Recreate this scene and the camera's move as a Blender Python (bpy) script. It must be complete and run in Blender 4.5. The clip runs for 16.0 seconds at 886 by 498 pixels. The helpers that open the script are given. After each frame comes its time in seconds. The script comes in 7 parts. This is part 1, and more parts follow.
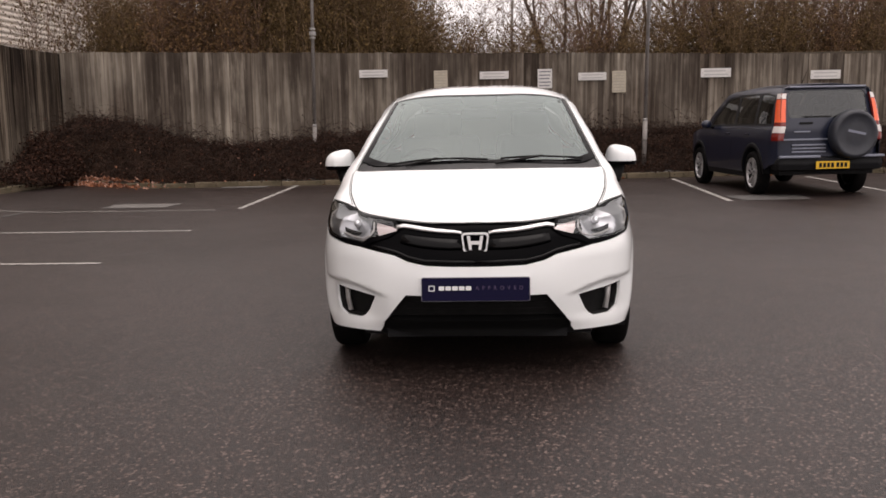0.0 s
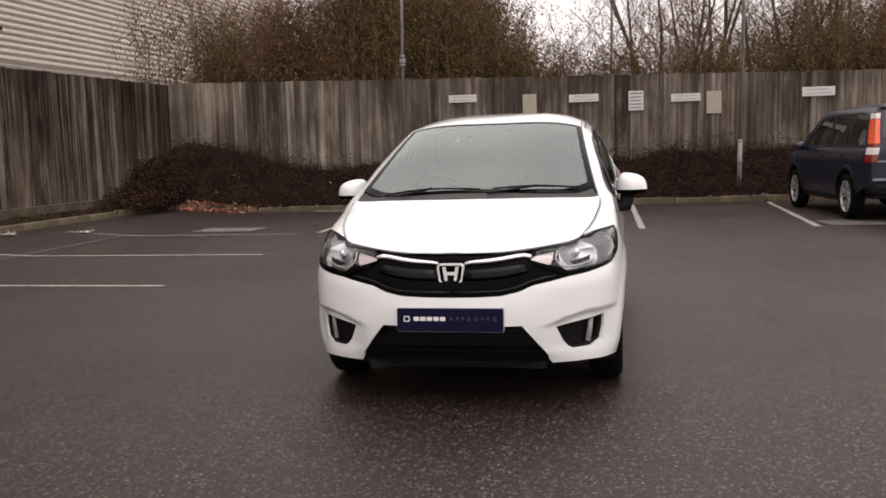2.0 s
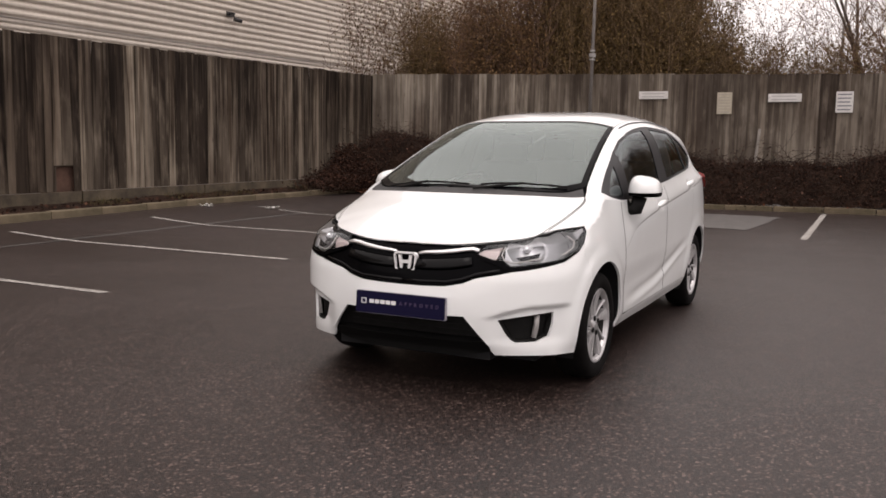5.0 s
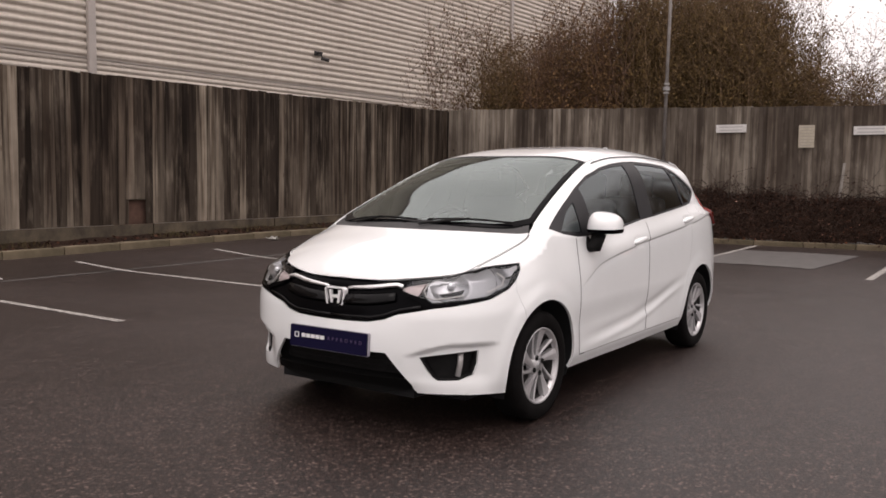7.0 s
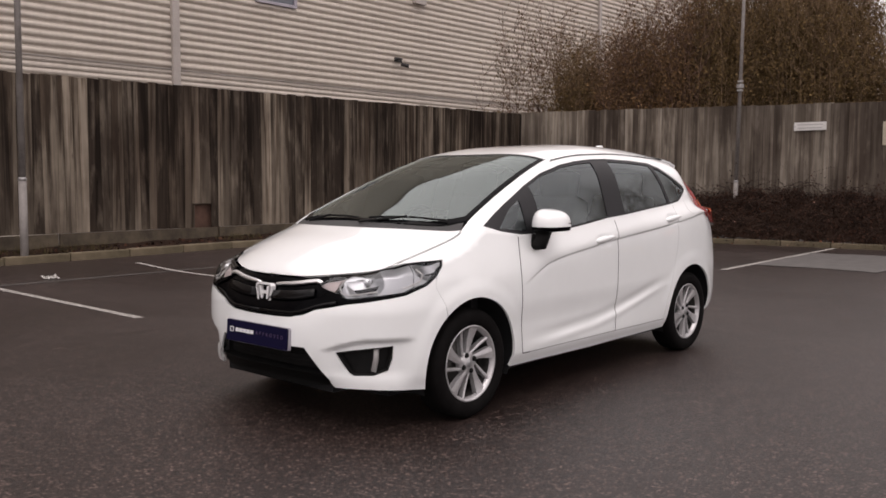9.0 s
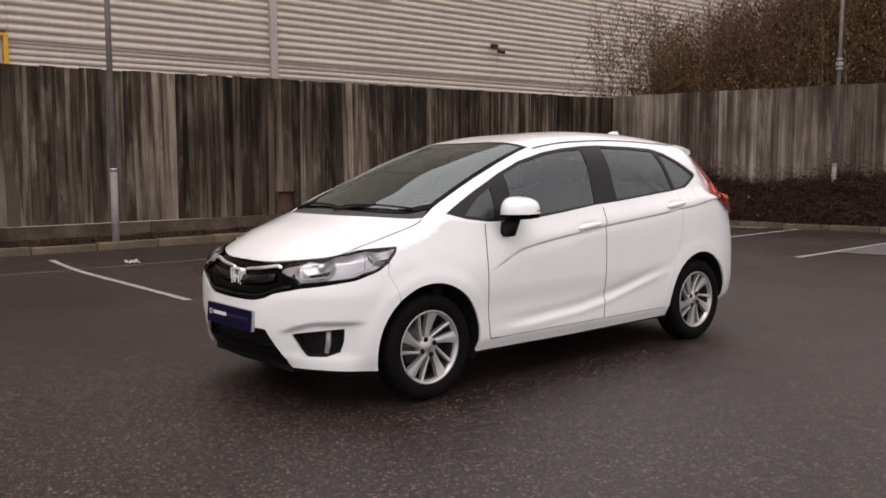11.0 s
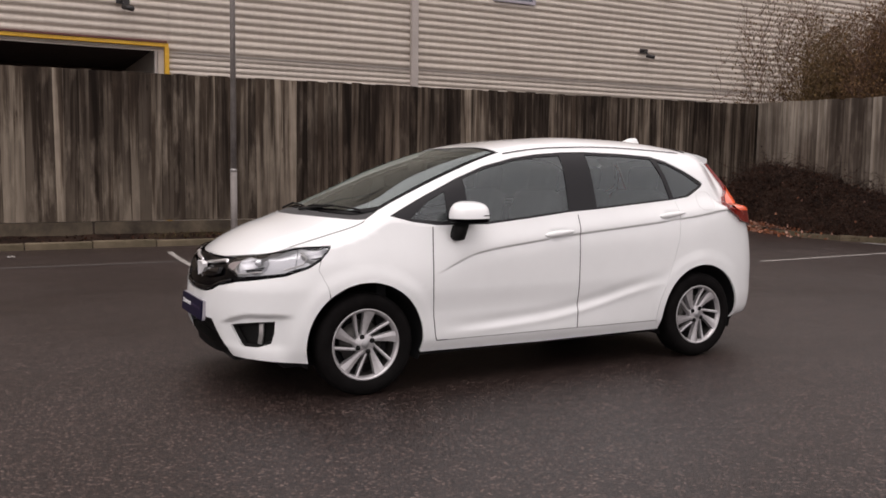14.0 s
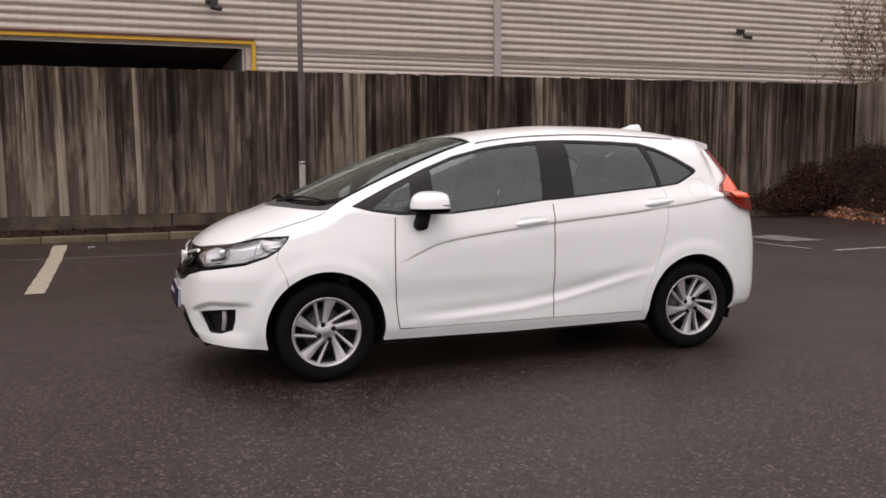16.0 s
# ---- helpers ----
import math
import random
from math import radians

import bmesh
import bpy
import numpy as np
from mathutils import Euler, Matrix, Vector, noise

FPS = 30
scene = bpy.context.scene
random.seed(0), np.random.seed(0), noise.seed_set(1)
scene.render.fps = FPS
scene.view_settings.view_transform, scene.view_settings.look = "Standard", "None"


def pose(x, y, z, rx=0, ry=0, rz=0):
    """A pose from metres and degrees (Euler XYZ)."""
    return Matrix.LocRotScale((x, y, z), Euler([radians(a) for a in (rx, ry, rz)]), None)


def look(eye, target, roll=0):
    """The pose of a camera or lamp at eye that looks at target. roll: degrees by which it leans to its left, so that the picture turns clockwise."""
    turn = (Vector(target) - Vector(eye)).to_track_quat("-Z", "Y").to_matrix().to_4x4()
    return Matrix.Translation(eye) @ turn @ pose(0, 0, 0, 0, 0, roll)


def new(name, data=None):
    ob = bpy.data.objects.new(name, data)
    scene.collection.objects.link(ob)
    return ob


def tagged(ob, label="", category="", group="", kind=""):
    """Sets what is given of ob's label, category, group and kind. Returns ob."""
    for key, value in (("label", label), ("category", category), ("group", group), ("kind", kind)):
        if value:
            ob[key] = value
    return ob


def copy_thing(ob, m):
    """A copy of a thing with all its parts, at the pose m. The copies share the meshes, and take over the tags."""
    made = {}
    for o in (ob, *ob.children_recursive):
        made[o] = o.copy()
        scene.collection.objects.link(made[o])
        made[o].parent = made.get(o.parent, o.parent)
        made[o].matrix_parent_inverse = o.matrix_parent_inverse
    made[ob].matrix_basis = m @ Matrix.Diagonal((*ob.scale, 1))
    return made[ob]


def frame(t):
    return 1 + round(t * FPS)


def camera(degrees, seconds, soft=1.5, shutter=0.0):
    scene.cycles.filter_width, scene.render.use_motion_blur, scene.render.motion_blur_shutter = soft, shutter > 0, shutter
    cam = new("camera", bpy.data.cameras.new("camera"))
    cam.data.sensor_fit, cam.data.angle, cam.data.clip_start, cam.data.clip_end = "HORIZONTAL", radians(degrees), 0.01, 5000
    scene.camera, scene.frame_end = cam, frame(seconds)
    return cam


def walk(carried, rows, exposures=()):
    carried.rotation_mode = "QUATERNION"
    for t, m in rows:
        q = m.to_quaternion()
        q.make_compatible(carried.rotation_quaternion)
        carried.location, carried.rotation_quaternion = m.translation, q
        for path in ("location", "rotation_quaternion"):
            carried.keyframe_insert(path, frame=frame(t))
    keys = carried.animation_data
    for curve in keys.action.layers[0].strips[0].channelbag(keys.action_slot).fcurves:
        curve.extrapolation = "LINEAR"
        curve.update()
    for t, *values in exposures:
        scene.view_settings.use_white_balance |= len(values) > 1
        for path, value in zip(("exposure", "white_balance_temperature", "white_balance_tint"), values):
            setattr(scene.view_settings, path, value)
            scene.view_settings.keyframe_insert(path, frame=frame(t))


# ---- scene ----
cam = camera(54.0, 16.0, 1.65)
ROWS = [
    (0.0, 0.105, -4.919, 1.263, 3.41, -8.25, 1.20),
    (0.5, 0.253, -4.920, 1.267, 5.97, -8.13, 1.30),
    (1.0, 0.395, -4.879, 1.252, 5.99, -7.55, 1.75),
    (1.5, 0.573, -4.861, 1.277, 8.46, -6.80, 1.07),
    (2.0, 0.794, -4.851, 1.292, 11.17, -6.62, 1.81),
    (2.5, 1.060, -4.876, 1.288, 15.04, -7.35, 0.59),
    (3.0, 1.269, -4.796, 1.269, 16.81, -6.29, 0.72),
    (3.5, 1.455, -4.723, 1.287, 18.53, -6.50, 0.51),
    (4.0, 1.685, -4.677, 1.309, 20.86, -5.56, 2.25),
    (4.5, 1.952, -4.657, 1.289, 24.28, -6.68, 1.22),
    (7.0, 2.975, -4.095, 1.300, 34.51, -4.72, -0.50),
    (7.5, 3.172, -3.957, 1.308, 36.90, -4.04, 0.75),
    (8.0, 3.448, -3.831, 1.293, 40.38, -4.48, 0.33),
    (8.5, 3.610, -3.673, 1.266, 41.20, -4.43, -0.08),
    (11.0, 4.464, -2.979, 1.277, 49.86, -5.31, 0.60),
    (11.5, 4.667, -2.800, 1.280, 53.10, -5.41, 0.12),
    (12.0, 4.803, -2.635, 1.268, 54.16, -5.38, 0.07),
    (12.5, 4.901, -2.452, 1.277, 56.40, -5.39, -0.47),
    (13.0, 5.049, -2.264, 1.293, 57.58, -5.02, 0.87),
    (13.5, 5.229, -2.074, 1.281, 60.11, -5.33, -0.14),
    (14.0, 5.312, -1.908, 1.263, 62.02, -4.90, -0.46),
    (14.5, 5.412, -1.721, 1.287, 64.72, -5.59, 0.52),
    (15.0, 5.565, -1.511, 1.286, 67.92, -5.24, 0.28),
    (15.5, 5.683, -1.307, 1.263, 68.79, -5.91, -0.32),
    (16.0, 5.730, -1.088, 1.269, 69.75, -5.60, 0.41),
]
EXPO = [(0.0, 0.50, 6860, 16), (4.5, 0.48, 6880, 16), (7.0, 0.42, 6820, 17), (8.5, 0.36, 6760, 17), (16.0, 0.34, 6720, 17)]
walk(cam, [(t, pose(x, y, z, 90 + pitch, roll, yaw)) for t, x, y, z, yaw, pitch, roll in ROWS], EXPO)

# ---- world and sun: a bright overcast day ----
world = bpy.data.worlds.new("overcast")
scene.world = world
world.use_nodes = True
wn, wl = world.node_tree.nodes, world.node_tree.links
bg = wn["Background"]
sky = wn.new("ShaderNodeTexSky")
sky.sky_type = "NISHITA"
sky.sun_disc = False
sky.sun_elevation, sky.sun_rotation = radians(70), radians(135)
sky.air_density, sky.dust_density = 1.0, 4.0
grey = wn.new("ShaderNodeHueSaturation")
grey.inputs["Saturation"].default_value = 0.12
grey.inputs["Value"].default_value = 0.1
clouds = wn.new("ShaderNodeTexNoise")
clouds.inputs["Scale"].default_value = 2.2
clouds.inputs["Detail"].default_value = 3
clouds.inputs["Distortion"].default_value = 0.4
cramp = wn.new("ShaderNodeValToRGB")
cramp.color_ramp.elements[0].position, cramp.color_ramp.elements[0].color = 0.32, (0.80, 0.77, 0.775, 1)
cramp.color_ramp.elements[1].position, cramp.color_ramp.elements[1].color = 0.66, (1.0, 0.955, 0.94, 1)
cloudmix = wn.new("ShaderNodeMixRGB")
cloudmix.inputs[0].default_value = 0.78
wl.new(sky.outputs[0], grey.inputs["Color"])
wl.new(clouds.outputs["Fac"], cramp.inputs[0])
wl.new(grey.outputs[0], cloudmix.inputs[1])
wl.new(cramp.outputs[0], cloudmix.inputs[2])
up = wn.new("ShaderNodeTexCoord")
parts = wn.new("ShaderNodeSeparateXYZ")
rise = wn.new("ShaderNodeMapRange")
rise.inputs["From Min"].default_value, rise.inputs["From Max"].default_value = 0.0, 1.0
rise.inputs["To Min"].default_value, rise.inputs["To Max"].default_value = 1.08, 1.28
scale = wn.new("ShaderNodeVectorMath")
scale.operation = "SCALE"
wl.new(up.outputs["Generated"], parts.inputs[0])
wl.new(parts.outputs["Z"], rise.inputs["Value"])
wl.new(cloudmix.outputs[0], scale.inputs[0])
wl.new(rise.outputs[0], scale.inputs["Scale"])
wl.new(scale.outputs[0], bg.inputs["Color"])
bg.inputs["Strength"].default_value = 1.0

sun = new("sun", bpy.data.lights.new("sun", "SUN"))
sun.data.energy, sun.data.angle, sun.data.color = 0.6, radians(50), (1.0, 0.96, 0.92)
sun.matrix_world = look((0, 0, 30), (-5, 5, 10))


# ---- materials ----
def material(name, colour, rough=0.5, metal=0.0, coat=0.0, spec=0.5):
    m = bpy.data.materials.new(name)
    m.use_nodes = True
    b = m.node_tree.nodes["Principled BSDF"]
    b.inputs["Base Color"].default_value = (*colour, 1)
    b.inputs["Roughness"].default_value = rough
    b.inputs["Metallic"].default_value = metal
    b.inputs["Coat Weight"].default_value = coat
    b.inputs["Coat Roughness"].default_value = 0.04
    b.inputs["Specular IOR Level"].default_value = spec
    return m


def node(m, kind, **values):
    n = m.node_tree.nodes.new(kind)
    for k, v in values.items():
        n.inputs[k].default_value = v
    return n


def wire(m, a, b):
    m.node_tree.links.new(a, b)


def ramp(m, fac, *stops):
    n = m.node_tree.nodes.new("ShaderNodeValToRGB")
    e = n.color_ramp.elements
    while len(e) < len(stops):
        e.new(0.5)
    for el, (p, c) in zip(e, stops):
        el.position, el.color = p, (*c, 1)
    wire(m, fac, n.inputs[0])
    return n.outputs[0]


def coords(m, scale=(1, 1, 1), where="Object"):
    tc = m.node_tree.nodes.new("ShaderNodeTexCoord")
    mp = m.node_tree.nodes.new("ShaderNodeMapping")
    mp.inputs["Scale"].default_value = scale
    wire(m, tc.outputs[where], mp.inputs[0])
    return mp.outputs[0]


def grain(m, vec, scale, detail=4, rough=0.6):
    n = node(m, "ShaderNodeTexNoise", Scale=scale, Detail=detail, Roughness=rough)
    wire(m, vec, n.inputs["Vector"])
    return n.outputs["Fac"]


def mix(m, kind, fac, a, b):
    n = m.node_tree.nodes.new("ShaderNodeMixRGB")
    n.blend_type = kind
    if isinstance(fac, float):
        n.inputs[0].default_value = fac
    else:
        wire(m, fac, n.inputs[0])
    for i, v in ((1, a), (2, b)):
        if isinstance(v, tuple):
            n.inputs[i].default_value = (*v, 1)
        else:
            wire(m, v, n.inputs[i])
    return n.outputs[0]


def bump(m, height, strength=0.3, distance=0.01):
    n = node(m, "ShaderNodeBump", Strength=strength, Distance=distance)
    wire(m, height, n.inputs["Height"])
    wire(m, n.outputs[0], m.node_tree.nodes["Principled BSDF"].inputs["Normal"])


def paint(m, colour=None, rough=None):
    b = m.node_tree.nodes["Principled BSDF"]
    if colour is not None:
        wire(m, colour, b.inputs["Base Color"])
    if rough is not None:
        wire(m, rough, b.inputs["Roughness"])


def mottled(name, dark, light, scale=6.0, rough=0.7, fine=60.0, relief=0.25, depth=0.005, metal=0.0, coat=0.0):
    m = material(name, light, rough, metal, coat)
    v = coords(m)
    big, small = grain(m, v, scale), grain(m, v, fine, 3)
    c = ramp(m, big, (0.3, dark), (0.7, light))
    paint(m, mix(m, "MULTIPLY", 0.5, c, ramp(m, small, (0.3, (0.6, 0.6, 0.6)), (0.7, (1.0, 1.0, 1.0)))))
    bump(m, small, relief, depth)
    return m


# damp tarmac: fine aggregate, darker patches, slight sheen
TARMAC = material("tarmac", (0.06, 0.055, 0.055), 0.6, 0.0, 0.0, 0.5)
v = coords(TARMAC)
stone = TARMAC.node_tree.nodes.new("ShaderNodeTexVoronoi")
stone.inputs["Scale"].default_value = 95
wire(TARMAC, v, stone.inputs["Vector"])
stone2 = grain(TARMAC, v, 160, 2)
patches = grain(TARMAC, v, 0.35, 5)
blots = grain(TARMAC, v, 14, 5, 0.7)
chip = ramp(TARMAC, stone.outputs["Color"], (0.12, (0.005, 0.0031, 0.0027)), (0.72, (0.027, 0.0166, 0.0142)), (0.94, (0.17, 0.122, 0.105)))
c = mix(TARMAC, "MULTIPLY", 1.0, chip, ramp(TARMAC, patches, (0.3, (0.72, 0.7, 0.7)), (0.7, (1.12, 1.1, 1.1))))
c = mix(TARMAC, "MULTIPLY", 1.0, c, ramp(TARMAC, blots, (0.3, (0.74, 0.74, 0.74)), (0.7, (1.2, 1.2, 1.2))))
paint(TARMAC, c, ramp(TARMAC, patches, (0.3, (0.34, 0.34, 0.34)), (0.7, (0.50, 0.50, 0.50))))
bump(TARMAC, stone2, 0.55, 0.006)

WORN_PAINT = material("worn_line_paint", (0.45, 0.43, 0.40), 0.7)
v = coords(WORN_PAINT)
f = grain(WORN_PAINT, v, 26, 6, 0.75)
paint(WORN_PAINT, ramp(WORN_PAINT, f, (0.38, (0.07, 0.065, 0.06)), (0.5, (0.31, 0.29, 0.27)), (0.7, (0.45, 0.43, 0.40))))
FAINT_PAINT = material("faded_line_paint", (0.12, 0.11, 0.105), 0.6)
v = coords(FAINT_PAINT)
f = grain(FAINT_PAINT, v, 18, 6, 0.75)
paint(FAINT_PAINT, ramp(FAINT_PAINT, f, (0.4, (0.062, 0.058, 0.055)), (0.7, (0.135, 0.125, 0.118))))
PALE_PAINT = material("pale_line_paint", (0.5, 0.46, 0.38), 0.7)
v = coords(PALE_PAINT)
f = grain(PALE_PAINT, v, 22, 6, 0.75)
paint(PALE_PAINT, ramp(PALE_PAINT, f, (0.3, (0.12, 0.10, 0.085)), (0.45, (0.30, 0.265, 0.20)), (0.7, (0.38, 0.335, 0.26))))

# grey weathered boards; each board its own tone
def weathered(name, dark, mid, light, drip, end_tone=0.0):
    m = material(name, mid, 0.85, 0.0, 0.0, 0.15)
    info = m.node_tree.nodes.new("ShaderNodeObjectInfo")
    sc = m.node_tree.nodes.new("ShaderNodeVectorMath")
    sc.operation = "SCALE"
    sc.inputs[0].default_value = (37, 19, 5)
    wire(m, info.outputs["Random"], sc.inputs["Scale"])

    def own(scale):
        """The board's own coordinates, shifted from board to board."""
        off = m.node_tree.nodes.new("ShaderNodeVectorMath")
        off.operation = "ADD"
        wire(m, coords(m, scale), off.inputs[0])
        wire(m, sc.outputs[0], off.inputs[1])
        return off.outputs[0]

    # boards differ in tone, a few are fresh and pale
    tone = mix(m, "MIX", ramp(m, info.outputs["Random"], (0.0, (0.06, 0.06, 0.06)), (0.4, (0.32, 0.32, 0.32)), (0.75, (0.58, 0.58, 0.58)), (0.88, (0.80, 0.80, 0.80)), (1.0, (1.0, 1.0, 1.0))), dark, light)
    # grain drawn out along the board, soft patches, fine fibre
    streak, fine, patch = grain(m, own((1, 1, 0.10)), 8, 5, 0.6), grain(m, own((1, 1, 0.06)), 95, 3), grain(m, own((1, 1, 0.55)), 5.5, 4, 0.6)
    c = mix(m, "MIX", ramp(m, streak, (0.34, (0.8, 0.8, 0.8)), (0.60, (0.0, 0.0, 0.0))), tone, dark)
    c = mix(m, "MIX", ramp(m, patch, (0.50, (0.0, 0.0, 0.0)), (0.72, (0.5, 0.5, 0.5))), c, light)
    c = mix(m, "OVERLAY", 0.30, c, ramp(m, fine, (0.3, (0.36, 0.35, 0.34)), (0.7, (0.62, 0.61, 0.60))))
    # dark water runs of uneven length, drawn down from the sawn tops
    runs = grain(m, own((1, 1, 0.09)), 11, 4, 0.55)
    parts_ = m.node_tree.nodes.new("ShaderNodeSeparateXYZ")
    wire(m, coords(m), parts_.inputs[0])
    reach = m.node_tree.nodes.new("ShaderNodeMath")
    reach.operation = "MULTIPLY_ADD"
    reach.inputs[1].default_value = 0.16
    wire(m, parts_.outputs["Z"], reach.inputs[0])
    wire(m, runs, reach.inputs[2])
    c = mix(m, "MULTIPLY", drip, c, ramp(m, reach.outputs[0], (0.56, (1.08, 1.08, 1.08)), (0.68, (0.30, 0.255, 0.23))))
    # knots
    kn = m.node_tree.nodes.new("ShaderNodeTexVoronoi")
    kn.inputs["Scale"].default_value = 2.6
    wire(m, own((1.6, 1.0, 1.0)), kn.inputs["Vector"])
    c = mix(m, "MULTIPLY", 0.75, c, ramp(m, kn.outputs["Distance"], (0.03, (0.35, 0.29, 0.25)), (0.075, (1.0, 1.0, 1.0))))
    # algae and bleaching across neighbouring boards
    world_v = m.node_tree.nodes.new("ShaderNodeNewGeometry").outputs["Position"]
    mp = m.node_tree.nodes.new("ShaderNodeMapping")
    mp.inputs["Scale"].default_value = (1.0, 1.0, 0.6)
    wire(m, world_v, mp.inputs[0])
    blotch = grain(m, mp.outputs[0], 0.5, 5, 0.6)
    # the boards grow paler towards one end of the run
    along = m.node_tree.nodes.new("ShaderNodeSeparateXYZ")
    wire(m, world_v, along.inputs[0])
    end_shift = node(m, "ShaderNodeMapRange", **{"From Min": 3.5, "From Max": -0.5, "To Min": -0.5 * end_tone, "To Max": end_tone})
    wire(m, along.outputs["Y"], end_shift.inputs["Value"])
    total = m.node_tree.nodes.new("ShaderNodeMath")
    wire(m, blotch, total.inputs[0])
    wire(m, end_shift.outputs[0], total.inputs[1])
    c = mix(m, "MULTIPLY", 0.9, c, ramp(m, total.outputs[0], (0.36, (0.48, 0.42, 0.38)), (0.5, (0.92, 0.89, 0.85)), (0.62, (1.42, 1.40, 1.34))))
    paint(m, c)
    bump(m, streak, 0.5, 0.006)
    return m


FENCE_WOOD = weathered("weathered_fence_wood", (0.025, 0.0178, 0.0137), (0.13, 0.105, 0.08), (0.265, 0.229, 0.189), 0.9, 0.07)
BACK_WOOD = weathered("grey_weathered_fence_wood", (0.078, 0.064, 0.054), (0.2, 0.17, 0.14), (0.33, 0.298, 0.258), 0.55)
RAIL_WOOD = mottled("dark_fence_rail", (0.030, 0.022, 0.014), (0.125, 0.098, 0.066), 2.6, 0.9)
KERB = mottled("mossy_concrete", (0.060, 0.050, 0.026), (0.185, 0.145, 0.095), 1.9, 0.9, 80)
SOIL = mottled("leaf_mould", (0.012, 0.0074, 0.0056), (0.042, 0.024, 0.0165), 3.0, 0.95, 40, 0.8, 0.03)
SOIL.node_tree.nodes["Principled BSDF"].inputs["Specular IOR Level"].default_value = 0.1
STEEL = mottled("galvanised_post", (0.19, 0.172, 0.162), (0.30, 0.275, 0.26), 5, 0.6, 60, 0.1, 0.002, 0.0)
WHITE_SIGN = mottled("white_sign", (0.62, 0.6, 0.58), (0.75, 0.73, 0.71), 9, 0.5, 50, 0.0)
CREAM_SIGN = mottled("faded_cream_notice", (0.42, 0.37, 0.29), (0.55, 0.49, 0.39), 9, 0.6, 50, 0.0)
INK = material("sign_ink", (0.16, 0.16, 0.19), 0.6)
PALE_INK = material("pale_sign_ink", (0.40, 0.39, 0.39), 0.6)
FADED_INK = material("faded_ink", (0.36, 0.33, 0.28), 0.7)
YELLOW = mottled("yellow_trim", (0.62, 0.33, 0.01), (0.80, 0.46, 0.02), 3, 0.4, 40, 0.05)
# dark brown base that also carries the deep shade inside the bay
DARK_VOID = mottled("dark_brown_bay_shade", (0.035, 0.022, 0.018), (0.06, 0.04, 0.033), 2, 0.8)
CLADDING = material("beige_cladding", (0.50, 0.45, 0.40), 0.45)
v = coords(CLADDING, (0.3, 0.12, 1.5))
f, g = grain(CLADDING, v, 3, 5), grain(CLADDING, coords(CLADDING, (1, 1, 0.15)), 9, 4)
paint(CLADDING, mix(CLADDING, "MULTIPLY", 0.45, ramp(CLADDING, f, (0.3, (0.50, 0.445, 0.39)), (0.7, (0.60, 0.54, 0.475))), ramp(CLADDING, g, (0.35, (0.8, 0.78, 0.76)), (0.65, (1.0, 1.0, 1.0)))))
PIPE = mottled("beige_downpipe", (0.40, 0.36, 0.33), (0.48, 0.43, 0.40), 2, 0.5)
BARK = mottled("bark", (0.05, 0.038, 0.03), (0.12, 0.092, 0.072), 5, 0.9, 30, 0.5, 0.02)


def leafy(name, a, b, c):
    m = material(name, a, 0.8, 0.0, 0.0, 0.12)
    geo = m.node_tree.nodes.new("ShaderNodeNewGeometry")
    paint(m, ramp(m, geo.outputs["Random Per Island"], (0.0, a), (0.5, b), (1.0, c)))
    return m


TWIG = leafy("winter_twigs", (0.08, 0.055, 0.034), (0.16, 0.108, 0.066), (0.26, 0.18, 0.115))
RED_TWIG = leafy("reddish_twigs", (0.07, 0.043, 0.031), (0.14, 0.088, 0.064), (0.24, 0.156, 0.118))
OLIVE_LEAF = leafy("dull_olive_leaves", (0.078, 0.051, 0.022), (0.130, 0.085, 0.036), (0.195, 0.128, 0.058))
BROWN_LEAF = leafy("dead_brown_leaves", (0.013, 0.0065, 0.0048), (0.032, 0.0155, 0.0105), (0.080, 0.037, 0.024))
TAN_LEAF = leafy("tan_leaves", (0.098, 0.058, 0.027), (0.165, 0.098, 0.046), (0.25, 0.150, 0.076))
FALLEN_LEAF = leafy("fallen_leaves", (0.15, 0.05, 0.022), (0.28, 0.115, 0.062), (0.46, 0.29, 0.23))
BRAMBLE = leafy("dry_bramble", (0.012, 0.0075, 0.0062), (0.028, 0.0178, 0.0135), (0.065, 0.041, 0.031))
GRASS = leafy("rough_grass", (0.026, 0.024, 0.010), (0.060, 0.050, 0.021), (0.115, 0.088, 0.042))
LITTER_WHITE = mottled("litter_paper", (0.55, 0.53, 0.5), (0.75, 0.73, 0.7), 8, 0.7)


# ---- mesh helpers ----
def link(name, bm, mat, parent=None, label="", smooth=False):
    me = bpy.data.meshes.new(name)
    bm.to_mesh(me)
    bm.free()
    if smooth:
        for p in me.polygons:
            p.use_smooth = True
    for m in mat if isinstance(mat, (list, tuple)) else (mat,):
        me.materials.append(m)
    ob = new(name, me)
    ob.parent = parent
    return tagged(ob, label) if label else ob


def part(name, bm, mat, parent, label="", smooth=False):
    return link(name, bm, mat, parent, label, smooth)


def box(bm, x0, x1, y0, y1, z0, z1, bevel=0.0):
    vs = [bm.verts.new((x, y, z)) for x in (x0, x1) for y in (y0, y1) for z in (z0, z1)]
    fs = [bm.faces.new([vs[i] for i in q]) for q in ((0, 1, 3, 2), (4, 6, 7, 5), (0, 4, 5, 1), (2, 3, 7, 6), (0, 2, 6, 4), (1, 5, 7, 3))]
    if bevel:
        es = list({e for f in fs for e in f.edges})
        bmesh.ops.bevel(bm, geom=es, offset=bevel, segments=2, affect="EDGES", profile=0.6)
    return vs


def boxed(*a):
    bm = bmesh.new()
    box(bm, *a)
    return bm


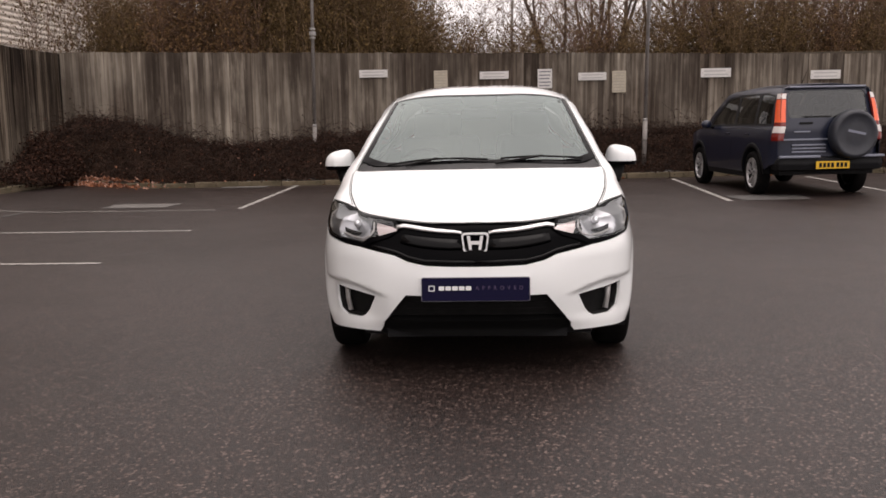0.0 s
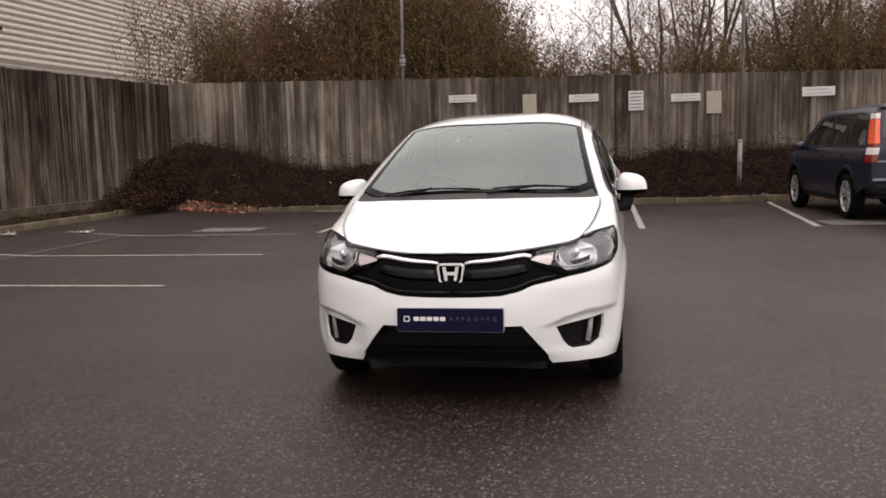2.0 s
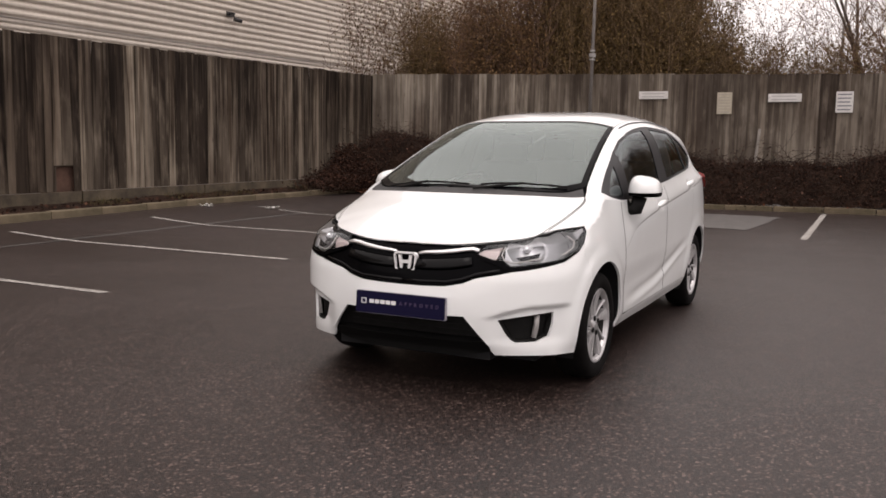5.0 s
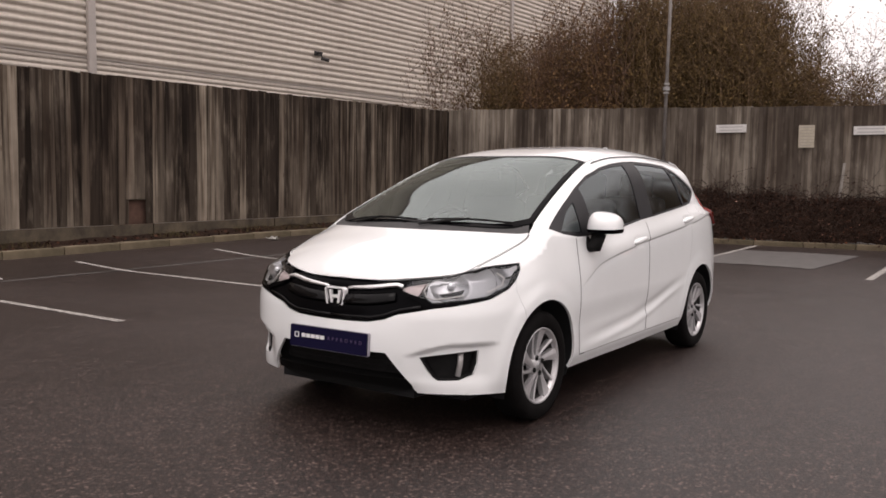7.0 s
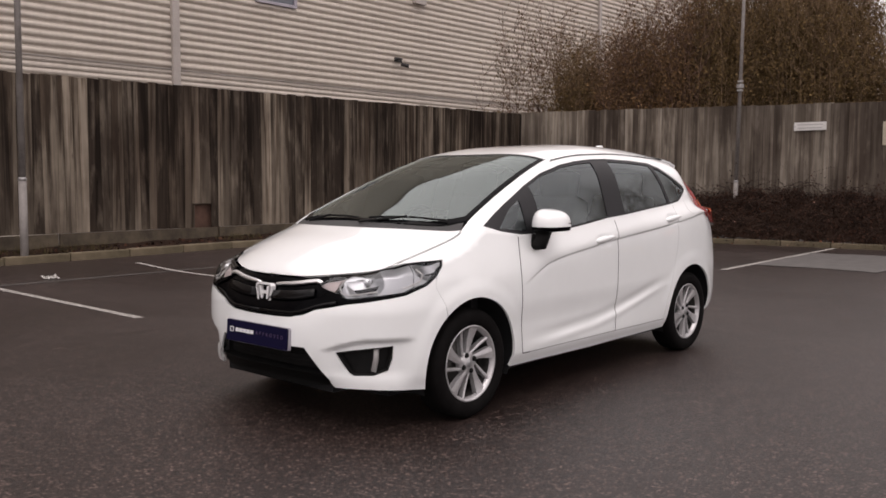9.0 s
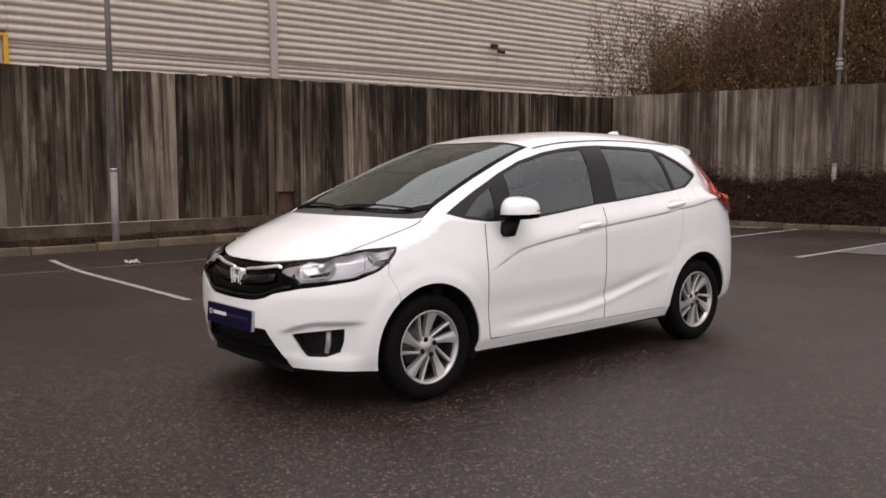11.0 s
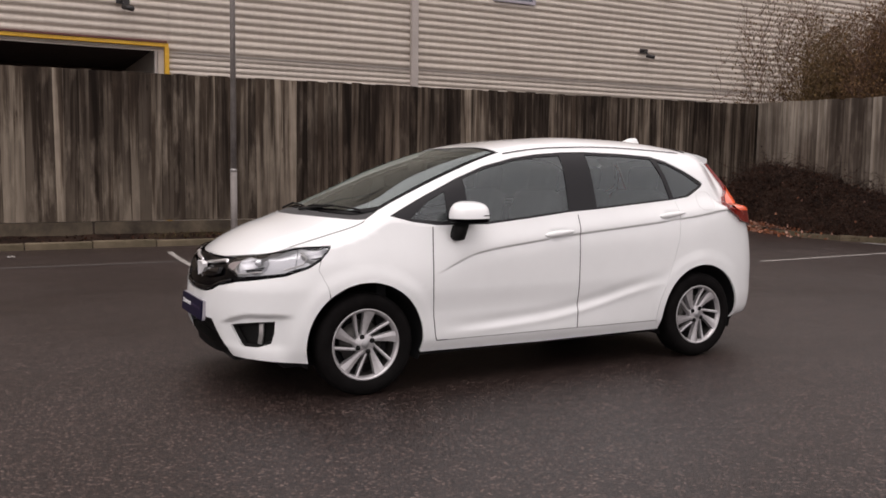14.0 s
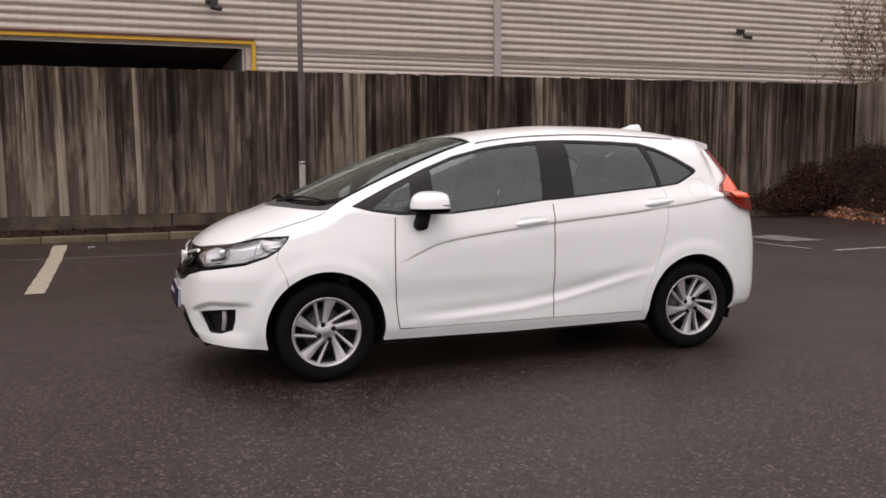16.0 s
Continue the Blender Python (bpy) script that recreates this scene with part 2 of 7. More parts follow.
def tube(bm, points, radius, sides=8, radius_end=None, closed=True):
    radius_end = radius if radius_end is None else radius_end
    rings = []
    n = len(points)
    for i, p in enumerate(points):
        p = Vector(p)
        d = (Vector(points[min(i + 1, n - 1)]) - Vector(points[max(i - 1, 0)])).normalized()
        a = d.orthogonal().normalized()
        b = d.cross(a)
        r = radius + (radius_end - radius) * i / max(1, n - 1)
        rings.append([bm.verts.new(p + (a * math.cos(k * math.tau / sides) + b * math.sin(k * math.tau / sides)) * r) for k in range(sides)])
    for q, r in zip(rings, rings[1:]):
        best = min(range(sides), key=lambda s: (q[0].co - r[s].co).length)
        for k in range(sides):
            bm.faces.new((q[k], q[(k + 1) % sides], r[(k + 1 + best) % sides], r[(k + best) % sides]))
    if closed:
        bm.faces.new(rings[0][::-1])
        bm.faces.new(rings[-1])
    return rings


def thing(name, label, category, at=(0, 0, 0), turn=0.0, group="", kind=""):
    e = new(name)
    e.matrix_basis = pose(*at, 0, 0, turn)
    return tagged(e, label, category, group, kind)


def smooth01(t):
    t = max(0.0, min(1.0, t))
    return t * t * (3 - 2 * t)


# ---- ground ----
LEAN = 0.019  # the posts and boards lean this much over the sloping car park
FX = -9.75    # line of the side fence
KX = -9.1     # face of the side kerb


def back_y(x):
    return 14.6 + 0.075 * (x - FX)


def ground_z(x, y):
    return smooth01((-x - 6.8) / 2.4) * (0.075 + 0.05 * smooth01((y - 2) / 6))


def ground():
    bm = bmesh.new()
    xs = [-600, -200, -60, -25, -12] + [-9.6 + 0.4 * i for i in range(18)] + [-2, 0, 5, 12, 25, 60, 200, 600]
    ys = [-600, -200, -60, -25, -10, -6, -4] + [-2 + 0.8 * i for i in range(23)] + [20, 30, 60, 200, 900]
    grid = [[bm.verts.new((x, y, ground_z(x, y))) for y in ys] for x in xs]
    for a, b in zip(grid, grid[1:]):
        for i in range(len(ys) - 1):
            bm.faces.new((a[i], b[i], b[i + 1], a[i + 1]))
    ob = link("ground", bm, TARMAC, smooth=True)
    return tagged(ob, "damp dark grey tarmac of a car park", "tarmac", kind="structure")


ground()


def strip(name, points, width, mat, lift, label):
    """A painted line along points, laid on the ground."""
    bm = bmesh.new()
    random.seed(len(bpy.data.objects))
    rows = []
    n = max(2, int((Vector(points[1]) - Vector(points[0])).length / 0.25))
    a, b = Vector((*points[0], 0)), Vector((*points[1], 0))
    side = (b - a).normalized().cross(Vector((0, 0, 1)))
    for i in range(n + 1):
        p = a.lerp(b, i / n)
        w = width / 2 * random.uniform(0.88, 1.06)
        row = []
        for s in (-1, 1):
            q = p + side * w * s
            row.append(bm.verts.new((q.x, q.y, ground_z(q.x, q.y) + lift)))
        rows.append(row)
    for p, q in zip(rows, rows[1:]):
        bm.faces.new((p[0], p[1], q[1], q[0]))
    ob = link(name, bm, mat)
    return tagged(ob, label, "road marking", "parking bay markings")


BAY_Y = (8.25, 5.6, 3.08, 0.58)
for y in BAY_Y:
    strip("bay_line", ((-4.2 if y > 8 else -3.68, y), (-8.3, y + 0.03)), 0.06 if y > 8 else 0.085, WORN_PAINT, 0.005, "worn white painted parking bay line on tarmac")
strip("bay_line", ((-3.75, -1.95), (-8.7, -2.0)), 0.20, PALE_PAINT, 0.005, "broad cream painted parking bay line on tarmac")
strip("bay_line", ((-7.2, -8.0), (-7.25, 8.2)), 0.07, FAINT_PAINT, 0.004, "faint old painted line crossing the bays")
for x0, x1 in ((-3.9, -4.15), (-1.5, -1.62), (1.17, 1.1), (3.72, 3.8), (6.5, 6.55)):
    strip("bay_line", ((x0 - (0.08 if 3 < x0 < 4 else 0.0), 8.4), (x1, 13.6)), 0.10, WORN_PAINT, 0.005, "worn white painted parking bay line near the kerb")


def repair(x0, x1, y0, y1, mat, label):
    bm = bmesh.new()
    vs = []
    random.seed(int(x0 * 10))
    for k in range(16):
        a = k * math.tau / 16
        cx, cy = (x0 + x1) / 2, (y0 + y1) / 2
        x = cx + max(-1, min(1, 1.45 * math.cos(a))) * (1.0 + 0.10 * math.sin(a)) * (x1 - x0) / 2 * random.uniform(0.93, 1.05)
        y = cy + max(-1, min(1, 1.45 * math.sin(a))) * (y1 - y0) / 2 * random.uniform(0.93, 1.05)
        vs.append(bm.verts.new((x, y, ground_z(x, y) + 0.009)))
    bm.faces.new(vs)
    return tagged(link("tarmac_patch", bm, mat), label, "ground patch", "repair patches")


PATCH = mottled("pale_concrete_patch", (0.10, 0.092, 0.088), (0.20, 0.185, 0.17), 5, 0.75, 60)
PATCH_DIM = mottled("grey_patch", (0.08, 0.075, 0.072), (0.13, 0.12, 0.115), 5, 0.6, 60)
repair(-6.3, -5.2, 8.75, 9.45, PATCH, "pale worn concrete patch in the tarmac")
repair(-5.7, -4.7, 13.0, 13.5, PATCH, "pale worn concrete patch near the kerb")
repair(-1.5, 0.35, 9.4, 12.3, PATCH_DIM, "large grey patch in the tarmac")
repair(3.80, 4.9, 8.5, 9.3, PATCH_DIM, "pale patch at the end of the bay")


# ---- kerbs, planted strips ----
def kerb_line(name, a, b, label, length=0.92):
    """Kerb stones end to end along a line, one object each under the kerb."""
    a, b = Vector((*a, 0)), Vector((*b, 0))
    run = (b - a).length
    n = int(run / length)
    ang = math.degrees(math.atan2(b.y - a.y, b.x - a.x))
    top = thing(name, label, "kerb", kind="structure")
    bm = bmesh.new()
    box(bm, 0.006, run / n - 0.006, -0.15, 0, -0.2, 0.11, 0.018)
    me = bpy.data.meshes.new("kerb_stone")
    bm.to_mesh(me)
    bm.free()
    me.materials.append(KERB)
    random.seed(5)
    for i in range(n):
        p = a.lerp(b, i / n)
        ob = new("kerb_stone", me)
        ob.parent = top
        ob.matrix_basis = pose(p.x, p.y, ground_z(p.x, p.y) + random.uniform(-0.012, 0.006), random.uniform(-1, 1), 0, ang + random.uniform(-0.3, 0.3))
    return top


def kerb_back(x):
    return back_y(x) - 1.55


kerb_line("kerb_side", (KX, 13.0), (KX, -9.0), "mossy concrete kerb along the side fence")
kerb_line("kerb_back", (14.0, kerb_back(14.0)), (KX, kerb_back(KX)), "concrete kerb in front of the planted bank")


def bank(name, label, mat, nx, ny, f):
    bm = bmesh.new()
    g = [[bm.verts.new(f(i / nx, j / ny)) for j in range(ny + 1)] for i in range(nx + 1)]
    for a, b in zip(g, g[1:]):
        for j in range(ny):
            bm.faces.new((a[j], b[j], b[j + 1], a[j + 1]))
    bmesh.ops.recalc_face_normals(bm, faces=bm.faces)
    return tagged(link(name, bm, mat, smooth=True), label, "bank", kind="structure")


def side_bank(u, w):
    y, x = -9 + u * 23.4, KX - 0.13 - w * 0.55
    n = noise.noise(Vector((x * 3, y * 2.2, 0))) * 0.035
    return (x, y, ground_z(KX, y) + 0.085 + 0.10 * w + n)


bank("soil_strip", "narrow strip of bare soil and moss below the fence", SOIL, 150, 6, side_bank)


def heap_height(x, d):
    """Height of the bramble mound at x, d metres behind the back kerb."""
    wave = 0.5 + 0.5 * noise.noise(Vector((x * 0.45, 3.3, 0.7))) + 0.35 * noise.noise(Vector((x * 1.3, 1.1, 0)))
    tall = 0.85 + 0.55 * wave + (0.55 + 0.35 * noise.noise(Vector((x * 2.1, d * 1.7, 5.0)))) * math.exp(-((x + 8.9) / 1.7) ** 2) + 0.16 * noise.noise(Vector((x * 2.6, d * 2.0, 8.0)))
    return 0.10 + smooth01(d / 1.0) * tall * 0.86


def back_bank(u, w):
    x, d = -9.7 + u * 24, 0.13 + w * 1.42
    y = kerb_back(x) + d
    n = noise.noise(Vector((x * 4, y * 4, 0))) * 0.06 + noise.noise(Vector((x * 11, y * 11, 2))) * 0.03
    return (x, y, ground_z(x, y) + heap_height(x, d) * 0.8 + n)


bank("planted_bank", "dark brown bank of leaf mould below the fence", SOIL, 240, 16, back_bank)


# ---- fences ----
def fence(name, label, a, b, base, top_a, top_b, seed, facing, wood, gap=None):
    """Upright boards nailed edge to edge on rails, with a gravel board below."""
    random.seed(seed)
    a, b = Vector((*a, 0)), Vector((*b, 0))
    run, ang = (b - a).length, math.degrees(math.atan2(b.y - a.y, b.x - a.x))
    top = thing(name, label, "fence", kind="structure")
    kinds = []
    for w in (0.12, 0.145, 0.165, 0.19, 0.225):
        bm = bmesh.new()
        box(bm, -0.035, w + 0.014, -0.006, 0.006, 0, 1, 0.0)
        vs = list(bm.verts)
        for v in vs:
            v.co.y += 0.010 * (v.co.x / w - 0.5)
        bmesh.ops.subdivide_edges(bm, edges=[e for e in bm.edges if abs(e.verts[0].co.z - e.verts[1].co.z) > 0.5], cuts=3)
        for v in bm.verts:
            v.co.y += random.uniform(-0.002, 0.002)
            v.co.x += random.uniform(-0.002, 0.002)
        me = bpy.data.meshes.new("board")
        bm.to_mesh(me)
        bm.free()
        me.materials.append(wood)
        kinds.append((w, me))
    s = 0.0
    shear = Matrix.Identity(4)
    shear[0][2] = LEAN
    while s < run:
        w, me = random.choice(kinds)
        p = a.lerp(b, s / run)
        t = top_a + (top_b - top_a) * s / run + random.uniform(-0.012, 0.012)
        foot = 0.88 if gap and gap[0] < s < gap[1] else base
        ob = new("board", me)
        ob.parent = top
        off = random.uniform(0.0, 0.006) * facing
        m = pose(p.x, p.y, foot, 0, 0, ang) @ pose(0, off, 0, random.uniform(-0.12, 0.12), random.uniform(-0.1, 0.1), 0) @ Matrix.Diagonal((1, 1, t - foot, 1))
        ob.matrix_basis = Matrix.Translation((0, 0, base)) @ shear @ Matrix.Translation((0, 0, -base)) @ m
        s += w
    for z in (0.45, 1.35, 2.2):
        bm = boxed(0, run, 0.02 * -facing - 0.03, 0.02 * -facing + 0.03, base + z - 0.05, base + z + 0.05)
        r = part("rail", bm, RAIL_WOOD, top)
        r.matrix_basis = pose(a.x, a.y, 0, 0, 0, ang) @ pose(0, -facing * 0.05, 0)
    return top


fence("fence_side", "tall weathered grey-brown wooden board fence", (FX, -9.0), (FX, 14.62), 0.46, 2.82, 2.99, 11, -1, FENCE_WOOD, (13.95, 14.3))
fence("fence_back", "tall weathered grey wooden board fence with bay signs", (FX, 14.62), (14.0, back_y(14.0)), 0.45, 3.02, 2.52, 12, -1, BACK_WOOD)

part("gap_board", boxed(FX - 0.10, FX - 0.07, 4.8, 5.6, 0.2, 0.95, 0.006), mottled("red_brown_board", (0.06, 0.03, 0.02), (0.13, 0.07, 0.05), 4, 0.9), bpy.data.objects["fence_side"], "dark red-brown board behind a gap")
# ---- warehouse behind the side fence ----
WALL_X = -15.7
PIPE2 = 28.0  # the farther downpipe


def warehouse():
    top = thing("warehouse", "long beige warehouse clad in horizontal ribbed metal sheets", "building")
    def ribs(name, z0, z1, pitch, depth, y0, y1, wave, label):
        bm = bmesh.new()
        prof = []
        n = round((z1 - z0) / pitch)
        for i in range(n):
            z = z0 + pitch * i
            prof += [(WALL_X - depth * (1 - d), z + pitch * f) for f, d in wave]
        prof.append((WALL_X - depth * (1 - wave[0][1]), z0 + pitch * n))
        a = [bm.verts.new((x, y0, zz)) for x, zz in prof]
        b = [bm.verts.new((x, y1, zz)) for x, zz in prof]
        for i in range(len(prof) - 1):
            bm.faces.new((a[i], a[i + 1], b[i + 1], b[i]))
        return part(name, bm, CLADDING, top, label, True)
    ROUND = ((0.0, 0.0), (0.14, 0.0), (0.22, 0.35), (0.32, 0.80), (0.44, 1.0), (0.66, 1.0), (0.80, 0.85), (0.90, 0.45), (0.96, 0.12))
    FLAT = ((0.0, 0.0), (0.14, 0.0), (0.22, 1.0), (0.92, 1.0))
    # sheets end to end, with a cover strip at each joint
    joints = [-24.0, -11.6, 2.052, 8.35, PIPE2, 38.0]
    for y0, y1 in zip(joints, joints[1:]):
        ribs("cladding_sheet", 4.04, 14.03, 0.185, 0.062, y0 + 0.005, y1 - 0.005, ROUND, "") if y1 > 2.05 else ribs("cladding_sheet", 4.225, 14.03, 0.185, 0.062, y0 + 0.005, y1 - 0.005, ROUND, "")
        if y1 > 2.05:
            ribs("fine_cladding_sheet", 0.0, 4.03, 0.134, 0.032, max(y0, 2.05) + 0.005, y1 - 0.005, FLAT, "finely ribbed lower cladding")
    for y, w in ((8.35, 0.10), (PIPE2, 0.09)):
        bm = boxed(WALL_X - 0.02, WALL_X + 0.09, y - w, y + w, 0.0, 13.9, 0.02)
        part("downpipe", bm, PIPE, top, "square beige downpipe")
    part("drip_flashing", boxed(WALL_X - 0.02, WALL_X + 0.03, 2.06, 38.0, 4.022, 4.040), PIPE, top)
    # a small window and a pale duct high on the wall
    win = new("window")
    win.parent = top
    tagged(win, "small window in a pale lilac frame")
    fr = mottled("lilac_grey_frame", (0.36, 0.33, 0.38), (0.44, 0.41, 0.46), 4, 0.5)
    for y0, y1, z0, z1 in ((10.80, 12.16, 6.05, 6.13), (10.80, 12.16, 7.32, 7.40), (10.80, 10.90, 6.131, 7.319), (12.06, 12.16, 6.131, 7.319)):
        part("window_frame", boxed(WALL_X - 0.04, WALL_X + 0.06, y0, y1, z0, z1, 0.01), fr, win)
    part("pane", boxed(WALL_X - 0.03, WALL_X + 0.012, 10.90, 12.06, 6.13, 7.32), material("window_pane_dark", (0.05, 0.06, 0.08), 0.08, 0.0, 0.0, 0.9), win)
    part("duct", boxed(WALL_X - 0.02, WALL_X + 0.16, 16.85, 17.35, 6.9, 9.2, 0.02), PIPE, top, "pale square duct on the wall")
    # loading bay with yellow edge trim
    bay = new("loading_bay")
    bay.parent = top
    tagged(bay, "dark open loading bay with yellow edge trim")
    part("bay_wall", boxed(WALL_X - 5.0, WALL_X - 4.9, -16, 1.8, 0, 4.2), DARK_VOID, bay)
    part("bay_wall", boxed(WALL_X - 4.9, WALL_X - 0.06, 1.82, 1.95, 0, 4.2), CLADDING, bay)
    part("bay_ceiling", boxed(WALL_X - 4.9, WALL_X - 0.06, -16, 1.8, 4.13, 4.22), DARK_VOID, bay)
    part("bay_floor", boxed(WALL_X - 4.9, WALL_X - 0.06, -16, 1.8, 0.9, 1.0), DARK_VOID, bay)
    part("yellow_head_trim", boxed(WALL_X - 0.05, WALL_X + 0.07, -16, 2.04, 4.13, 4.22, 0.01), YELLOW, bay, "bright yellow head trim")
    part("yellow_jamb_trim", boxed(WALL_X - 0.05, WALL_X + 0.07, 1.95, 2.05, 0, 4.128, 0.01), YELLOW, bay, "bright yellow jamb trim")
    part("door_seal", boxed(WALL_X - 0.16, WALL_X - 0.07, 1.74, 1.81, 0.5, 4.1, 0.02), PIPE, bay, "pale door seal")
    part("red_head_flashing", boxed(WALL_X - 0.04, WALL_X + 0.10, -16, 2.0, 4.224, 4.262), mottled("dark_red_flashing", (0.10, 0.03, 0.025), (0.16, 0.05, 0.04), 4, 0.6), bay)
    part("wall_core", boxed(WALL_X - 6.0, WALL_X - 5.05, -24, 38, 0, 14.0), CLADDING, top)
    part("roof", boxed(WALL_X - 12.0, WALL_X + 0.12, -24, 38, 13.98, 14.2), PIPE, top)
    return top


warehouse()


def wall_camera(y, z):
    c = thing("security_camera", "small black security camera on the warehouse wall", "camera", (WALL_X, y, z), group="security cameras")
    bm = bmesh.new()
    box(bm, 0, 0.03, -0.13, 0.16, 0.02, 0.16, 0.008)
    box(bm, 0.03, 0.22, -0.06, 0.02, 0.06, 0.12, 0.01)
    part("bracket", bm, BLACK_PLAIN, c)
    bm = bmesh.new()
    tube(bm, [(0.16, 0.0, -0.06), (0.34, 0.18, -0.12)], 0.06, 10)
    part("camera_body", bm, BLACK_PLAIN, c, "", True)
    bm = bmesh.new()
    tube(bm, [(0.17, -0.02, 0.08), (0.2, 0.02, -0.05)], 0.025, 8)
    part("camera_arm", bm, BLACK_PLAIN, c)


BLACK_PLAIN = material("black_housing", (0.02, 0.018, 0.018), 0.5)
wall_camera(16.15, 4.98)
wall_camera(1.05, 5.0)


# ---- lamp posts ----
def lamp_post(x, y, z, collar, knob, r, label, high=7.5):
    p = thing("lamp_post", label, "lamp post", (x, y, z), group="lamp posts")
    lean = lambda h: (LEAN * h, 0, h)
    bm = bmesh.new()
    tube(bm, [lean(-0.3), lean(collar - z)], r * 1.16, 14)
    part("base_tube", bm, STEEL, p, "", True)
    bm = bmesh.new()
    tube(bm, [lean(collar - z), lean(collar - z + 0.04)], r * 1.32, 14, r * 1.05)
    part("collar", bm, STEEL_LIGHT, p, "", True)
    bm = bmesh.new()
    tube(bm, [lean(collar - z + 0.02), lean(high)], r, 14, r * 0.7)
    part("pole", bm, STEEL, p, "", True)
    bm = bmesh.new()
    box(bm, LEAN * high - 0.12, LEAN * high + 0.12, -0.45, 0.1, high - 0.02, high + 0.1, 0.03)
    part("lantern", bm, STEEL, p)
    if knob:
        bm = bmesh.new()
        k = knob - z
        for a, b, q in ((-0.13, -0.09, 1.6), (-0.06, 0.02, 1.9), (0.06, 0.10, 1.5)):
            tube(bm, [lean(k + a), lean(k + b)], r * q, 12)
        part("clamp", bm, STEEL_LIGHT, p, "grey clamps round the pole")


STEEL_LIGHT = mottled("bright_galvanised", (0.3, 0.29, 0.29), (0.42, 0.41, 0.40), 7, 0.5, 60, 0.1, 0.002, 0.3)
lamp_post(-3.92, 14.4, 0.5, 1.25, 3.28, 0.040, "slim grey galvanised lamp post with clamps before the fence")
lamp_post(3.34, 14.4, 0.5, 1.23, 0, 0.042, "slim grey galvanised lamp post in the planted bank")
lamp_post(-9.17, 1.83, 0.15, 1.29, 0, 0.048, "slim grey galvanised lamp post beside the side fence")
lamp_post(0.6, 24.0, 0.0, 1.2, 0, 0.05, "distant pale lamp post behind the fence")


# ---- signs on the back fence ----
def fence_sign(x0, x1, z0, z1, mat, ink, rows, label, group):
    x, w, h = (x0 + x1) / 2, x1 - x0, z1 - z0
    s = thing("fence_sign", label, "sign", (x, back_y(x) - 0.035, (z0 + z1) / 2), math.degrees(math.atan(0.075)), group=group)
    part("board", boxed(-w / 2, w / 2, -0.004, 0.004, -h / 2, h / 2, 0.002), mat, s)
    random.seed(int(x * 100))
    for i in range(rows):
        z = h / 2 - h * (i + 0.75) / (rows + 0.5)
        t = h / (rows + 1) * 0.17
        b = w * random.uniform(0.30, 0.41)
        part("print_line", boxed(-w * 0.40, b, -0.0075, -0.0042, z - t, z + t), ink, s)
    for q in (-1, 1):
        bm = bmesh.new()
        tube(bm, [(q * w * 0.46, -0.008, 0), (q * w * 0.46, 0.0, 0)], 0.006, 8)
        part("screw", bm, STEEL, s)
    return s


for x0, x1, z0, z1 in ((-2.97, -2.33, 2.32, 2.49), (-0.24, 0.42, 2.23, 2.40), (2.01, 2.65, 2.16, 2.33), (4.81, 5.5, 2.17, 2.37), (7.33, 8.02, 2.08, 2.28)):
    fence_sign(x0, x1, z0, z1, WHITE_SIGN, PALE_INK, 2, "small white bay sign screwed to the fence", "bay signs")
fence_sign(-1.28, -0.97, 1.98, 2.445, CREAM_SIGN, FADED_INK, 7, "faded cream notice on the fence", "notices")
fence_sign(1.08, 1.41, 2.0, 2.43, WHITE_SIGN, INK, 5, "white parking notice with dark print on the fence", "notices")
fence_sign(2.78, 3.1, 1.87, 2.36, CREAM_SIGN, FADED_INK, 7, "faded cream notice on the fence", "notices")

bm = bmesh.new()
tube(bm, [(-0.46, 15.12, 0.55), (-0.36, 15.16, 1.66)], 0.035, 6, 0.03)
tagged(link("wooden_stake", bm, mottled("pale_weathered_wood", (0.2, 0.18, 0.16), (0.36, 0.33, 0.30), 6, 0.85)), "pale leaning wooden stake in the bank", "stake")


# ---- plants ----
class Tangle:
    """Collects thin tapered twigs and small leaves into one mesh."""

    def __init__(self, reach=99.0):
        self.v, self.f, self.reach = [], [], reach

    def twig(self, a, b, r0, r1):
        d = (b - a)
        if d.length < 1e-6 or b.x * b.x + b.y * b.y > self.reach ** 2:
            return
        d = d.normalized()
        u = d.orthogonal().normalized()
        w = d.cross(u)
        k = len(self.v)
        for p, r in ((a, r0), (b, r1)):
            for j in range(3):
                c, s = math.cos(j * 2.094), math.sin(j * 2.094)
                self.v.append(tuple(p + (u * c + w * s) * r))
        for j in range(3):
            self.f.append((k + j, k + (j + 1) % 3, k + 3 + (j + 1) % 3, k + 3 + j))

    def leaf(self, p, size, rnd):
        n = Vector((rnd.gauss(0, 1), rnd.gauss(0, 1), rnd.gauss(0, 1) + 0.4)).normalized()
        u = n.orthogonal().normalized()
        u = Matrix.Rotation(rnd.uniform(0, 6.28), 3, n) @ u
        w = n.cross(u)
        k = len(self.v)
        l, b = size, size * 0.45
        self.v += [tuple(p - u * l * 0.5), tuple(p + w * b + n * 0.1 * size), tuple(p + u * l * 0.5), tuple(p - w * b + n * 0.1 * size)]
        self.f.append((k, k + 1, k + 2, k + 3))

    def mesh(self, name, mat):
        me = bpy.data.meshes.new(name)
        me.from_pydata(self.v, [], self.f)
        me.materials.append(mat)
        return me


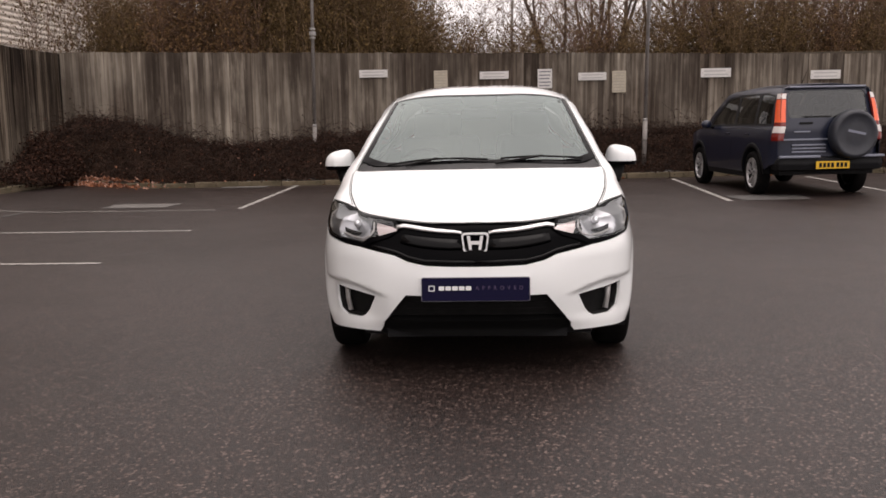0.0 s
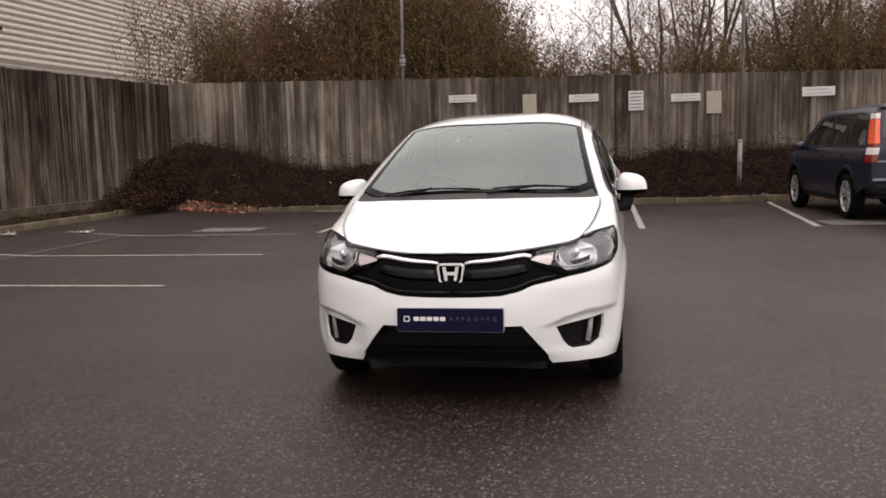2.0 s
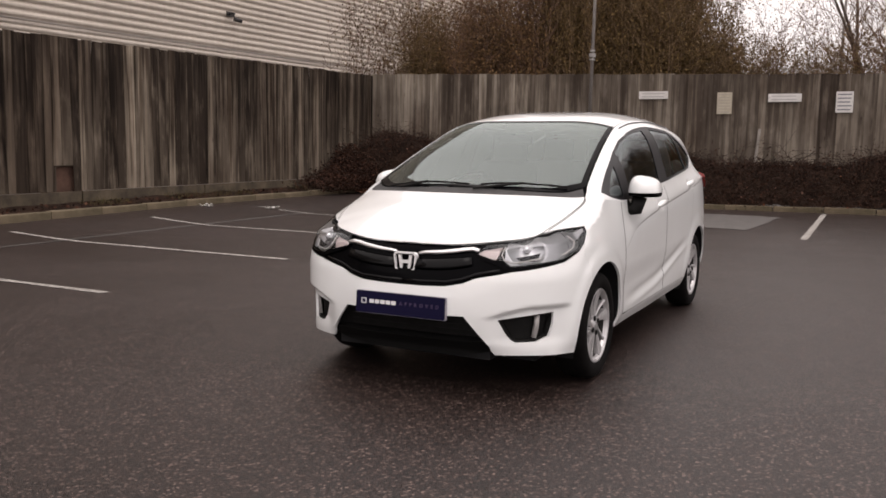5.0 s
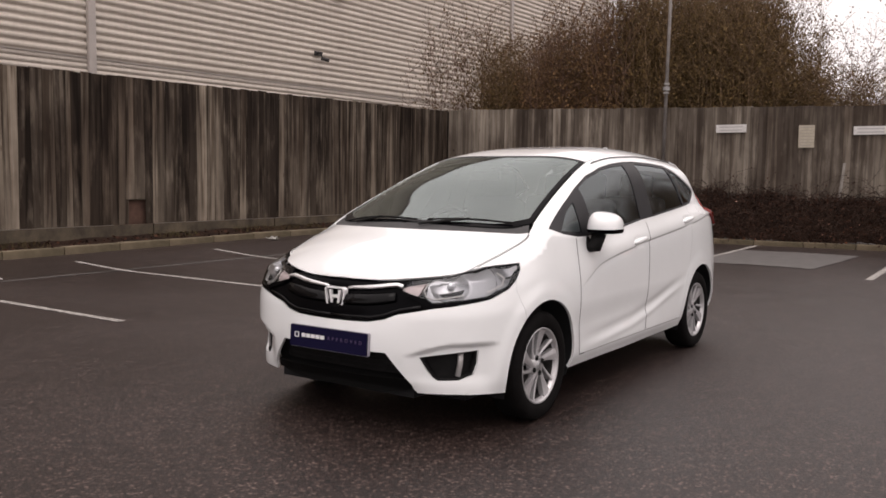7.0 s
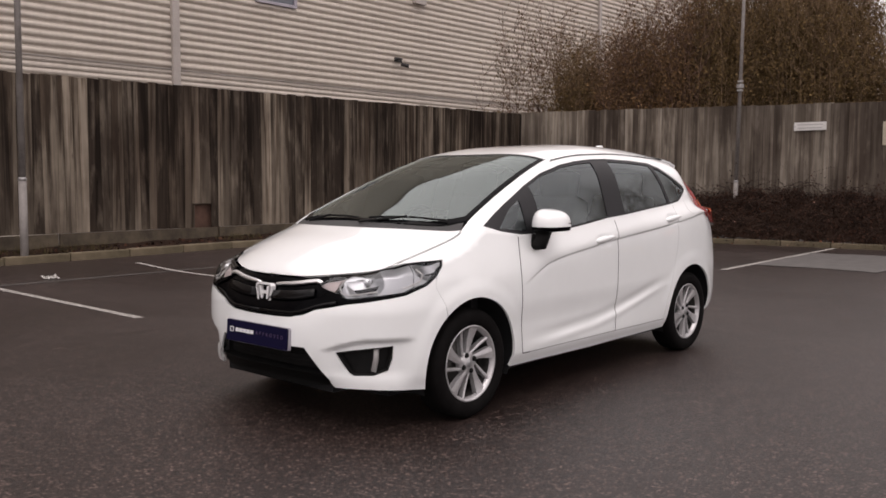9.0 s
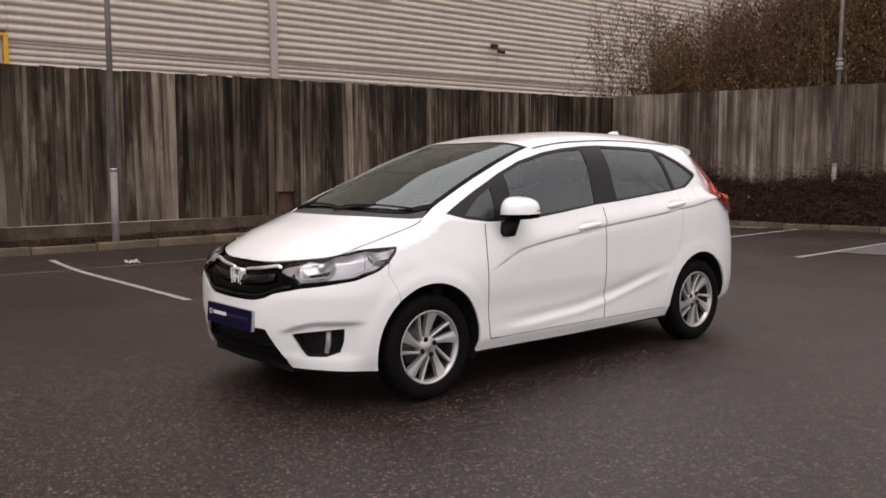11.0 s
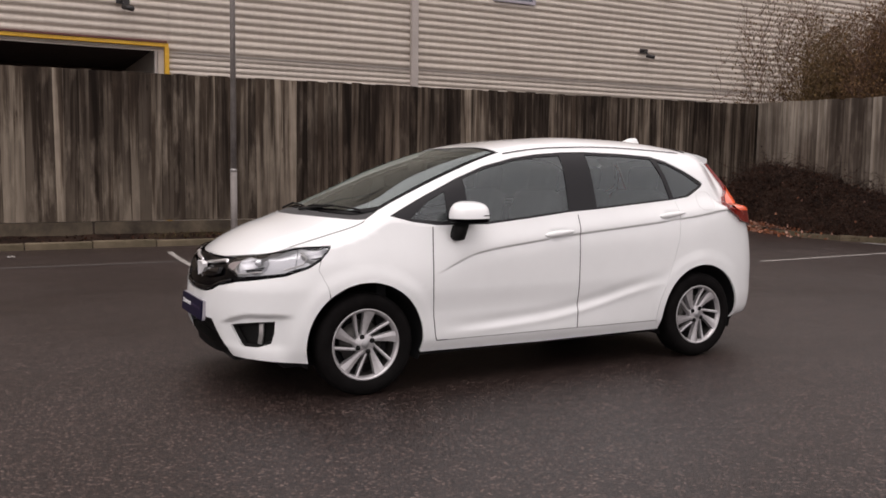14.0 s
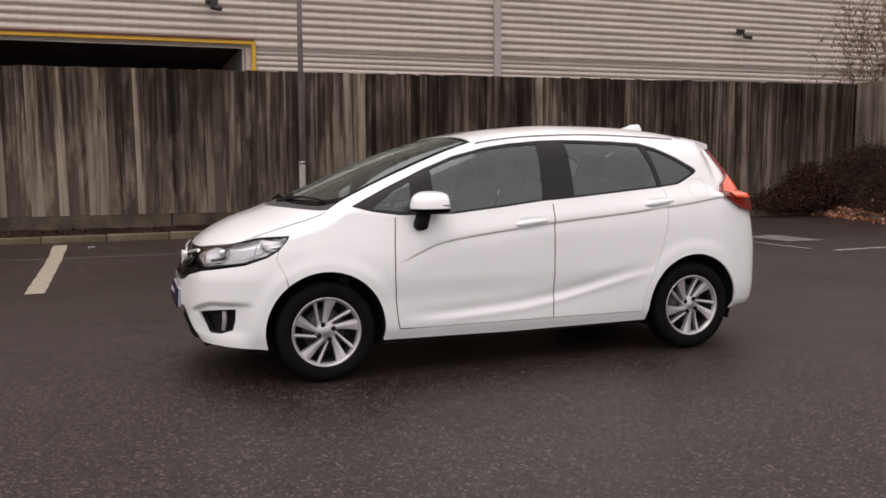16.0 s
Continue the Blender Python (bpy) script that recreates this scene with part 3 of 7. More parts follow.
def grow(t, rnd, p, d, length, r, depth, tips, droop=0.0, spread=0.55, kids=4):
    n = 4
    q = p
    for i in range(n):
        d = (d + Vector((rnd.gauss(0, 0.10), rnd.gauss(0, 0.10), rnd.gauss(0, 0.06) - droop))).normalized()
        e = q + d * length / n
        t.twig(q, e, r * (1 - 0.7 * i / n), r * (1 - 0.7 * (i + 1) / n))
        if depth > 0 and i > 0:
            for _ in range(kids // 2 if i < n - 1 else kids):
                side_d = (d + Vector((rnd.gauss(0, spread), rnd.gauss(0, spread), rnd.gauss(0.08, spread * 0.6)))).normalized()
                grow(t, rnd, e, side_d, length * rnd.uniform(0.38, 0.62), max(0.0035, r * 0.42), depth - 1, tips, droop, spread, kids)
        q = e
    tips.append((q, d))


def shrub(seed, high, leaves, leaf_mat, stems, wood, label, bare=0.25):
    """A clump of upright stems about 2 m across, leafy from the ground up, ragged on top."""
    rnd = random.Random(seed)
    reach = 1.0
    t, tips, lf = Tangle(reach), [], Tangle()
    marks = []
    for _ in range(stems):
        a, q = rnd.uniform(0, 6.28), rnd.uniform(0.0, 0.75)
        p, d = Vector((math.cos(a) * q, math.sin(a) * q, 0)), Vector((math.cos(a) * 0.07 * q, math.sin(a) * 0.07 * q, 1)).normalized()
        tall = high * rnd.uniform(0.72, 1.0)
        n = 9
        for i in range(n):
            e = p + (d + Vector((rnd.gauss(0, 0.07), rnd.gauss(0, 0.07), 0))).normalized() * tall / n
            t.twig(p, e, 0.018 * (1 - i / n), 0.018 * (1 - (i + 1) / n) + 0.0012)
            if i > 2:
                for _ in range(3):
                    b = rnd.uniform(0, 6.28)
                    side_d = Vector((math.cos(b) * 0.75, math.sin(b) * 0.75, rnd.uniform(0.3, 1.4))).normalized()
                    few = []
                    grow(t, rnd, e, side_d, tall * rnd.uniform(0.07, 0.16), 0.006, 1, few, 0.0, 0.5, 3)
                    marks += few
            p = e
        marks.append((p, d))
    marks = [(p, d) for p, d in marks if p.x * p.x + p.y * p.y < reach * reach]
    for _ in range(leaves):
        p, d = rnd.choice(marks)
        if p.z > high * 0.85 and rnd.random() < bare * 2 or p.z > high * 0.7 and rnd.random() < bare:
            continue
        q = p - d * rnd.uniform(0, 0.35) + Vector((rnd.gauss(0, 0.11), rnd.gauss(0, 0.11), rnd.gauss(0, 0.12)))
        lf.leaf(q, rnd.uniform(0.024, 0.052), rnd)
    top = thing("shrub", label, "shrub", group="shrubs behind the fence")
    o = new("branchwork", t.mesh("branchwork", wood))
    o.parent = top
    o = new("foliage", lf.mesh("foliage", leaf_mat))
    o.parent = top
    return top


def tree(seed, high, wood, kids=4, stems=1, thick=0.10, spread=0.12):
    rnd = random.Random(seed)
    tr, tw, tips, lf = bmesh.new(), Tangle(), [], Tangle()
    for k in range(stems):
        p, d = Vector((rnd.uniform(-0.4, 0.4) * (stems > 1), rnd.uniform(-0.3, 0.3) * (stems > 1), -0.3)), Vector((rnd.gauss(0, spread), rnd.gauss(0, spread), 1)).normalized()
        pts = [p]
        h = high * rnd.uniform(0.8, 1.0)
        for i in range(10):
            d = (d + Vector((rnd.gauss(0, 0.05), rnd.gauss(0, 0.05), 0.05))).normalized()
            p = p + d * h / 10
            pts.append(p)
            if i > 1:
                for _ in range(3):
                    a = rnd.uniform(0, 6.28)
                    b = Vector((math.cos(a), math.sin(a), rnd.uniform(0.5, 1.3))).normalized()
                    grow(tw, rnd, p, b, h * rnd.uniform(0.14, 0.30) * (1.15 - i / 14), 0.022 * (1.2 - i / 10), 2, tips, -0.03, 0.5, kids)
        tube(tr, pts, thick / math.sqrt(stems), 8, 0.012)
    for p, d in tips:
        if rnd.random() < 0.10:
            lf.leaf(p, 0.06, rnd)
    top = thing("bare_tree", "leafless winter tree with fine reddish-brown twigs behind the fence", "tree", group="bare trees")
    part("trunk", tr, BARK, top, "", True)
    o = new("crown", tw.mesh("crown", wood))
    o.parent = top
    if lf.f:
        o = new("foliage", lf.mesh("foliage", OLIVE_LEAF))
        o.parent = top
    return top


OLIVE = "dense overgrown shrub with dull olive-brown winter leaves behind the fence"
S = [shrub(21, 4.0, 15000, OLIVE_LEAF, 26, TWIG, OLIVE), shrub(22, 4.0, 15000, OLIVE_LEAF, 26, TWIG, OLIVE), shrub(23, 4.0, 12000, TAN_LEAF, 26, RED_TWIG, "dense shrub with withered tan leaves and reddish twigs"),
     shrub(24, 4.0, 1100, OLIVE_LEAF, 8, RED_TWIG, "thin half-bare shrub with a few dark leaves", 0.0)]
TR = [tree(31, 8.5, RED_TWIG, 3, 1), tree(32, 7.5, RED_TWIG, 3, 3), tree(33, 9.5, TWIG, 3, 2), tree(34, 8.5, RED_TWIG, 2, 8, 0.26, 0.20)]
rnd = random.Random(7)
used = set()


def place(i, kinds, x, y, wide, tall, turn):
    src = kinds[i]
    m = pose(x, y, 0.1, 0, 0, turn) @ Matrix.Diagonal((wide, wide, tall, 1))
    if src.name not in used:
        used.add(src.name)
        src.matrix_basis = m
        return src
    c = copy_thing(src, pose(x, y, 0.1, 0, 0, turn))
    c.matrix_basis = m
    return c


# hedge behind the back fence: (x, height), high at the corner, low in the middle
HEDGE = ((-9.3, 4.7), (-8.6, 4.8), (-7.75, 5.0), (-6.85, 5.35), (-5.9, 6.0), (-4.95, 6.3), (-3.95, 6.3), (-2.95, 5.9), (-1.95, 4.5), (-0.95, 3.7), (0.1, 3.35), (1.2, 3.35), (2.3, 3.35), (3.4, 3.6), (4.6, 4.2), (5.7, 4.4), (6.9, 4.4), (8.1, 4.2), (9.3, 4.2), (10.6, 4.2), (12.0, 4.2))
for x, high in HEDGE:
    place(rnd.randrange(3), S, x + rnd.uniform(-0.2, 0.2), back_y(x) + 1.22 + rnd.uniform(-0.05, 0.15), 1.0, (high - 0.1) / 4.0 * rnd.uniform(0.94, 1.04), rnd.uniform(0, 360))
    place(rnd.randrange(3), S, x + 0.5 + rnd.uniform(-0.2, 0.2), back_y(x) + 2.6 + rnd.uniform(-0.2, 0.3), 1.1, high / 4.0 * rnd.uniform(0.9, 1.06), rnd.uniform(0, 360))
for x, y, high in ((-10.3, 16.2, 5.6), (-10.9, 15.6, 5.2), (-9.8, 16.5, 5.5), (-9.35, 16.0, 4.9), (-7.3, 16.6, 5.6), (-5.4, 16.4, 5.9), (-6.4, 18.0, 6.2), (-0.3, 16.6, 4.2), (0.6, 16.7, 4.4), (1.5, 16.8, 4.6), (2.6, 16.9, 4.9), (5.2, 17.0, 5.2), (7.6, 17.2, 5.3), (9.2, 17.4, 5.2)):
    place(3, S, x, y, 1.1, high / 4.0, rnd.uniform(0, 360))
for x, y, high in ((-7.4, 18.6, 5.2), (-6.0, 18.9, 5.8), (-4.7, 18.4, 6.3), (-3.6, 18.0, 6.3), (-5.2, 20.0, 6.6), (-4.0, 20.2, 6.8)):
    place(rnd.randrange(3), S, x, y, 1.2, high / 4.0, rnd.uniform(0, 360))
for x, y, sc in ((2.1, 18.6, 1.0), (6.3, 18.8, 1.05), (9.4, 19.2, 1.0)):
    place(3, TR, x, y, sc * 0.8, sc, rnd.uniform(0, 360))
for x, y, sc in ((-3.5, 17.8, 0.85), (-4.6, 19.0, 0.8), (3.0, 19.8, 0.85), (3.6, 18.2, 0.9), (4.5, 19.7, 0.95), (5.4, 18.4, 0.95), (6.5, 19.7, 1.0), (7.5, 18.6, 0.9), (8.7, 19.8, 1.0), (9.9, 18.7, 0.95), (11.3, 19.7, 1.0), (3.4, 22.5, 1.0), (5.8, 23.0, 1.05), (8.4, 23.0, 1.0), (13.0, 20.5, 1.0)):
    place(rnd.randrange(3), TR, x, y, sc * rnd.uniform(0.95, 1.1), sc, rnd.uniform(0, 360))


def thicket():
    """Dry brambles, dead leaves and ivy over the bank."""
    rnd = random.Random(41)
    t, lf, fall = Tangle(), Tangle(), Tangle()
    for _ in range(8000):
        x = rnd.uniform(-9.6, 13.5)
        d = rnd.uniform(0.12, 1.5)
        y = kerb_back(x) + d
        z = ground_z(x, y) + heap_height(x, d) * 0.78
        p = Vector((x, y, z - 0.03))
        a = rnd.uniform(0, 6.28)
        dr = Vector((math.cos(a), math.sin(a) - 0.3, rnd.uniform(0.3, 1.9))).normalized()
        l = rnd.uniform(0.15, 0.65) if rnd.random() < 0.93 else rnd.uniform(0.6, 1.1)
        for k in range(4):
            e = p + dr * l / 3
            if e.y > back_y(e.x) - 0.03:
                break
            t.twig(p, e, 0.006 * (1 - k / 5), 0.006 * (1 - (k + 1) / 5))
            if rnd.random() < 0.8:
                lf.leaf(e, rnd.uniform(0.02, 0.05), rnd)
            p, dr = e, (dr + Vector((rnd.gauss(0, 0.2), rnd.gauss(0, 0.2), -0.42))).normalized()
    for _ in range(26000):
        x = rnd.uniform(-9.6, 13.5)
        d = rnd.uniform(0.05, 1.5)
        y = kerb_back(x) + d
        lf.leaf(Vector((x, y, ground_z(x, y) + heap_height(x, d) * 0.79 + rnd.uniform(0.0, 0.13))), rnd.uniform(0.02, 0.055), rnd)
    # the tangle spreads out of the corner along the side fence
    for _ in range(2600):
        x, y = rnd.uniform(-9.62, -8.75), 13.2 - abs(rnd.gauss(0, 0.75))
        h = (0.25 + 0.75 * math.exp(-((13.2 - y) / 0.8) ** 2)) * (0.45 + 0.55 * smooth01((-8.75 - x) / 0.7))
        p = Vector((x, y, ground_z(KX, y) + 0.08 + rnd.uniform(0.0, h)))
        a = rnd.uniform(0, 6.28)
        dr = Vector((math.cos(a), math.sin(a), rnd.uniform(0.2, 1.2))).normalized()
        l = rnd.uniform(0.12, 0.40)
        for k in range(3):
            e = p + dr * l / 3
            if e.x < FX + 0.04 or e.x > -8.6:
                break
            t.twig(p, e, 0.006 * (1 - k / 4), 0.006 * (1 - (k + 1) / 4))
            for _ in range(2):
                lf.leaf(e + Vector((rnd.gauss(0, 0.04), rnd.gauss(0, 0.04), rnd.gauss(0, 0.04))), rnd.uniform(0.025, 0.06), rnd)
            p, dr = e, (dr + Vector((rnd.gauss(0, 0.2), rnd.gauss(0, 0.2), -0.35))).normalized()
    a = new("bramble_thicket", t.mesh("bramble_thicket", BRAMBLE))
    tagged(a, "dark tangle of dry brambles on the bank", "brambles", kind="stuff")
    b = new("dead_leaves", lf.mesh("dead_leaves", BROWN_LEAF))
    tagged(b, "dead brown leaves covering the bank", "leaves", kind="stuff")
    for _ in range(1700):
        u = rnd.gauss(0, 1)
        x = -8.65 + u * 0.62
        y = kerb_back(x) - 0.10 + rnd.gauss(0.05, 0.16)
        if x < KX + 0.05:
            continue
        base = 0.115 if y > kerb_back(x) else 0.012
        fall.leaf(Vector((x, y, ground_z(x, y) + base + abs(rnd.gauss(0, 0.035)))), rnd.uniform(0.03, 0.085), rnd)
    for _ in range(120):
        x = rnd.uniform(-9, 12)
        d = rnd.uniform(-0.1, 0.9)
        y = kerb_back(x) + d
        z = heap_height(x, d) * 0.8 + 0.07 if d > 0.12 else (0.12 if d > 0 else 0.012)
        fall.leaf(Vector((x, y, ground_z(x, y) + z)), rnd.uniform(0.03, 0.08), rnd)
    c = new("fallen_leaves", fall.mesh("fallen_leaves", FALLEN_LEAF))
    tagged(c, "drift of fallen russet leaves along the kerb", "leaves", kind="stuff")
    g, moss = Tangle(), random.Random(43)
    for _ in range(2600):
        y = moss.uniform(-8.5, 13)
        x = KX - moss.uniform(0.12, 0.62)
        if noise.noise(Vector((0, y * 0.9, 0.5))) < 0.05:
            continue
        p = Vector((x, y, ground_z(KX, y) + 0.10 + 0.10 * (KX - x)))
        g.twig(p, p + Vector((moss.gauss(0, 0.03), moss.gauss(0, 0.03), moss.uniform(0.03, 0.10))), 0.004, 0.001)
    o = new("rough_grass", g.mesh("rough_grass", GRASS))
    tagged(o, "tufts of rough grass and weeds below the fence", "grass", kind="stuff")
    d = Tangle()
    for _ in range(700):
        y = moss.uniform(-8.5, 13)
        x = KX - moss.uniform(0.1, 0.6)
        d.leaf(Vector((x, y, ground_z(KX, y) + 0.11 + 0.10 * (KX - x))), moss.uniform(0.03, 0.08), moss)
    o = new("leaf_scatter", d.mesh("leaf_scatter", BROWN_LEAF))
    tagged(o, "scattered brown leaves on the soil strip", "leaves", kind="stuff")


thicket()


# ---- gravel board and gap in the side fence ----
part_of = thing("gravel_board", "long rough wooden gravel board below the side fence", "board", kind="structure")
for k in range(8):
    y0 = -9 + k * 2.9
    part("plank", boxed(FX - 0.0, FX + 0.04, y0 + 0.01, y0 + 2.88, 0.22, 0.452, 0.006), RAIL_WOOD, part_of)


# ---- litter ----
def scrap(x, y, size, seed, label):
    rnd = random.Random(seed)
    bm = bmesh.new()
    n = 5
    g = [[bm.verts.new((x + (i / n - 0.5) * size * 1.6, y + (j / n - 0.5) * size, ground_z(x, y) + 0.012 + abs(rnd.gauss(0, size * 0.14)))) for j in range(n + 1)] for i in range(n + 1)]
    for a, b in zip(g, g[1:]):
        for j in range(n):
            bm.faces.new((a[j], b[j], b[j + 1], a[j + 1]))
    bmesh.ops.solidify(bm, geom=list(bm.faces), thickness=0.003)
    tagged(link("paper_scrap", bm, LITTER_WHITE), label, "litter", "scraps of litter")


scrap(-7.45, 1.43, 0.16, 1, "crumpled white paper scrap lying on the tarmac")
scrap(-8.75, 7.4, 0.15, 2, "crumpled white paper scrap lying near the kerb")
scrap(-7.95, 8.25, 0.16, 3, "crumpled pale paper scrap lying near the kerb")
scrap(-8.2, -1.55, 0.09, 4, "small pale paper scrap lying on the tarmac")
# ---- the white hatchback: body surface ----
from mathutils.geometry import tessellate_polygon

CAR_WHITE = material("white_car_paint", (0.80, 0.79, 0.785), 0.28, 0.0, 1.0)
v = coords(CAR_WHITE)
f = grain(CAR_WHITE, v, 3.0, 3)
paint(CAR_WHITE, ramp(CAR_WHITE, f, (0.3, (0.80, 0.82, 0.825)), (0.7, (0.835, 0.855, 0.86))))
BLACK_GLOSS = material("black_gloss_plastic", (0.0015, 0.0015, 0.002), 0.2, 0.0, 0.0, 0.04)
BLACK_MATT = mottled("black_textured_plastic", (0.006, 0.006, 0.006), (0.012, 0.0115, 0.0115), 20, 0.6, 220, 0.15, 0.001)
BLACK_MATT.node_tree.nodes["Principled BSDF"].inputs["Specular IOR Level"].default_value = 0.15
LIP_BLACK = material("black_lower_lip", (0.004, 0.004, 0.004), 0.6, 0.0, 0.0, 0.08)
BLACK_FRAME = material("black_window_frame", (0.012, 0.012, 0.014), 0.42, 0.0, 0.0, 0.25)
RUBBER = mottled("tyre_rubber", (0.0035, 0.003, 0.003), (0.008, 0.0072, 0.0072), 12, 0.8, 90, 0.2, 0.002)
RUBBER.node_tree.nodes["Principled BSDF"].inputs["Specular IOR Level"].default_value = 0.08
GRILLE_GLOSS = material("gloss_grille_plastic", (0.002, 0.002, 0.0025), 0.18, 0.0, 0.0, 0.16)
CHROME = material("chrome", (0.90, 0.90, 0.91), 0.28, 0.82)
ALLOY = mottled("silver_alloy", (0.50, 0.49, 0.50), (0.63, 0.625, 0.635), 14, 0.32, 120, 0.05, 0.001, 0.6)
LIGHT_REFLECTOR = material("lamp_reflector", (0.46, 0.46, 0.47), 0.34, 1.0)
# near-white, barely metallic: the chrome's bright reflections are put into the base colour
EMBLEM = material("emblem_painted_reflection", (0.84, 0.84, 0.85), 0.3, 0.12)
RUNNING_GREY = material("running_light_silver", (0.36, 0.35, 0.345), 0.4, 0.3)
STRIP_WHITE = material("pale_strip", (0.62, 0.60, 0.58), 0.3)
LAMP_GREY = material("lamp_bezel_grey", (0.34, 0.34, 0.35), 0.3, 0.5)
AMBER_GREY = material("indicator_bezel", (0.62, 0.53, 0.51), 0.3, 0.4)
RED_LENS = material("red_lens", (0.17, 0.008, 0.005), 0.12, 0.0, 0.6)
ORANGE_LENS = material("orange_red_lens", (0.90, 0.13, 0.045), 0.15, 0.0, 0.6)
SEAT = mottled("dark_grey_seat_cloth", (0.07, 0.072, 0.078), (0.13, 0.133, 0.14), 9, 0.9, 150, 0.3, 0.003)
TRIM_DARK = material("interior_black", (0.010, 0.010, 0.011), 0.8, 0.0, 0.0, 0.2)
PLATE_BLUE = material("navy_plate", (0.006, 0.005, 0.026), 0.35, 0.0, 0.0, 0.10)
PLATE_EDGE = material("pale_plate_edge", (0.34, 0.33, 0.36), 0.4)
PLATE_WHITE = material("white_lettering", (0.75, 0.75, 0.76), 0.4)
PLATE_VIOLET = material("violet_lettering", (0.07, 0.045, 0.10), 0.4)
SEAM_DARK = material("shaded_gap", (0.20, 0.20, 0.20), 0.7)
SEAM_GREY = material("seam_grey", (0.72, 0.72, 0.72), 0.5)
# alloy darkened so the shade behind the spokes sits in its colour
BARREL_GREY = mottled("shaded_barrel_alloy", (0.035, 0.033, 0.032), (0.07, 0.066, 0.064), 14, 0.6, 120, 0.05, 0.001, 0.4)
DISC = material("brake_disc", (0.12, 0.115, 0.11), 0.5, 0.7)


def pane_material(name, tint, ior, sheen=(0.9, 0.93, 0.94)):
    m = bpy.data.materials.new(name)
    m.use_nodes = True
    nt = m.node_tree
    nt.nodes.remove(nt.nodes["Principled BSDF"])
    clear = nt.nodes.new("ShaderNodeBsdfTransparent")
    clear.inputs["Color"].default_value = (*tint, 1)
    gloss = nt.nodes.new("ShaderNodeBsdfGlossy")
    gloss.inputs["Color"].default_value = (*sheen, 1)
    gloss.inputs["Roughness"].default_value = 0.015
    fres = nt.nodes.new("ShaderNodeFresnel")
    fres.inputs["IOR"].default_value = ior
    mx = nt.nodes.new("ShaderNodeMixShader")
    nt.links.new(fres.outputs[0], mx.inputs[0])
    nt.links.new(clear.outputs[0], mx.inputs[1])
    nt.links.new(gloss.outputs[0], mx.inputs[2])
    nt.links.new(mx.outputs[0], nt.nodes["Material Output"].inputs["Surface"])
    return m


GLASS = pane_material("window_glass", (0.56, 0.60, 0.61), 1.9, (0.84, 0.92, 0.94))
SCREEN_GLASS = pane_material("windscreen_glass", (0.58, 0.63, 0.61), 2.6, (0.84, 0.95, 0.93))
LAMP_GLASS = pane_material("lamp_lens", (0.92, 0.93, 0.95), 1.5)


def curve(*pts):
    """A monotone cubic through (key, value) pairs."""
    ks, vs = [p[0] for p in pts], [p[1] for p in pts]
    n = len(ks)
    d = [(vs[i + 1] - vs[i]) / (ks[i + 1] - ks[i]) for i in range(n - 1)]
    m = [d[0]] + [0.0 if d[i - 1] * d[i] <= 0 else 2 * d[i - 1] * d[i] / (d[i - 1] + d[i]) for i in range(1, n - 1)] + [d[-1]]

    def f(k):
        if k <= ks[0]:
            return vs[0]
        if k >= ks[-1]:
            return vs[-1]
        i = 0
        while ks[i + 1] < k:
            i += 1
        h = ks[i + 1] - ks[i]
        t = (k - ks[i]) / h
        return ((1 + 2 * t) * (1 - t) ** 2 * vs[i] + t * (1 - t) ** 2 * h * m[i] + t * t * (3 - 2 * t) * vs[i + 1] + t * t * (t - 1) * h * m[i + 1])

    return f


# plan of the body at bumper height: from the nose's middle round the side to the tail's middle
PLAN = [(0, -0.795), (0.2, -0.788), (0.4, -0.752), (0.575, -0.692), (0.70, -0.605), (0.781, -0.47), (0.822, -0.30), (0.840, -0.12), (0.846, 0.05), (0.845, 0.3),
        (0.84, 0.8), (0.84, 1.4), (0.845, 2.0), (0.848, 2.5), (0.840, 2.75), (0.812, 2.94), (0.755, 3.075), (0.62, 3.155), (0.4, 3.19), (0.2, 3.205), (0, 3.21)]
LEN = [0.0]
for (xa, ya), (xb, yb) in zip(PLAN, PLAN[1:]):
    LEN.append(LEN[-1] + math.hypot(xb - xa, yb - ya))
plan_x, plan_y = curve(*zip(LEN, [p[0] for p in PLAN])), curve(*zip(LEN, [p[1] for p in PLAN]))
END = LEN[-1]


def sx(x):
    """Way along the plan to the half-width x at the nose."""
    lo, hi = 0.0, LEN[8]
    for _ in range(40):
        mid = (lo + hi) / 2
        lo, hi = (mid, hi) if plan_x(mid) < x else (lo, mid)
    return lo


def sy(y):
    """Way along the plan to the length y on the side."""
    lo, hi = LEN[1], LEN[-2]
    for _ in range(40):
        mid = (lo + hi) / 2
        lo, hi = (mid, hi) if plan_y(mid) < y else (lo, mid)
    return lo


def sr(x):
    """Way along the plan to the half-width x at the tail."""
    lo, hi = LEN[13], END
    for _ in range(40):
        mid = (lo + hi) / 2
        lo, hi = (mid, hi) if plan_x(mid) > x else (lo, mid)
    return lo


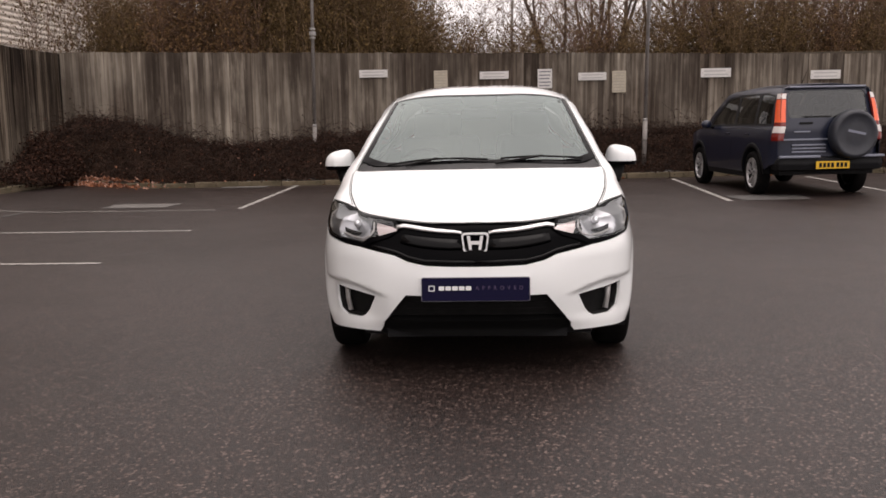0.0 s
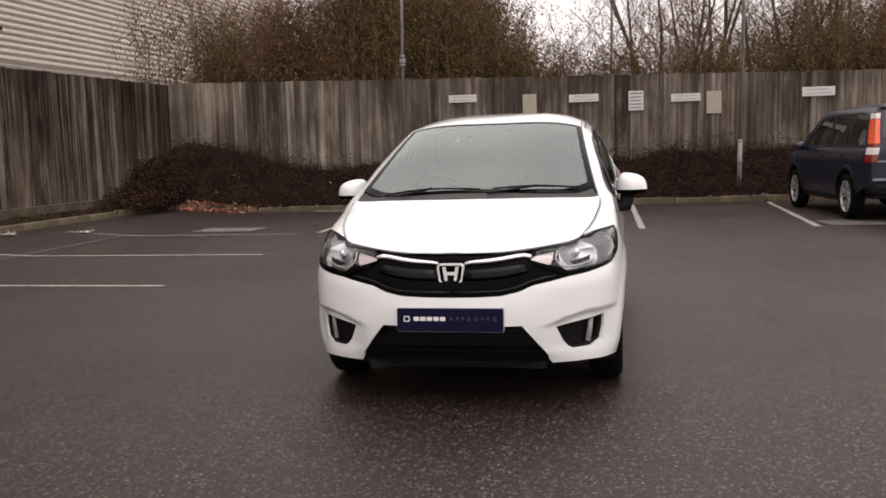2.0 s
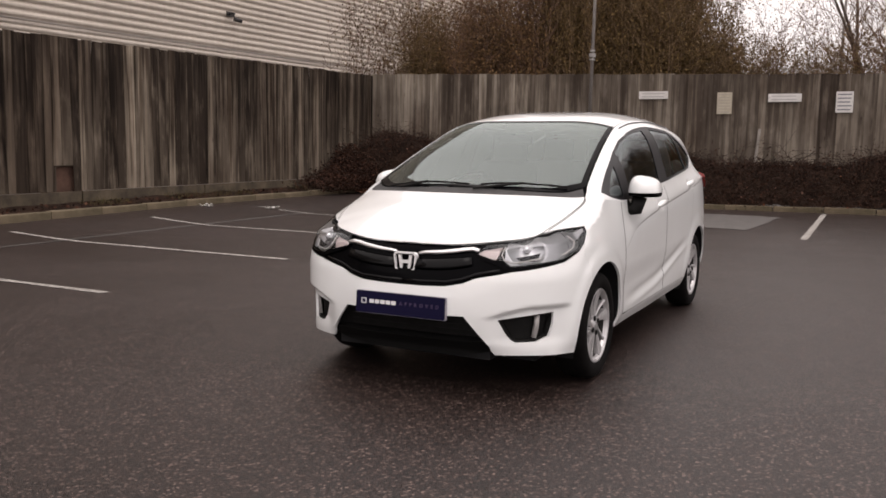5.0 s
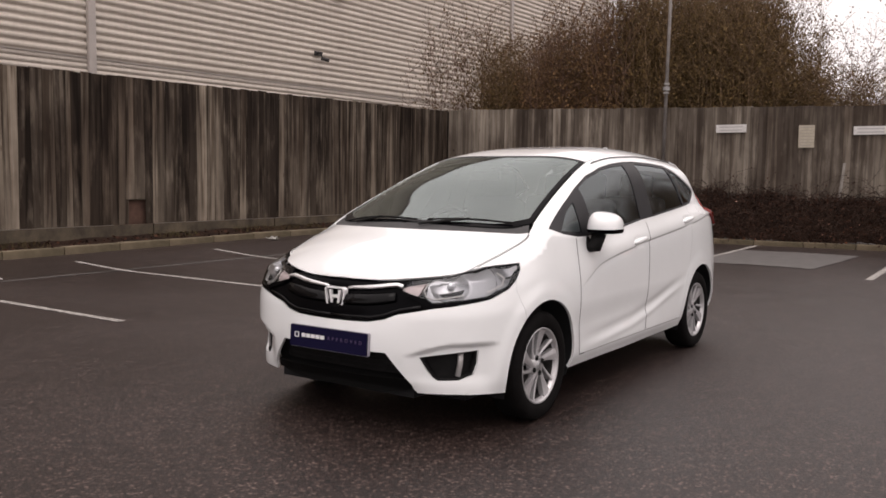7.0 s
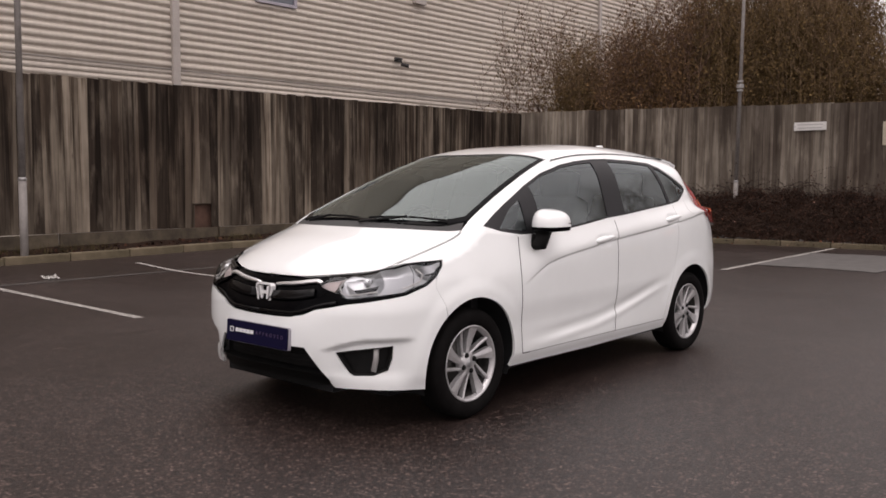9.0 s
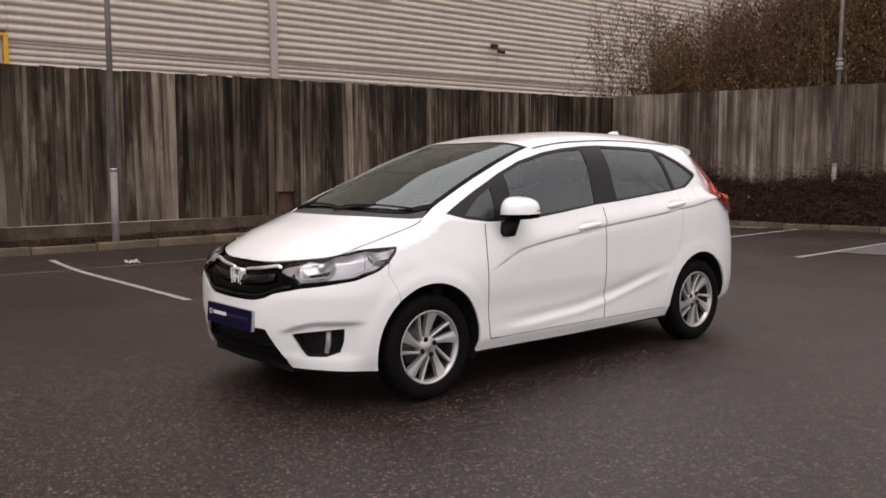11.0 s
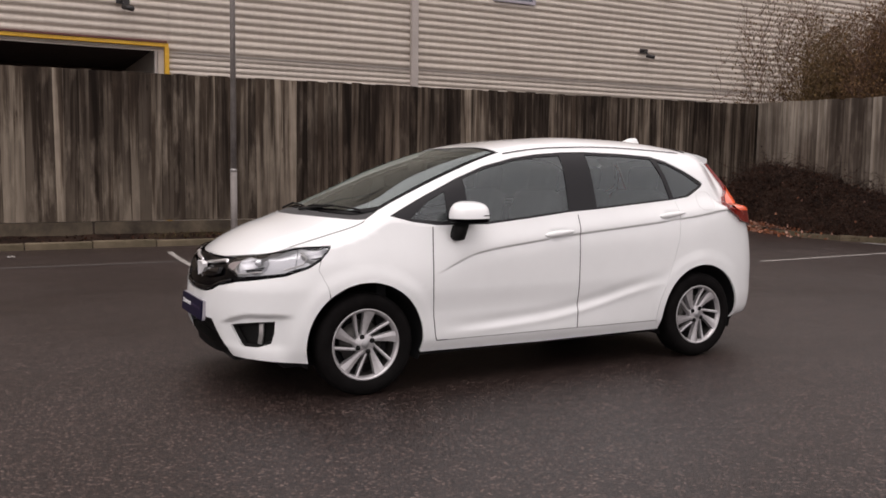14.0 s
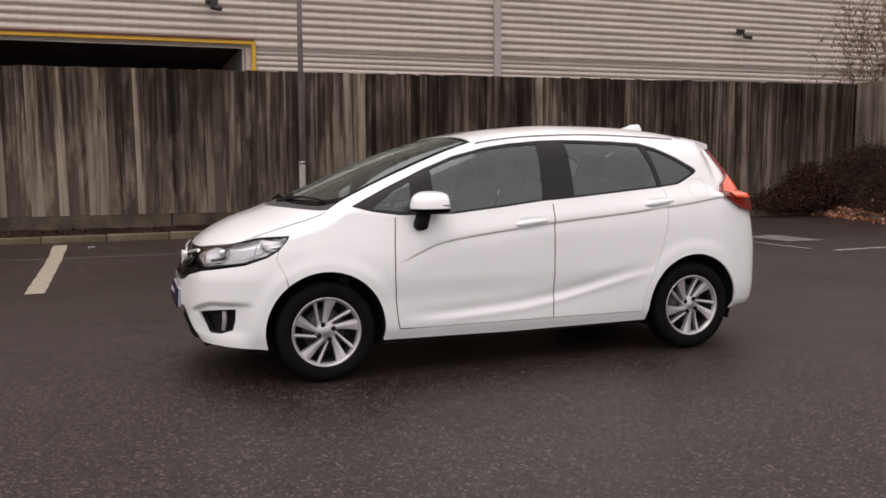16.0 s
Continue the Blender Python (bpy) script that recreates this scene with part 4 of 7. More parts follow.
# the edge between the sides and the top: bonnet edge, windscreen edge, roof gutter, spoiler
RAIL = [(sx(0), 0, -0.68, 0.775), (sx(0.2), 0.2, -0.668, 0.778), (sx(0.36), 0.35, -0.63, 0.789), (sx(0.5), 0.47, -0.575, 0.801), (sx(0.62), 0.56, -0.515, 0.812), (sy(-0.52), 0.61, -0.46, 0.824),
        (sy(-0.4), 0.65, -0.37, 0.86), (sy(-0.2), 0.69, -0.2, 0.915), (sy(0), 0.708, 0.0, 0.978), (sy(0.1), 0.687, 0.1, 1.040), (sy(0.3), 0.656, 0.3, 1.134), (sy(0.6), 0.616, 0.6, 1.260),
        (sy(0.9), 0.584, 0.9, 1.372), (sy(1.05), 0.573, 1.05, 1.414), (sy(1.4), 0.564, 1.4, 1.454), (sy(1.8), 0.558, 1.8, 1.466), (sy(2.3), 0.547, 2.3, 1.450), (sy(2.6), 0.53, 2.6, 1.430)]
RAIL_END = [(sy(2.8), 0.515, 2.74, 1.412), (sr(0.76), 0.50, 2.79, 1.398), (sr(0.5), 0.36, 2.825, 1.398), (END, 0, 2.85, 1.402)]
RAIL_ALL = RAIL + RAIL_END
rail_x, rail_y, rail_z = (curve(*[(r[0], r[i]) for r in RAIL_ALL]) for i in (1, 2, 3))
half_y, edge_y = curve(*[(r[2], r[1]) for r in RAIL_ALL[:-3]]), curve(*[(r[2], r[3]) for r in RAIL_ALL[:-3]])
roof_z = curve((-0.68, 0.775), (-0.665, 0.796), (-0.63, 0.827), (-0.56, 0.873), (-0.42, 0.942), (-0.25, 1.0), (-0.12, 1.049), (0.16, 1.160), (0.49, 1.302), (0.87, 1.424), (1.05, 1.468),
               (1.3, 1.505), (1.7, 1.530), (2.1, 1.524), (2.4, 1.501), (2.65, 1.463), (2.85, 1.404))

# how far the side lies inside the plan, at six heights
KNOT = {
    "foot_z": curve((0, 0.25), (sx(0.45), 0.235), (sx(0.62), 0.215), (sy(-0.3), 0.21), (sy(2.2), 0.21), (sy(2.8), 0.25), (END, 0.28)),
    "foot": curve((0, 0.06), (sx(0.5), 0.05), (sy(-0.3), 0.03), (sy(0.5), 0.055), (sy(2.2), 0.055), (END, 0.06)),
    "low": curve((0, 0.028), (sx(0.5), 0.018), (sy(-0.3), 0.010), (sy(0.5), 0.022), (sy(2.2), 0.022), (END, 0.02)),
    "mid": curve((0, 0.004), (sx(0.5), 0.004), (sy(-0.3), 0.004), (sy(0.5), 0.018), (sy(1.2), 0.022), (sy(1.9), 0.014), (sy(2.3), 0.003), (END, 0.0)),
    "wide": curve((0, 0.018), (sx(0.36), 0.016), (sx(0.62), 0.006), (sy(-0.3), 0.002), (sy(0.6), 0.004), (sy(1.2), 0.008), (sy(2.1), 0.002), (END, 0.0)),
    "crease_z": curve((0, 0.69), (sx(0.36), 0.70), (sx(0.62), 0.72), (sy(-0.4), 0.735), (sy(-0.2), 0.75), (sy(0.2), 0.70), (sy(0.42), 0.688), (sy(0.55), 0.737), (sy(0.70), 0.797), (sy(0.90), 0.832), (sy(1.16), 0.863), (sy(1.46), 0.898), (sy(1.82), 0.930), (sy(2.11), 0.957), (sy(2.5), 1.0), (sy(2.8), 1.035), (END, 0.95)),
    "crease": curve((0, 0.062), (sx(0.36), 0.052), (sx(0.62), 0.03), (sy(-0.4), 0.02), (sy(-0.2), 0.014), (sy(0.3), 0.008), (sy(1.2), 0.004), (sy(2.4), 0.012), (sy(2.8), 0.026), (sr(0.7), 0.062), (END, 0.085)),
    "belt_z": curve((0, 0.735), (sx(0.36), 0.748), (sx(0.62), 0.775), (sy(-0.4), 0.80), (sy(-0.2), 0.845), (sy(0.0), 0.90), (sy(0.18), 0.985), (sy(0.46), 0.955), (sy(0.8), 0.955), (sy(1.4), 1.018),
                    (sy(2.26), 1.09), (sy(2.42), 1.11), (sy(2.6), 1.13), (sy(2.85), 1.06), (END, 1.02)),
    "belt": curve((0, 0.088), (sx(0.36), 0.078), (sx(0.62), 0.055), (sy(-0.4), 0.042), (sy(-0.2), 0.038), (sy(0), 0.05), (sy(0.18), 0.07), (sy(0.46), 0.048), (sy(0.8), 0.04), (sy(1.4), 0.042), (sy(2.26), 0.062), (sy(2.6), 0.08), (sy(2.85), 0.108), (sr(0.6), 0.14), (END, 0.155)),
}


def side(s, z):
    """The point of the body's side at the way s round the plan (negative: the other side) and the height z."""
    sign, s = (-1, -s) if s < 0 else (1, s)
    s = min(s, END)
    K = KNOT
    px, py = plan_x(s), plan_y(s)
    e = 0.004
    tx, ty = plan_x(min(s + e, END)) - plan_x(max(s - e, 0)), plan_y(min(s + e, END)) - plan_y(max(s - e, 0))
    l = math.hypot(tx, ty) or 1
    nx, ny = ty / l, -tx / l
    bz = K["belt_z"](s)
    if z <= bz:
        cz, cr = K["crease_z"](s), K["crease"](s)
        pts = [(K["foot_z"](s), K["foot"](s)), (0.30, K["low"](s)), (0.45, K["mid"](s)), (0.60, K["wide"](s))]
        if cz - 0.62 > 0.03:
            pts.append((cz, cr))
        if bz - cz > 0.02:
            pts.append((bz, K["belt"](s)))
        d = curve(*pts)(z)
        w = smooth01((py - 0.42) / 0.22) * smooth01((2.88 - py) / 0.12)
        if w > 0:
            # the upper crease: a lip that turns under, then runs out again; the lower one: a soft fold above the sill
            h = cz - z
            if h > 0:
                d += w * 0.010 * smooth01(h / 0.013) * math.exp(-max(0.0, h - 0.013) / 0.045)
            lz = 0.335 + 0.035 * smooth01((py - 0.6) / 0.8) + 0.19 * smooth01((py - 1.15) / 1.2)
            d += smooth01((py - 0.38) / 0.5) * smooth01((2.3 - py) / 0.5) * (0.008 * math.exp(-((z - lz - 0.035) / 0.035) ** 2) - 0.005 * math.exp(-((z - lz + 0.012) / 0.024) ** 2))
        # finger bowls behind the door handles
        for hy, hz in ((1.31, 0.890), (2.245, 0.994)):
            if abs(py - hy) < 0.2:
                d += 0.013 * math.exp(-((py - hy) / 0.075) ** 4 - ((z - hz) / 0.034) ** 4)
        # a shelf across the bumper above the fog lamps, undercut below
        wf = smooth01((s - sx(0.42)) / 0.14) * smooth01((-0.40 - py) / 0.12) if py < 0 else 0
        if wf > 0:
            zl = 0.435 + 0.06 * smooth01((s - sx(0.40)) / 0.30)
            d += wf * 0.028 * smooth01((zl - z) / 0.032) * smooth01((z - 0.20) / 0.14)
        # flared wheel arches
        for ay in (0.0, 2.53):
            r = math.hypot(py - ay, z - 0.30)
            d -= (0.009 if ay < 1 else 0.006) * smooth01((0.470 - r) / 0.085) * smooth01((z - 0.2) / 0.2)
        return Vector((sign * (px - nx * d), py - ny * d, z))
    d = K["belt"](s)
    bx, by = px - nx * d, py - ny * d
    t = (z - bz) / max(0.01, rail_z(s) - bz)
    t = min(1.0, t)
    up = smooth01((py - 0.0) / 0.6)
    g = (0.55 * t + 0.45 * t ** 6) * up + (0.45 * t + 0.55 * t ** 2.2) * (1 - up)
    back = smooth01((py - 2.6) / 0.3)
    g = g * (1 - back) + t ** 1.12 * back
    return Vector((sign * (bx + (rail_x(s) - bx) * g), by + (rail_y(s) - by) * g, min(z, rail_z(s))))


def top(w, y):
    """The point of bonnet, windscreen or roof at the share w of the half-width and the length y."""
    a, b, c = half_y(y), edge_y(y), roof_z(y)
    return Vector((w * a, y, b + (c - b) * (1 - abs(w) ** (2.3 + 1.7 * smooth01((y - 0.1) / 0.8)))))


def clip(poly, axis, at, keep_more):
    out = []
    for p, q in zip(poly, poly[1:] + poly[:1]):
        a, b = (p[axis] - at, q[axis] - at) if keep_more else (at - p[axis], at - q[axis])
        if a >= 0:
            out.append(p)
        if (a > 0 > b) or (a < 0 < b):
            t = a / (a - b)
            out.append((p[0] + (q[0] - p[0]) * t, p[1] + (q[1] - p[1]) * t))
    return out


def panel(name, shape, poly, mat, parent, label="", step=(0.05, 0.03), lift=0.0, edge=0.014, holes=(), shadow=True):
    """A sheet on the body: the polygon poly in the surface's own two measures, cut into cells, with turned-in edges."""
    poly = [tuple(p) for p in poly]
    area = sum(p[0] * q[1] - q[0] * p[1] for p, q in zip(poly, poly[1:] + poly[:1]))
    if area < 0:
        poly.reverse()
    loops = [poly] + [[tuple(p) for p in h] for h in holes]
    flat = [p for l in loops for p in l]
    tris = [[flat[i] for i in t] for t in tessellate_polygon([[Vector((p[0], p[1], 0)) for p in l] for l in loops])]
    lo = [min(p[k] for p in poly) for k in (0, 1)]
    hi = [max(p[k] for p in poly) for k in (0, 1)]
    n = [max(1, math.ceil((hi[k] - lo[k]) / step[k])) for k in (0, 1)]
    verts, faces, found = [], [], {}

    def at(u, v):
        p = shape(u, v)
        e = 0.003
        q, r = shape(u + e, v) - shape(u - e, v), shape(u, v + e) - shape(u, v - e)
        nn = q.cross(r)
        nn = nn.normalized() if nn.length > 1e-12 else Vector((0, 0, 1))
        return p, nn

    size = [(hi[k] - lo[k]) / n[k] for k in (0, 1)]
    for tri in tris:
        if (tri[1][0] - tri[0][0]) * (tri[2][1] - tri[0][1]) - (tri[1][1] - tri[0][1]) * (tri[2][0] - tri[0][0]) < 0:
            tri.reverse()
        r0 = [max(0, int((min(p[k] for p in tri) - lo[k]) / size[k] - 1e-6)) for k in (0, 1)]
        r1 = [min(n[k] - 1, int((max(p[k] for p in tri) - lo[k]) / size[k] + 1e-6)) for k in (0, 1)]
        for i in range(r0[0], r1[0] + 1):
            a = clip(clip(tri, 0, lo[0] + size[0] * i, True), 0, lo[0] + size[0] * (i + 1), False)
            if len(a) < 3:
                continue
            for j in range(r0[1], r1[1] + 1):
                b = clip(clip(a, 1, lo[1] + size[1] * j, True), 1, lo[1] + size[1] * (j + 1), False)
                ids = []
                for p in b:
                    k = (round(p[0], 5), round(p[1], 5))
                    if k not in found:
                        found[k] = len(verts)
                        verts.append(at(*p))
                    if found[k] not in ids:
                        ids.append(found[k])
                if len(ids) > 2:
                    faces.append(ids)
    if not verts:
        return None
    # outward is away from the car's middle line, or up
    c = sum((p for p, _ in verts), Vector()) / len(verts)
    m = sum((q for _, q in verts), Vector())
    out = Vector((c.x, (c.y - 1.2) * 0.4, (c.z - 0.55) * 0.8))
    flip = -1 if m.dot(out) < 0 else 1
    pos = [p + q * flip * lift for p, q in verts]
    nor = [q * flip for _, q in verts]
    if flip < 0:
        faces = [f[::-1] for f in faces]
    if edge:
        used = {}
        for f in faces:
            for a, b in zip(f, f[1:] + f[:1]):
                used[(a, b)] = used.get((a, b), 0) + 1
        border = [e for e in used if (e[1], e[0]) not in used]
        for a, b in border:
            k = len(pos)
            side_n = (pos[b] - pos[a]).cross(nor[a])
            side_n = side_n.normalized() if side_n.length > 1e-9 else nor[a]
            pos += [pos[a], pos[b], pos[b] - nor[b] * edge, pos[a] - nor[a] * edge]
            nor += [side_n] * 4
            faces.append([k + 1, k, k + 3, k + 2])
    me = bpy.data.meshes.new(name)
    me.from_pydata([tuple(p) for p in pos], [], faces)
    for p in me.polygons:
        p.use_smooth = True
    me.materials.append(mat)
    me.normals_split_custom_set_from_vertices([tuple(q) for q in nor])
    ob = new(name, me)
    ob.parent = parent
    ob.visible_shadow = shadow
    return tagged(ob, label) if label else ob


def creased(name, poly, mat, parent, label, step):
    """A panel whose rows of cells run along the shoulder crease."""
    cz = KNOT["crease_z"]
    fine = []
    for p, q in zip(poly, poly[1:] + poly[:1]):
        n = max(1, math.ceil(abs(q[0] - p[0]) / 0.03))
        fine += [(p[0] + (q[0] - p[0]) * i / n, p[1] + (q[1] - p[1]) * i / n) for i in range(n)]
    return panel(name, lambda s, q: side(s, q - 0.8 + cz(abs(s))), [(a, b + 0.8 - cz(abs(a))) for a, b in fine], mat, parent, label, step)


def yz(*pts):
    return [(sy(y), z) for y, z in pts]


def xz(*pts):
    return [((1 if x >= 0 else -1) * sx(abs(x)), z) for x, z in pts]


def mirrored(pts):
    return [(-a, b) for a, b in pts]


def arch(y, r, a0, a1, n=18, zc=0.30):
    return [(sy(y + r * math.cos(radians(a0 + (a1 - a0) * i / n))), zc + r * math.sin(radians(a0 + (a1 - a0) * i / n))) for i in range(n + 1)]


def along_rail(y0, y1, n, drop=0.0):
    return [(sy(y), rail_z(sy(y)) - drop) for y in (y0 + (y1 - y0) * i / n for i in range(n + 1))]


CAR = thing("hatchback", "clean white five-door hatchback with silver alloy wheels parked on tarmac", "car")
AF, AR = 0.355, 0.352  # wheel arch radii

HEADLAMP = [(sx(0.385), 0.755), (sx(0.42), rail_z(sx(0.42)) - 0.004), (sx(0.50), rail_z(sx(0.50)) - 0.004), (sx(0.56), rail_z(sx(0.56)) - 0.004), (sx(0.62), rail_z(sx(0.62)) - 0.004), (sy(-0.47), rail_z(sy(-0.47)) - 0.004), (sy(-0.40), 0.849), (sy(-0.33), 0.856), (sy(-0.21), 0.862), (sy(-0.225), 0.83), (sy(-0.27), 0.785), (sy(-0.34), 0.745),
            (sy(-0.46), 0.708), (sx(0.61), 0.672), (sx(0.56), 0.668), (sx(0.51), 0.69), (sx(0.44), 0.712)]
# the clear part of the lamp inside its black rim
CLEAR = [(sx(0.398), 0.742), (sx(0.43), rail_z(sx(0.43)) - 0.011), (sx(0.50), rail_z(sx(0.50)) - 0.010), (sx(0.56), rail_z(sx(0.56)) - 0.009), (sx(0.62), rail_z(sx(0.62)) - 0.009), (sy(-0.47), rail_z(sy(-0.47)) - 0.009), (sy(-0.40), 0.845), (sy(-0.33), 0.852), (sy(-0.216), 0.858),
         (sy(-0.227), 0.832), (sy(-0.272), 0.787), (sy(-0.344), 0.749), (sy(-0.465), 0.715), (sx(0.64), 0.691), (sx(0.57), 0.684), (sx(0.535), 0.708), (sx(0.49), 0.717)]
GRILLE = xz((0.0, 0.773), (0.2, 0.777), (0.36, 0.787), (0.42, 0.776), (0.385, 0.753), (0.44, 0.711), (0.515, 0.688), (0.565, 0.666), (0.50, 0.648), (0.40, 0.628), (0.33, 0.60), (0.24, 0.583), (0.12, 0.578), (0, 0.577))
GRILLE_FULL = GRILLE + mirrored(GRILLE)[::-1][1:-1]
INTAKE = xz((0, 0.43), (0.345, 0.432), (0.412, 0.352), (0.48, 0.272), (0.3, 0.262), (0, 0.256))
INTAKE_FULL = INTAKE + mirrored(INTAKE)[::-1][1:-1]
FOG = [(sx(0.512), 0.417), (sx(0.60), 0.433), (sx(0.69), 0.446), (sy(-0.522), 0.453), (sy(-0.526), 0.385), (sy(-0.545), 0.328), (sx(0.695), 0.306), (sx(0.60), 0.303), (sx(0.575), 0.316), (sx(0.55), 0.345)]

def ribbon(bm, pts, w, t, shape=side, lift=0.004):
    """A bar of width w and thickness t that follows points on a surface."""
    rows = []
    for i, (a, b) in enumerate(pts):
        p = shape(a, b)
        q, r = shape(a + 0.003, b) - shape(a - 0.003, b), shape(a, b + 0.003) - shape(a, b - 0.003)
        nn = q.cross(r).normalized()
        c = Vector((p.x, (p.y - 1.2) * 0.4, 0.0 if shape is side else 1.0))
        if nn.dot(c) < 0:
            nn = -nn
        a2, b2 = pts[min(i + 1, len(pts) - 1)]
        a1, b1 = pts[max(i - 1, 0)]
        d = (shape(a2, b2) - shape(a1, b1)).normalized()
        u = nn.cross(d).normalized()
        ww = w(i / (len(pts) - 1)) if callable(w) else w
        p = p + nn * lift
        rows.append([bm.verts.new(p + u * ww * k + nn * t * h) for k, h in ((-0.5, 0), (-0.35, 1), (0.35, 1), (0.5, 0))])
    for a, b in zip(rows, rows[1:]):
        for k in range(4):
            bm.faces.new((a[k], a[(k + 1) % 4], b[(k + 1) % 4], b[k]))
    bm.faces.new(rows[0][::-1])
    bm.faces.new(rows[-1])
    bmesh.ops.recalc_face_normals(bm, faces=bm.faces)


# front bumper: from the grille and lamps down to the lip, round to the wheel arches
edge = [(sx(x), z) for x, z in ((0.0, 0.572), (0.12, 0.573), (0.245, 0.578), (0.335, 0.596), (0.40, 0.624), (0.50, 0.644), (0.575, 0.661), (0.625, 0.668))] + [(sy(y), z) for y, z in ((-0.46, 0.703), (-0.337, 0.7425), (-0.272, 0.781), (-0.2853, 0.735))]
edge += [(sy(-0.262), 0.69), (sy(-0.235), 0.64)] + arch(0, AF, 129, 194, 10)
edge += [(sy(-0.42), 0.222), (sx(0.68), 0.236), (sx(0.60), 0.236), (sx(0.50), 0.234), (sx(0.482), 0.255), (sx(0.475), 0.278), (sx(0.412), 0.352), (sx(0.345), 0.432), (0, 0.43)]
full = edge + mirrored(edge)[::-1][1:-1]
bumper = panel("front_bumper", side, full, CAR_WHITE, CAR, "white painted front bumper", (0.03, 0.014), holes=(FOG, mirrored(FOG)))
grille = panel("grille", side, GRILLE_FULL, BLACK_GLOSS, CAR, "gloss black front grille", (0.03, 0.02), -0.012, 0.02)
panel("lower_intake", side, INTAKE_FULL, BLACK_MATT, CAR, "black mesh lower air intake", (0.04, 0.02), -0.07, 0.0)
panel("intake_lip", side, xz((0, 0.285), (0.3, 0.29), (0.47, 0.302), (0.50, 0.24), (0.3, 0.225), (0, 0.218)) + mirrored(xz((0, 0.285), (0.3, 0.29), (0.47, 0.302), (0.50, 0.24), (0.3, 0.225), (0, 0.218)))[::-1][1:-1],
      LIP_BLACK, CAR, "black lower lip of the bumper", (0.04, 0.02), -0.022, 0.05)
# mesh bars across the lower intake
for z in (0.315, 0.345, 0.375, 0.405):
    bm = bmesh.new()
    ribbon(bm, [(sx(abs(x)) * (1 if x >= 0 else -1), z) for x in [-0.36 + 0.06 * i for i in range(13)]], 0.006, 0.006, side, -0.055)
    part("intake_slat", bm, BLACK_MATT, CAR)


for sg in (1, -1):
    bm = bmesh.new()
    ribbon(bm, [(sg * sx(x), z) for x, z in ((0.405, 0.757), (0.37, 0.764), (0.33, 0.760), (0.27, 0.751), (0.20, 0.743), (0.14, 0.738), (0.10, 0.735), (0.068, 0.730))], lambda t: 0.010 + 0.015 * math.sin(math.pi * min(1.0, 0.30 + t * 0.62)), 0.012, side, -0.006)
    part("grille_bar", bm, CHROME, grille, "chrome wing-shaped grille bar", True)
    # gloss blade below the bar and the raised lower rim
    bm = bmesh.new()
    ribbon(bm, [(sg * sx(x), z) for x, z in ((0.375, 0.708), (0.33, 0.700), (0.27, 0.692), (0.20, 0.686), (0.13, 0.682), (0.06, 0.68))], lambda t: 0.030 + 0.034 * math.sin(math.pi * min(1.0, 0.2 + t * 0.5)), 0.010, side, -0.008)
    part("grille_blade", bm, GRILLE_GLOSS, grille, "gloss black grille blade", True)
    bm = bmesh.new()
    ribbon(bm, [(sg * sx(x), z) for x, z in ((0.52, 0.668), (0.46, 0.657), (0.40, 0.644), (0.33, 0.617), (0.25, 0.600), (0.1, 0.595), (0.0, 0.595))], 0.020, 0.010, side, -0.010)
    part("grille_rim", bm, GRILLE_GLOSS, grille, "gloss black lower rim", True)

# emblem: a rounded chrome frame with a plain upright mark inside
def rounded(w, h, r, n=5):
    pts = []
    for cx, cz, a in ((w - r, h - r, 0), (r - w, h - r, 90), (r - w, r - h, 180), (w - r, r - h, 270)):
        pts += [(cx + r * math.cos(radians(a + 90 * i / n)), cz + r * math.sin(radians(a + 90 * i / n))) for i in range(n + 1)]
    return pts


def slab(bm, outline, y0, y1, hole=None):
    """A plate between y0 (front) and y1 with the outline given in x and z; hole: an inner outline of as many points."""
    n = len(outline)
    f = [bm.verts.new((x, y0, z)) for x, z in outline]
    b = [bm.verts.new((x, y1, z)) for x, z in outline]
    for i in range(n):
        bm.faces.new((f[i], b[i], b[(i + 1) % n], f[(i + 1) % n]))
    if hole:
        g = [bm.verts.new((x, y0, z)) for x, z in hole]
        h = [bm.verts.new((x, y1, z)) for x, z in hole]
        for i in range(n):
            j = (i + 1) % n
            bm.faces.new((g[i], g[j], h[j], h[i]))
            bm.faces.new((f[i], f[j], g[j], g[i]))
            bm.faces.new((b[i], h[i], h[j], b[j]))
    else:
        bm.faces.new(f)
        bm.faces.new(b[::-1])
    bmesh.ops.recalc_face_normals(bm, faces=bm.faces)


bm = bmesh.new()
o = [(x * (1 + 0.10 * z / 0.05), z) for x, z in rounded(0.056, 0.048, 0.018)]
slab(bm, o, -0.764, -0.735, [(x * 0.87, z * 0.85) for x, z in o])
emblem = part("emblem", bm, EMBLEM, grille, "chrome framed maker's emblem")
emblem.matrix_basis = pose(0, -0.757, 0.684) @ Matrix.Diagonal((1.12, 1, 1.0, 1)) @ pose(0, 0.775, 0)
bm = bmesh.new()
for sg in (1, -1):
    slab(bm, [(sg * 0.014, -0.034), (sg * 0.026, -0.034), (sg * 0.036, 0.034), (sg * 0.022, 0.034)], -0.762, -0.738)
slab(bm, [(-0.018, -0.008), (0.018, -0.008), (0.022, 0.008), (-0.022, 0.008)], -0.760, -0.738)
part("mark", bm, EMBLEM, emblem)
bm = bmesh.new()
slab(bm, [(x * 0.9, z * 0.9) for x, z in o], -0.748, -0.735)
part("emblem_backing", bm, BLACK_GLOSS, emblem)

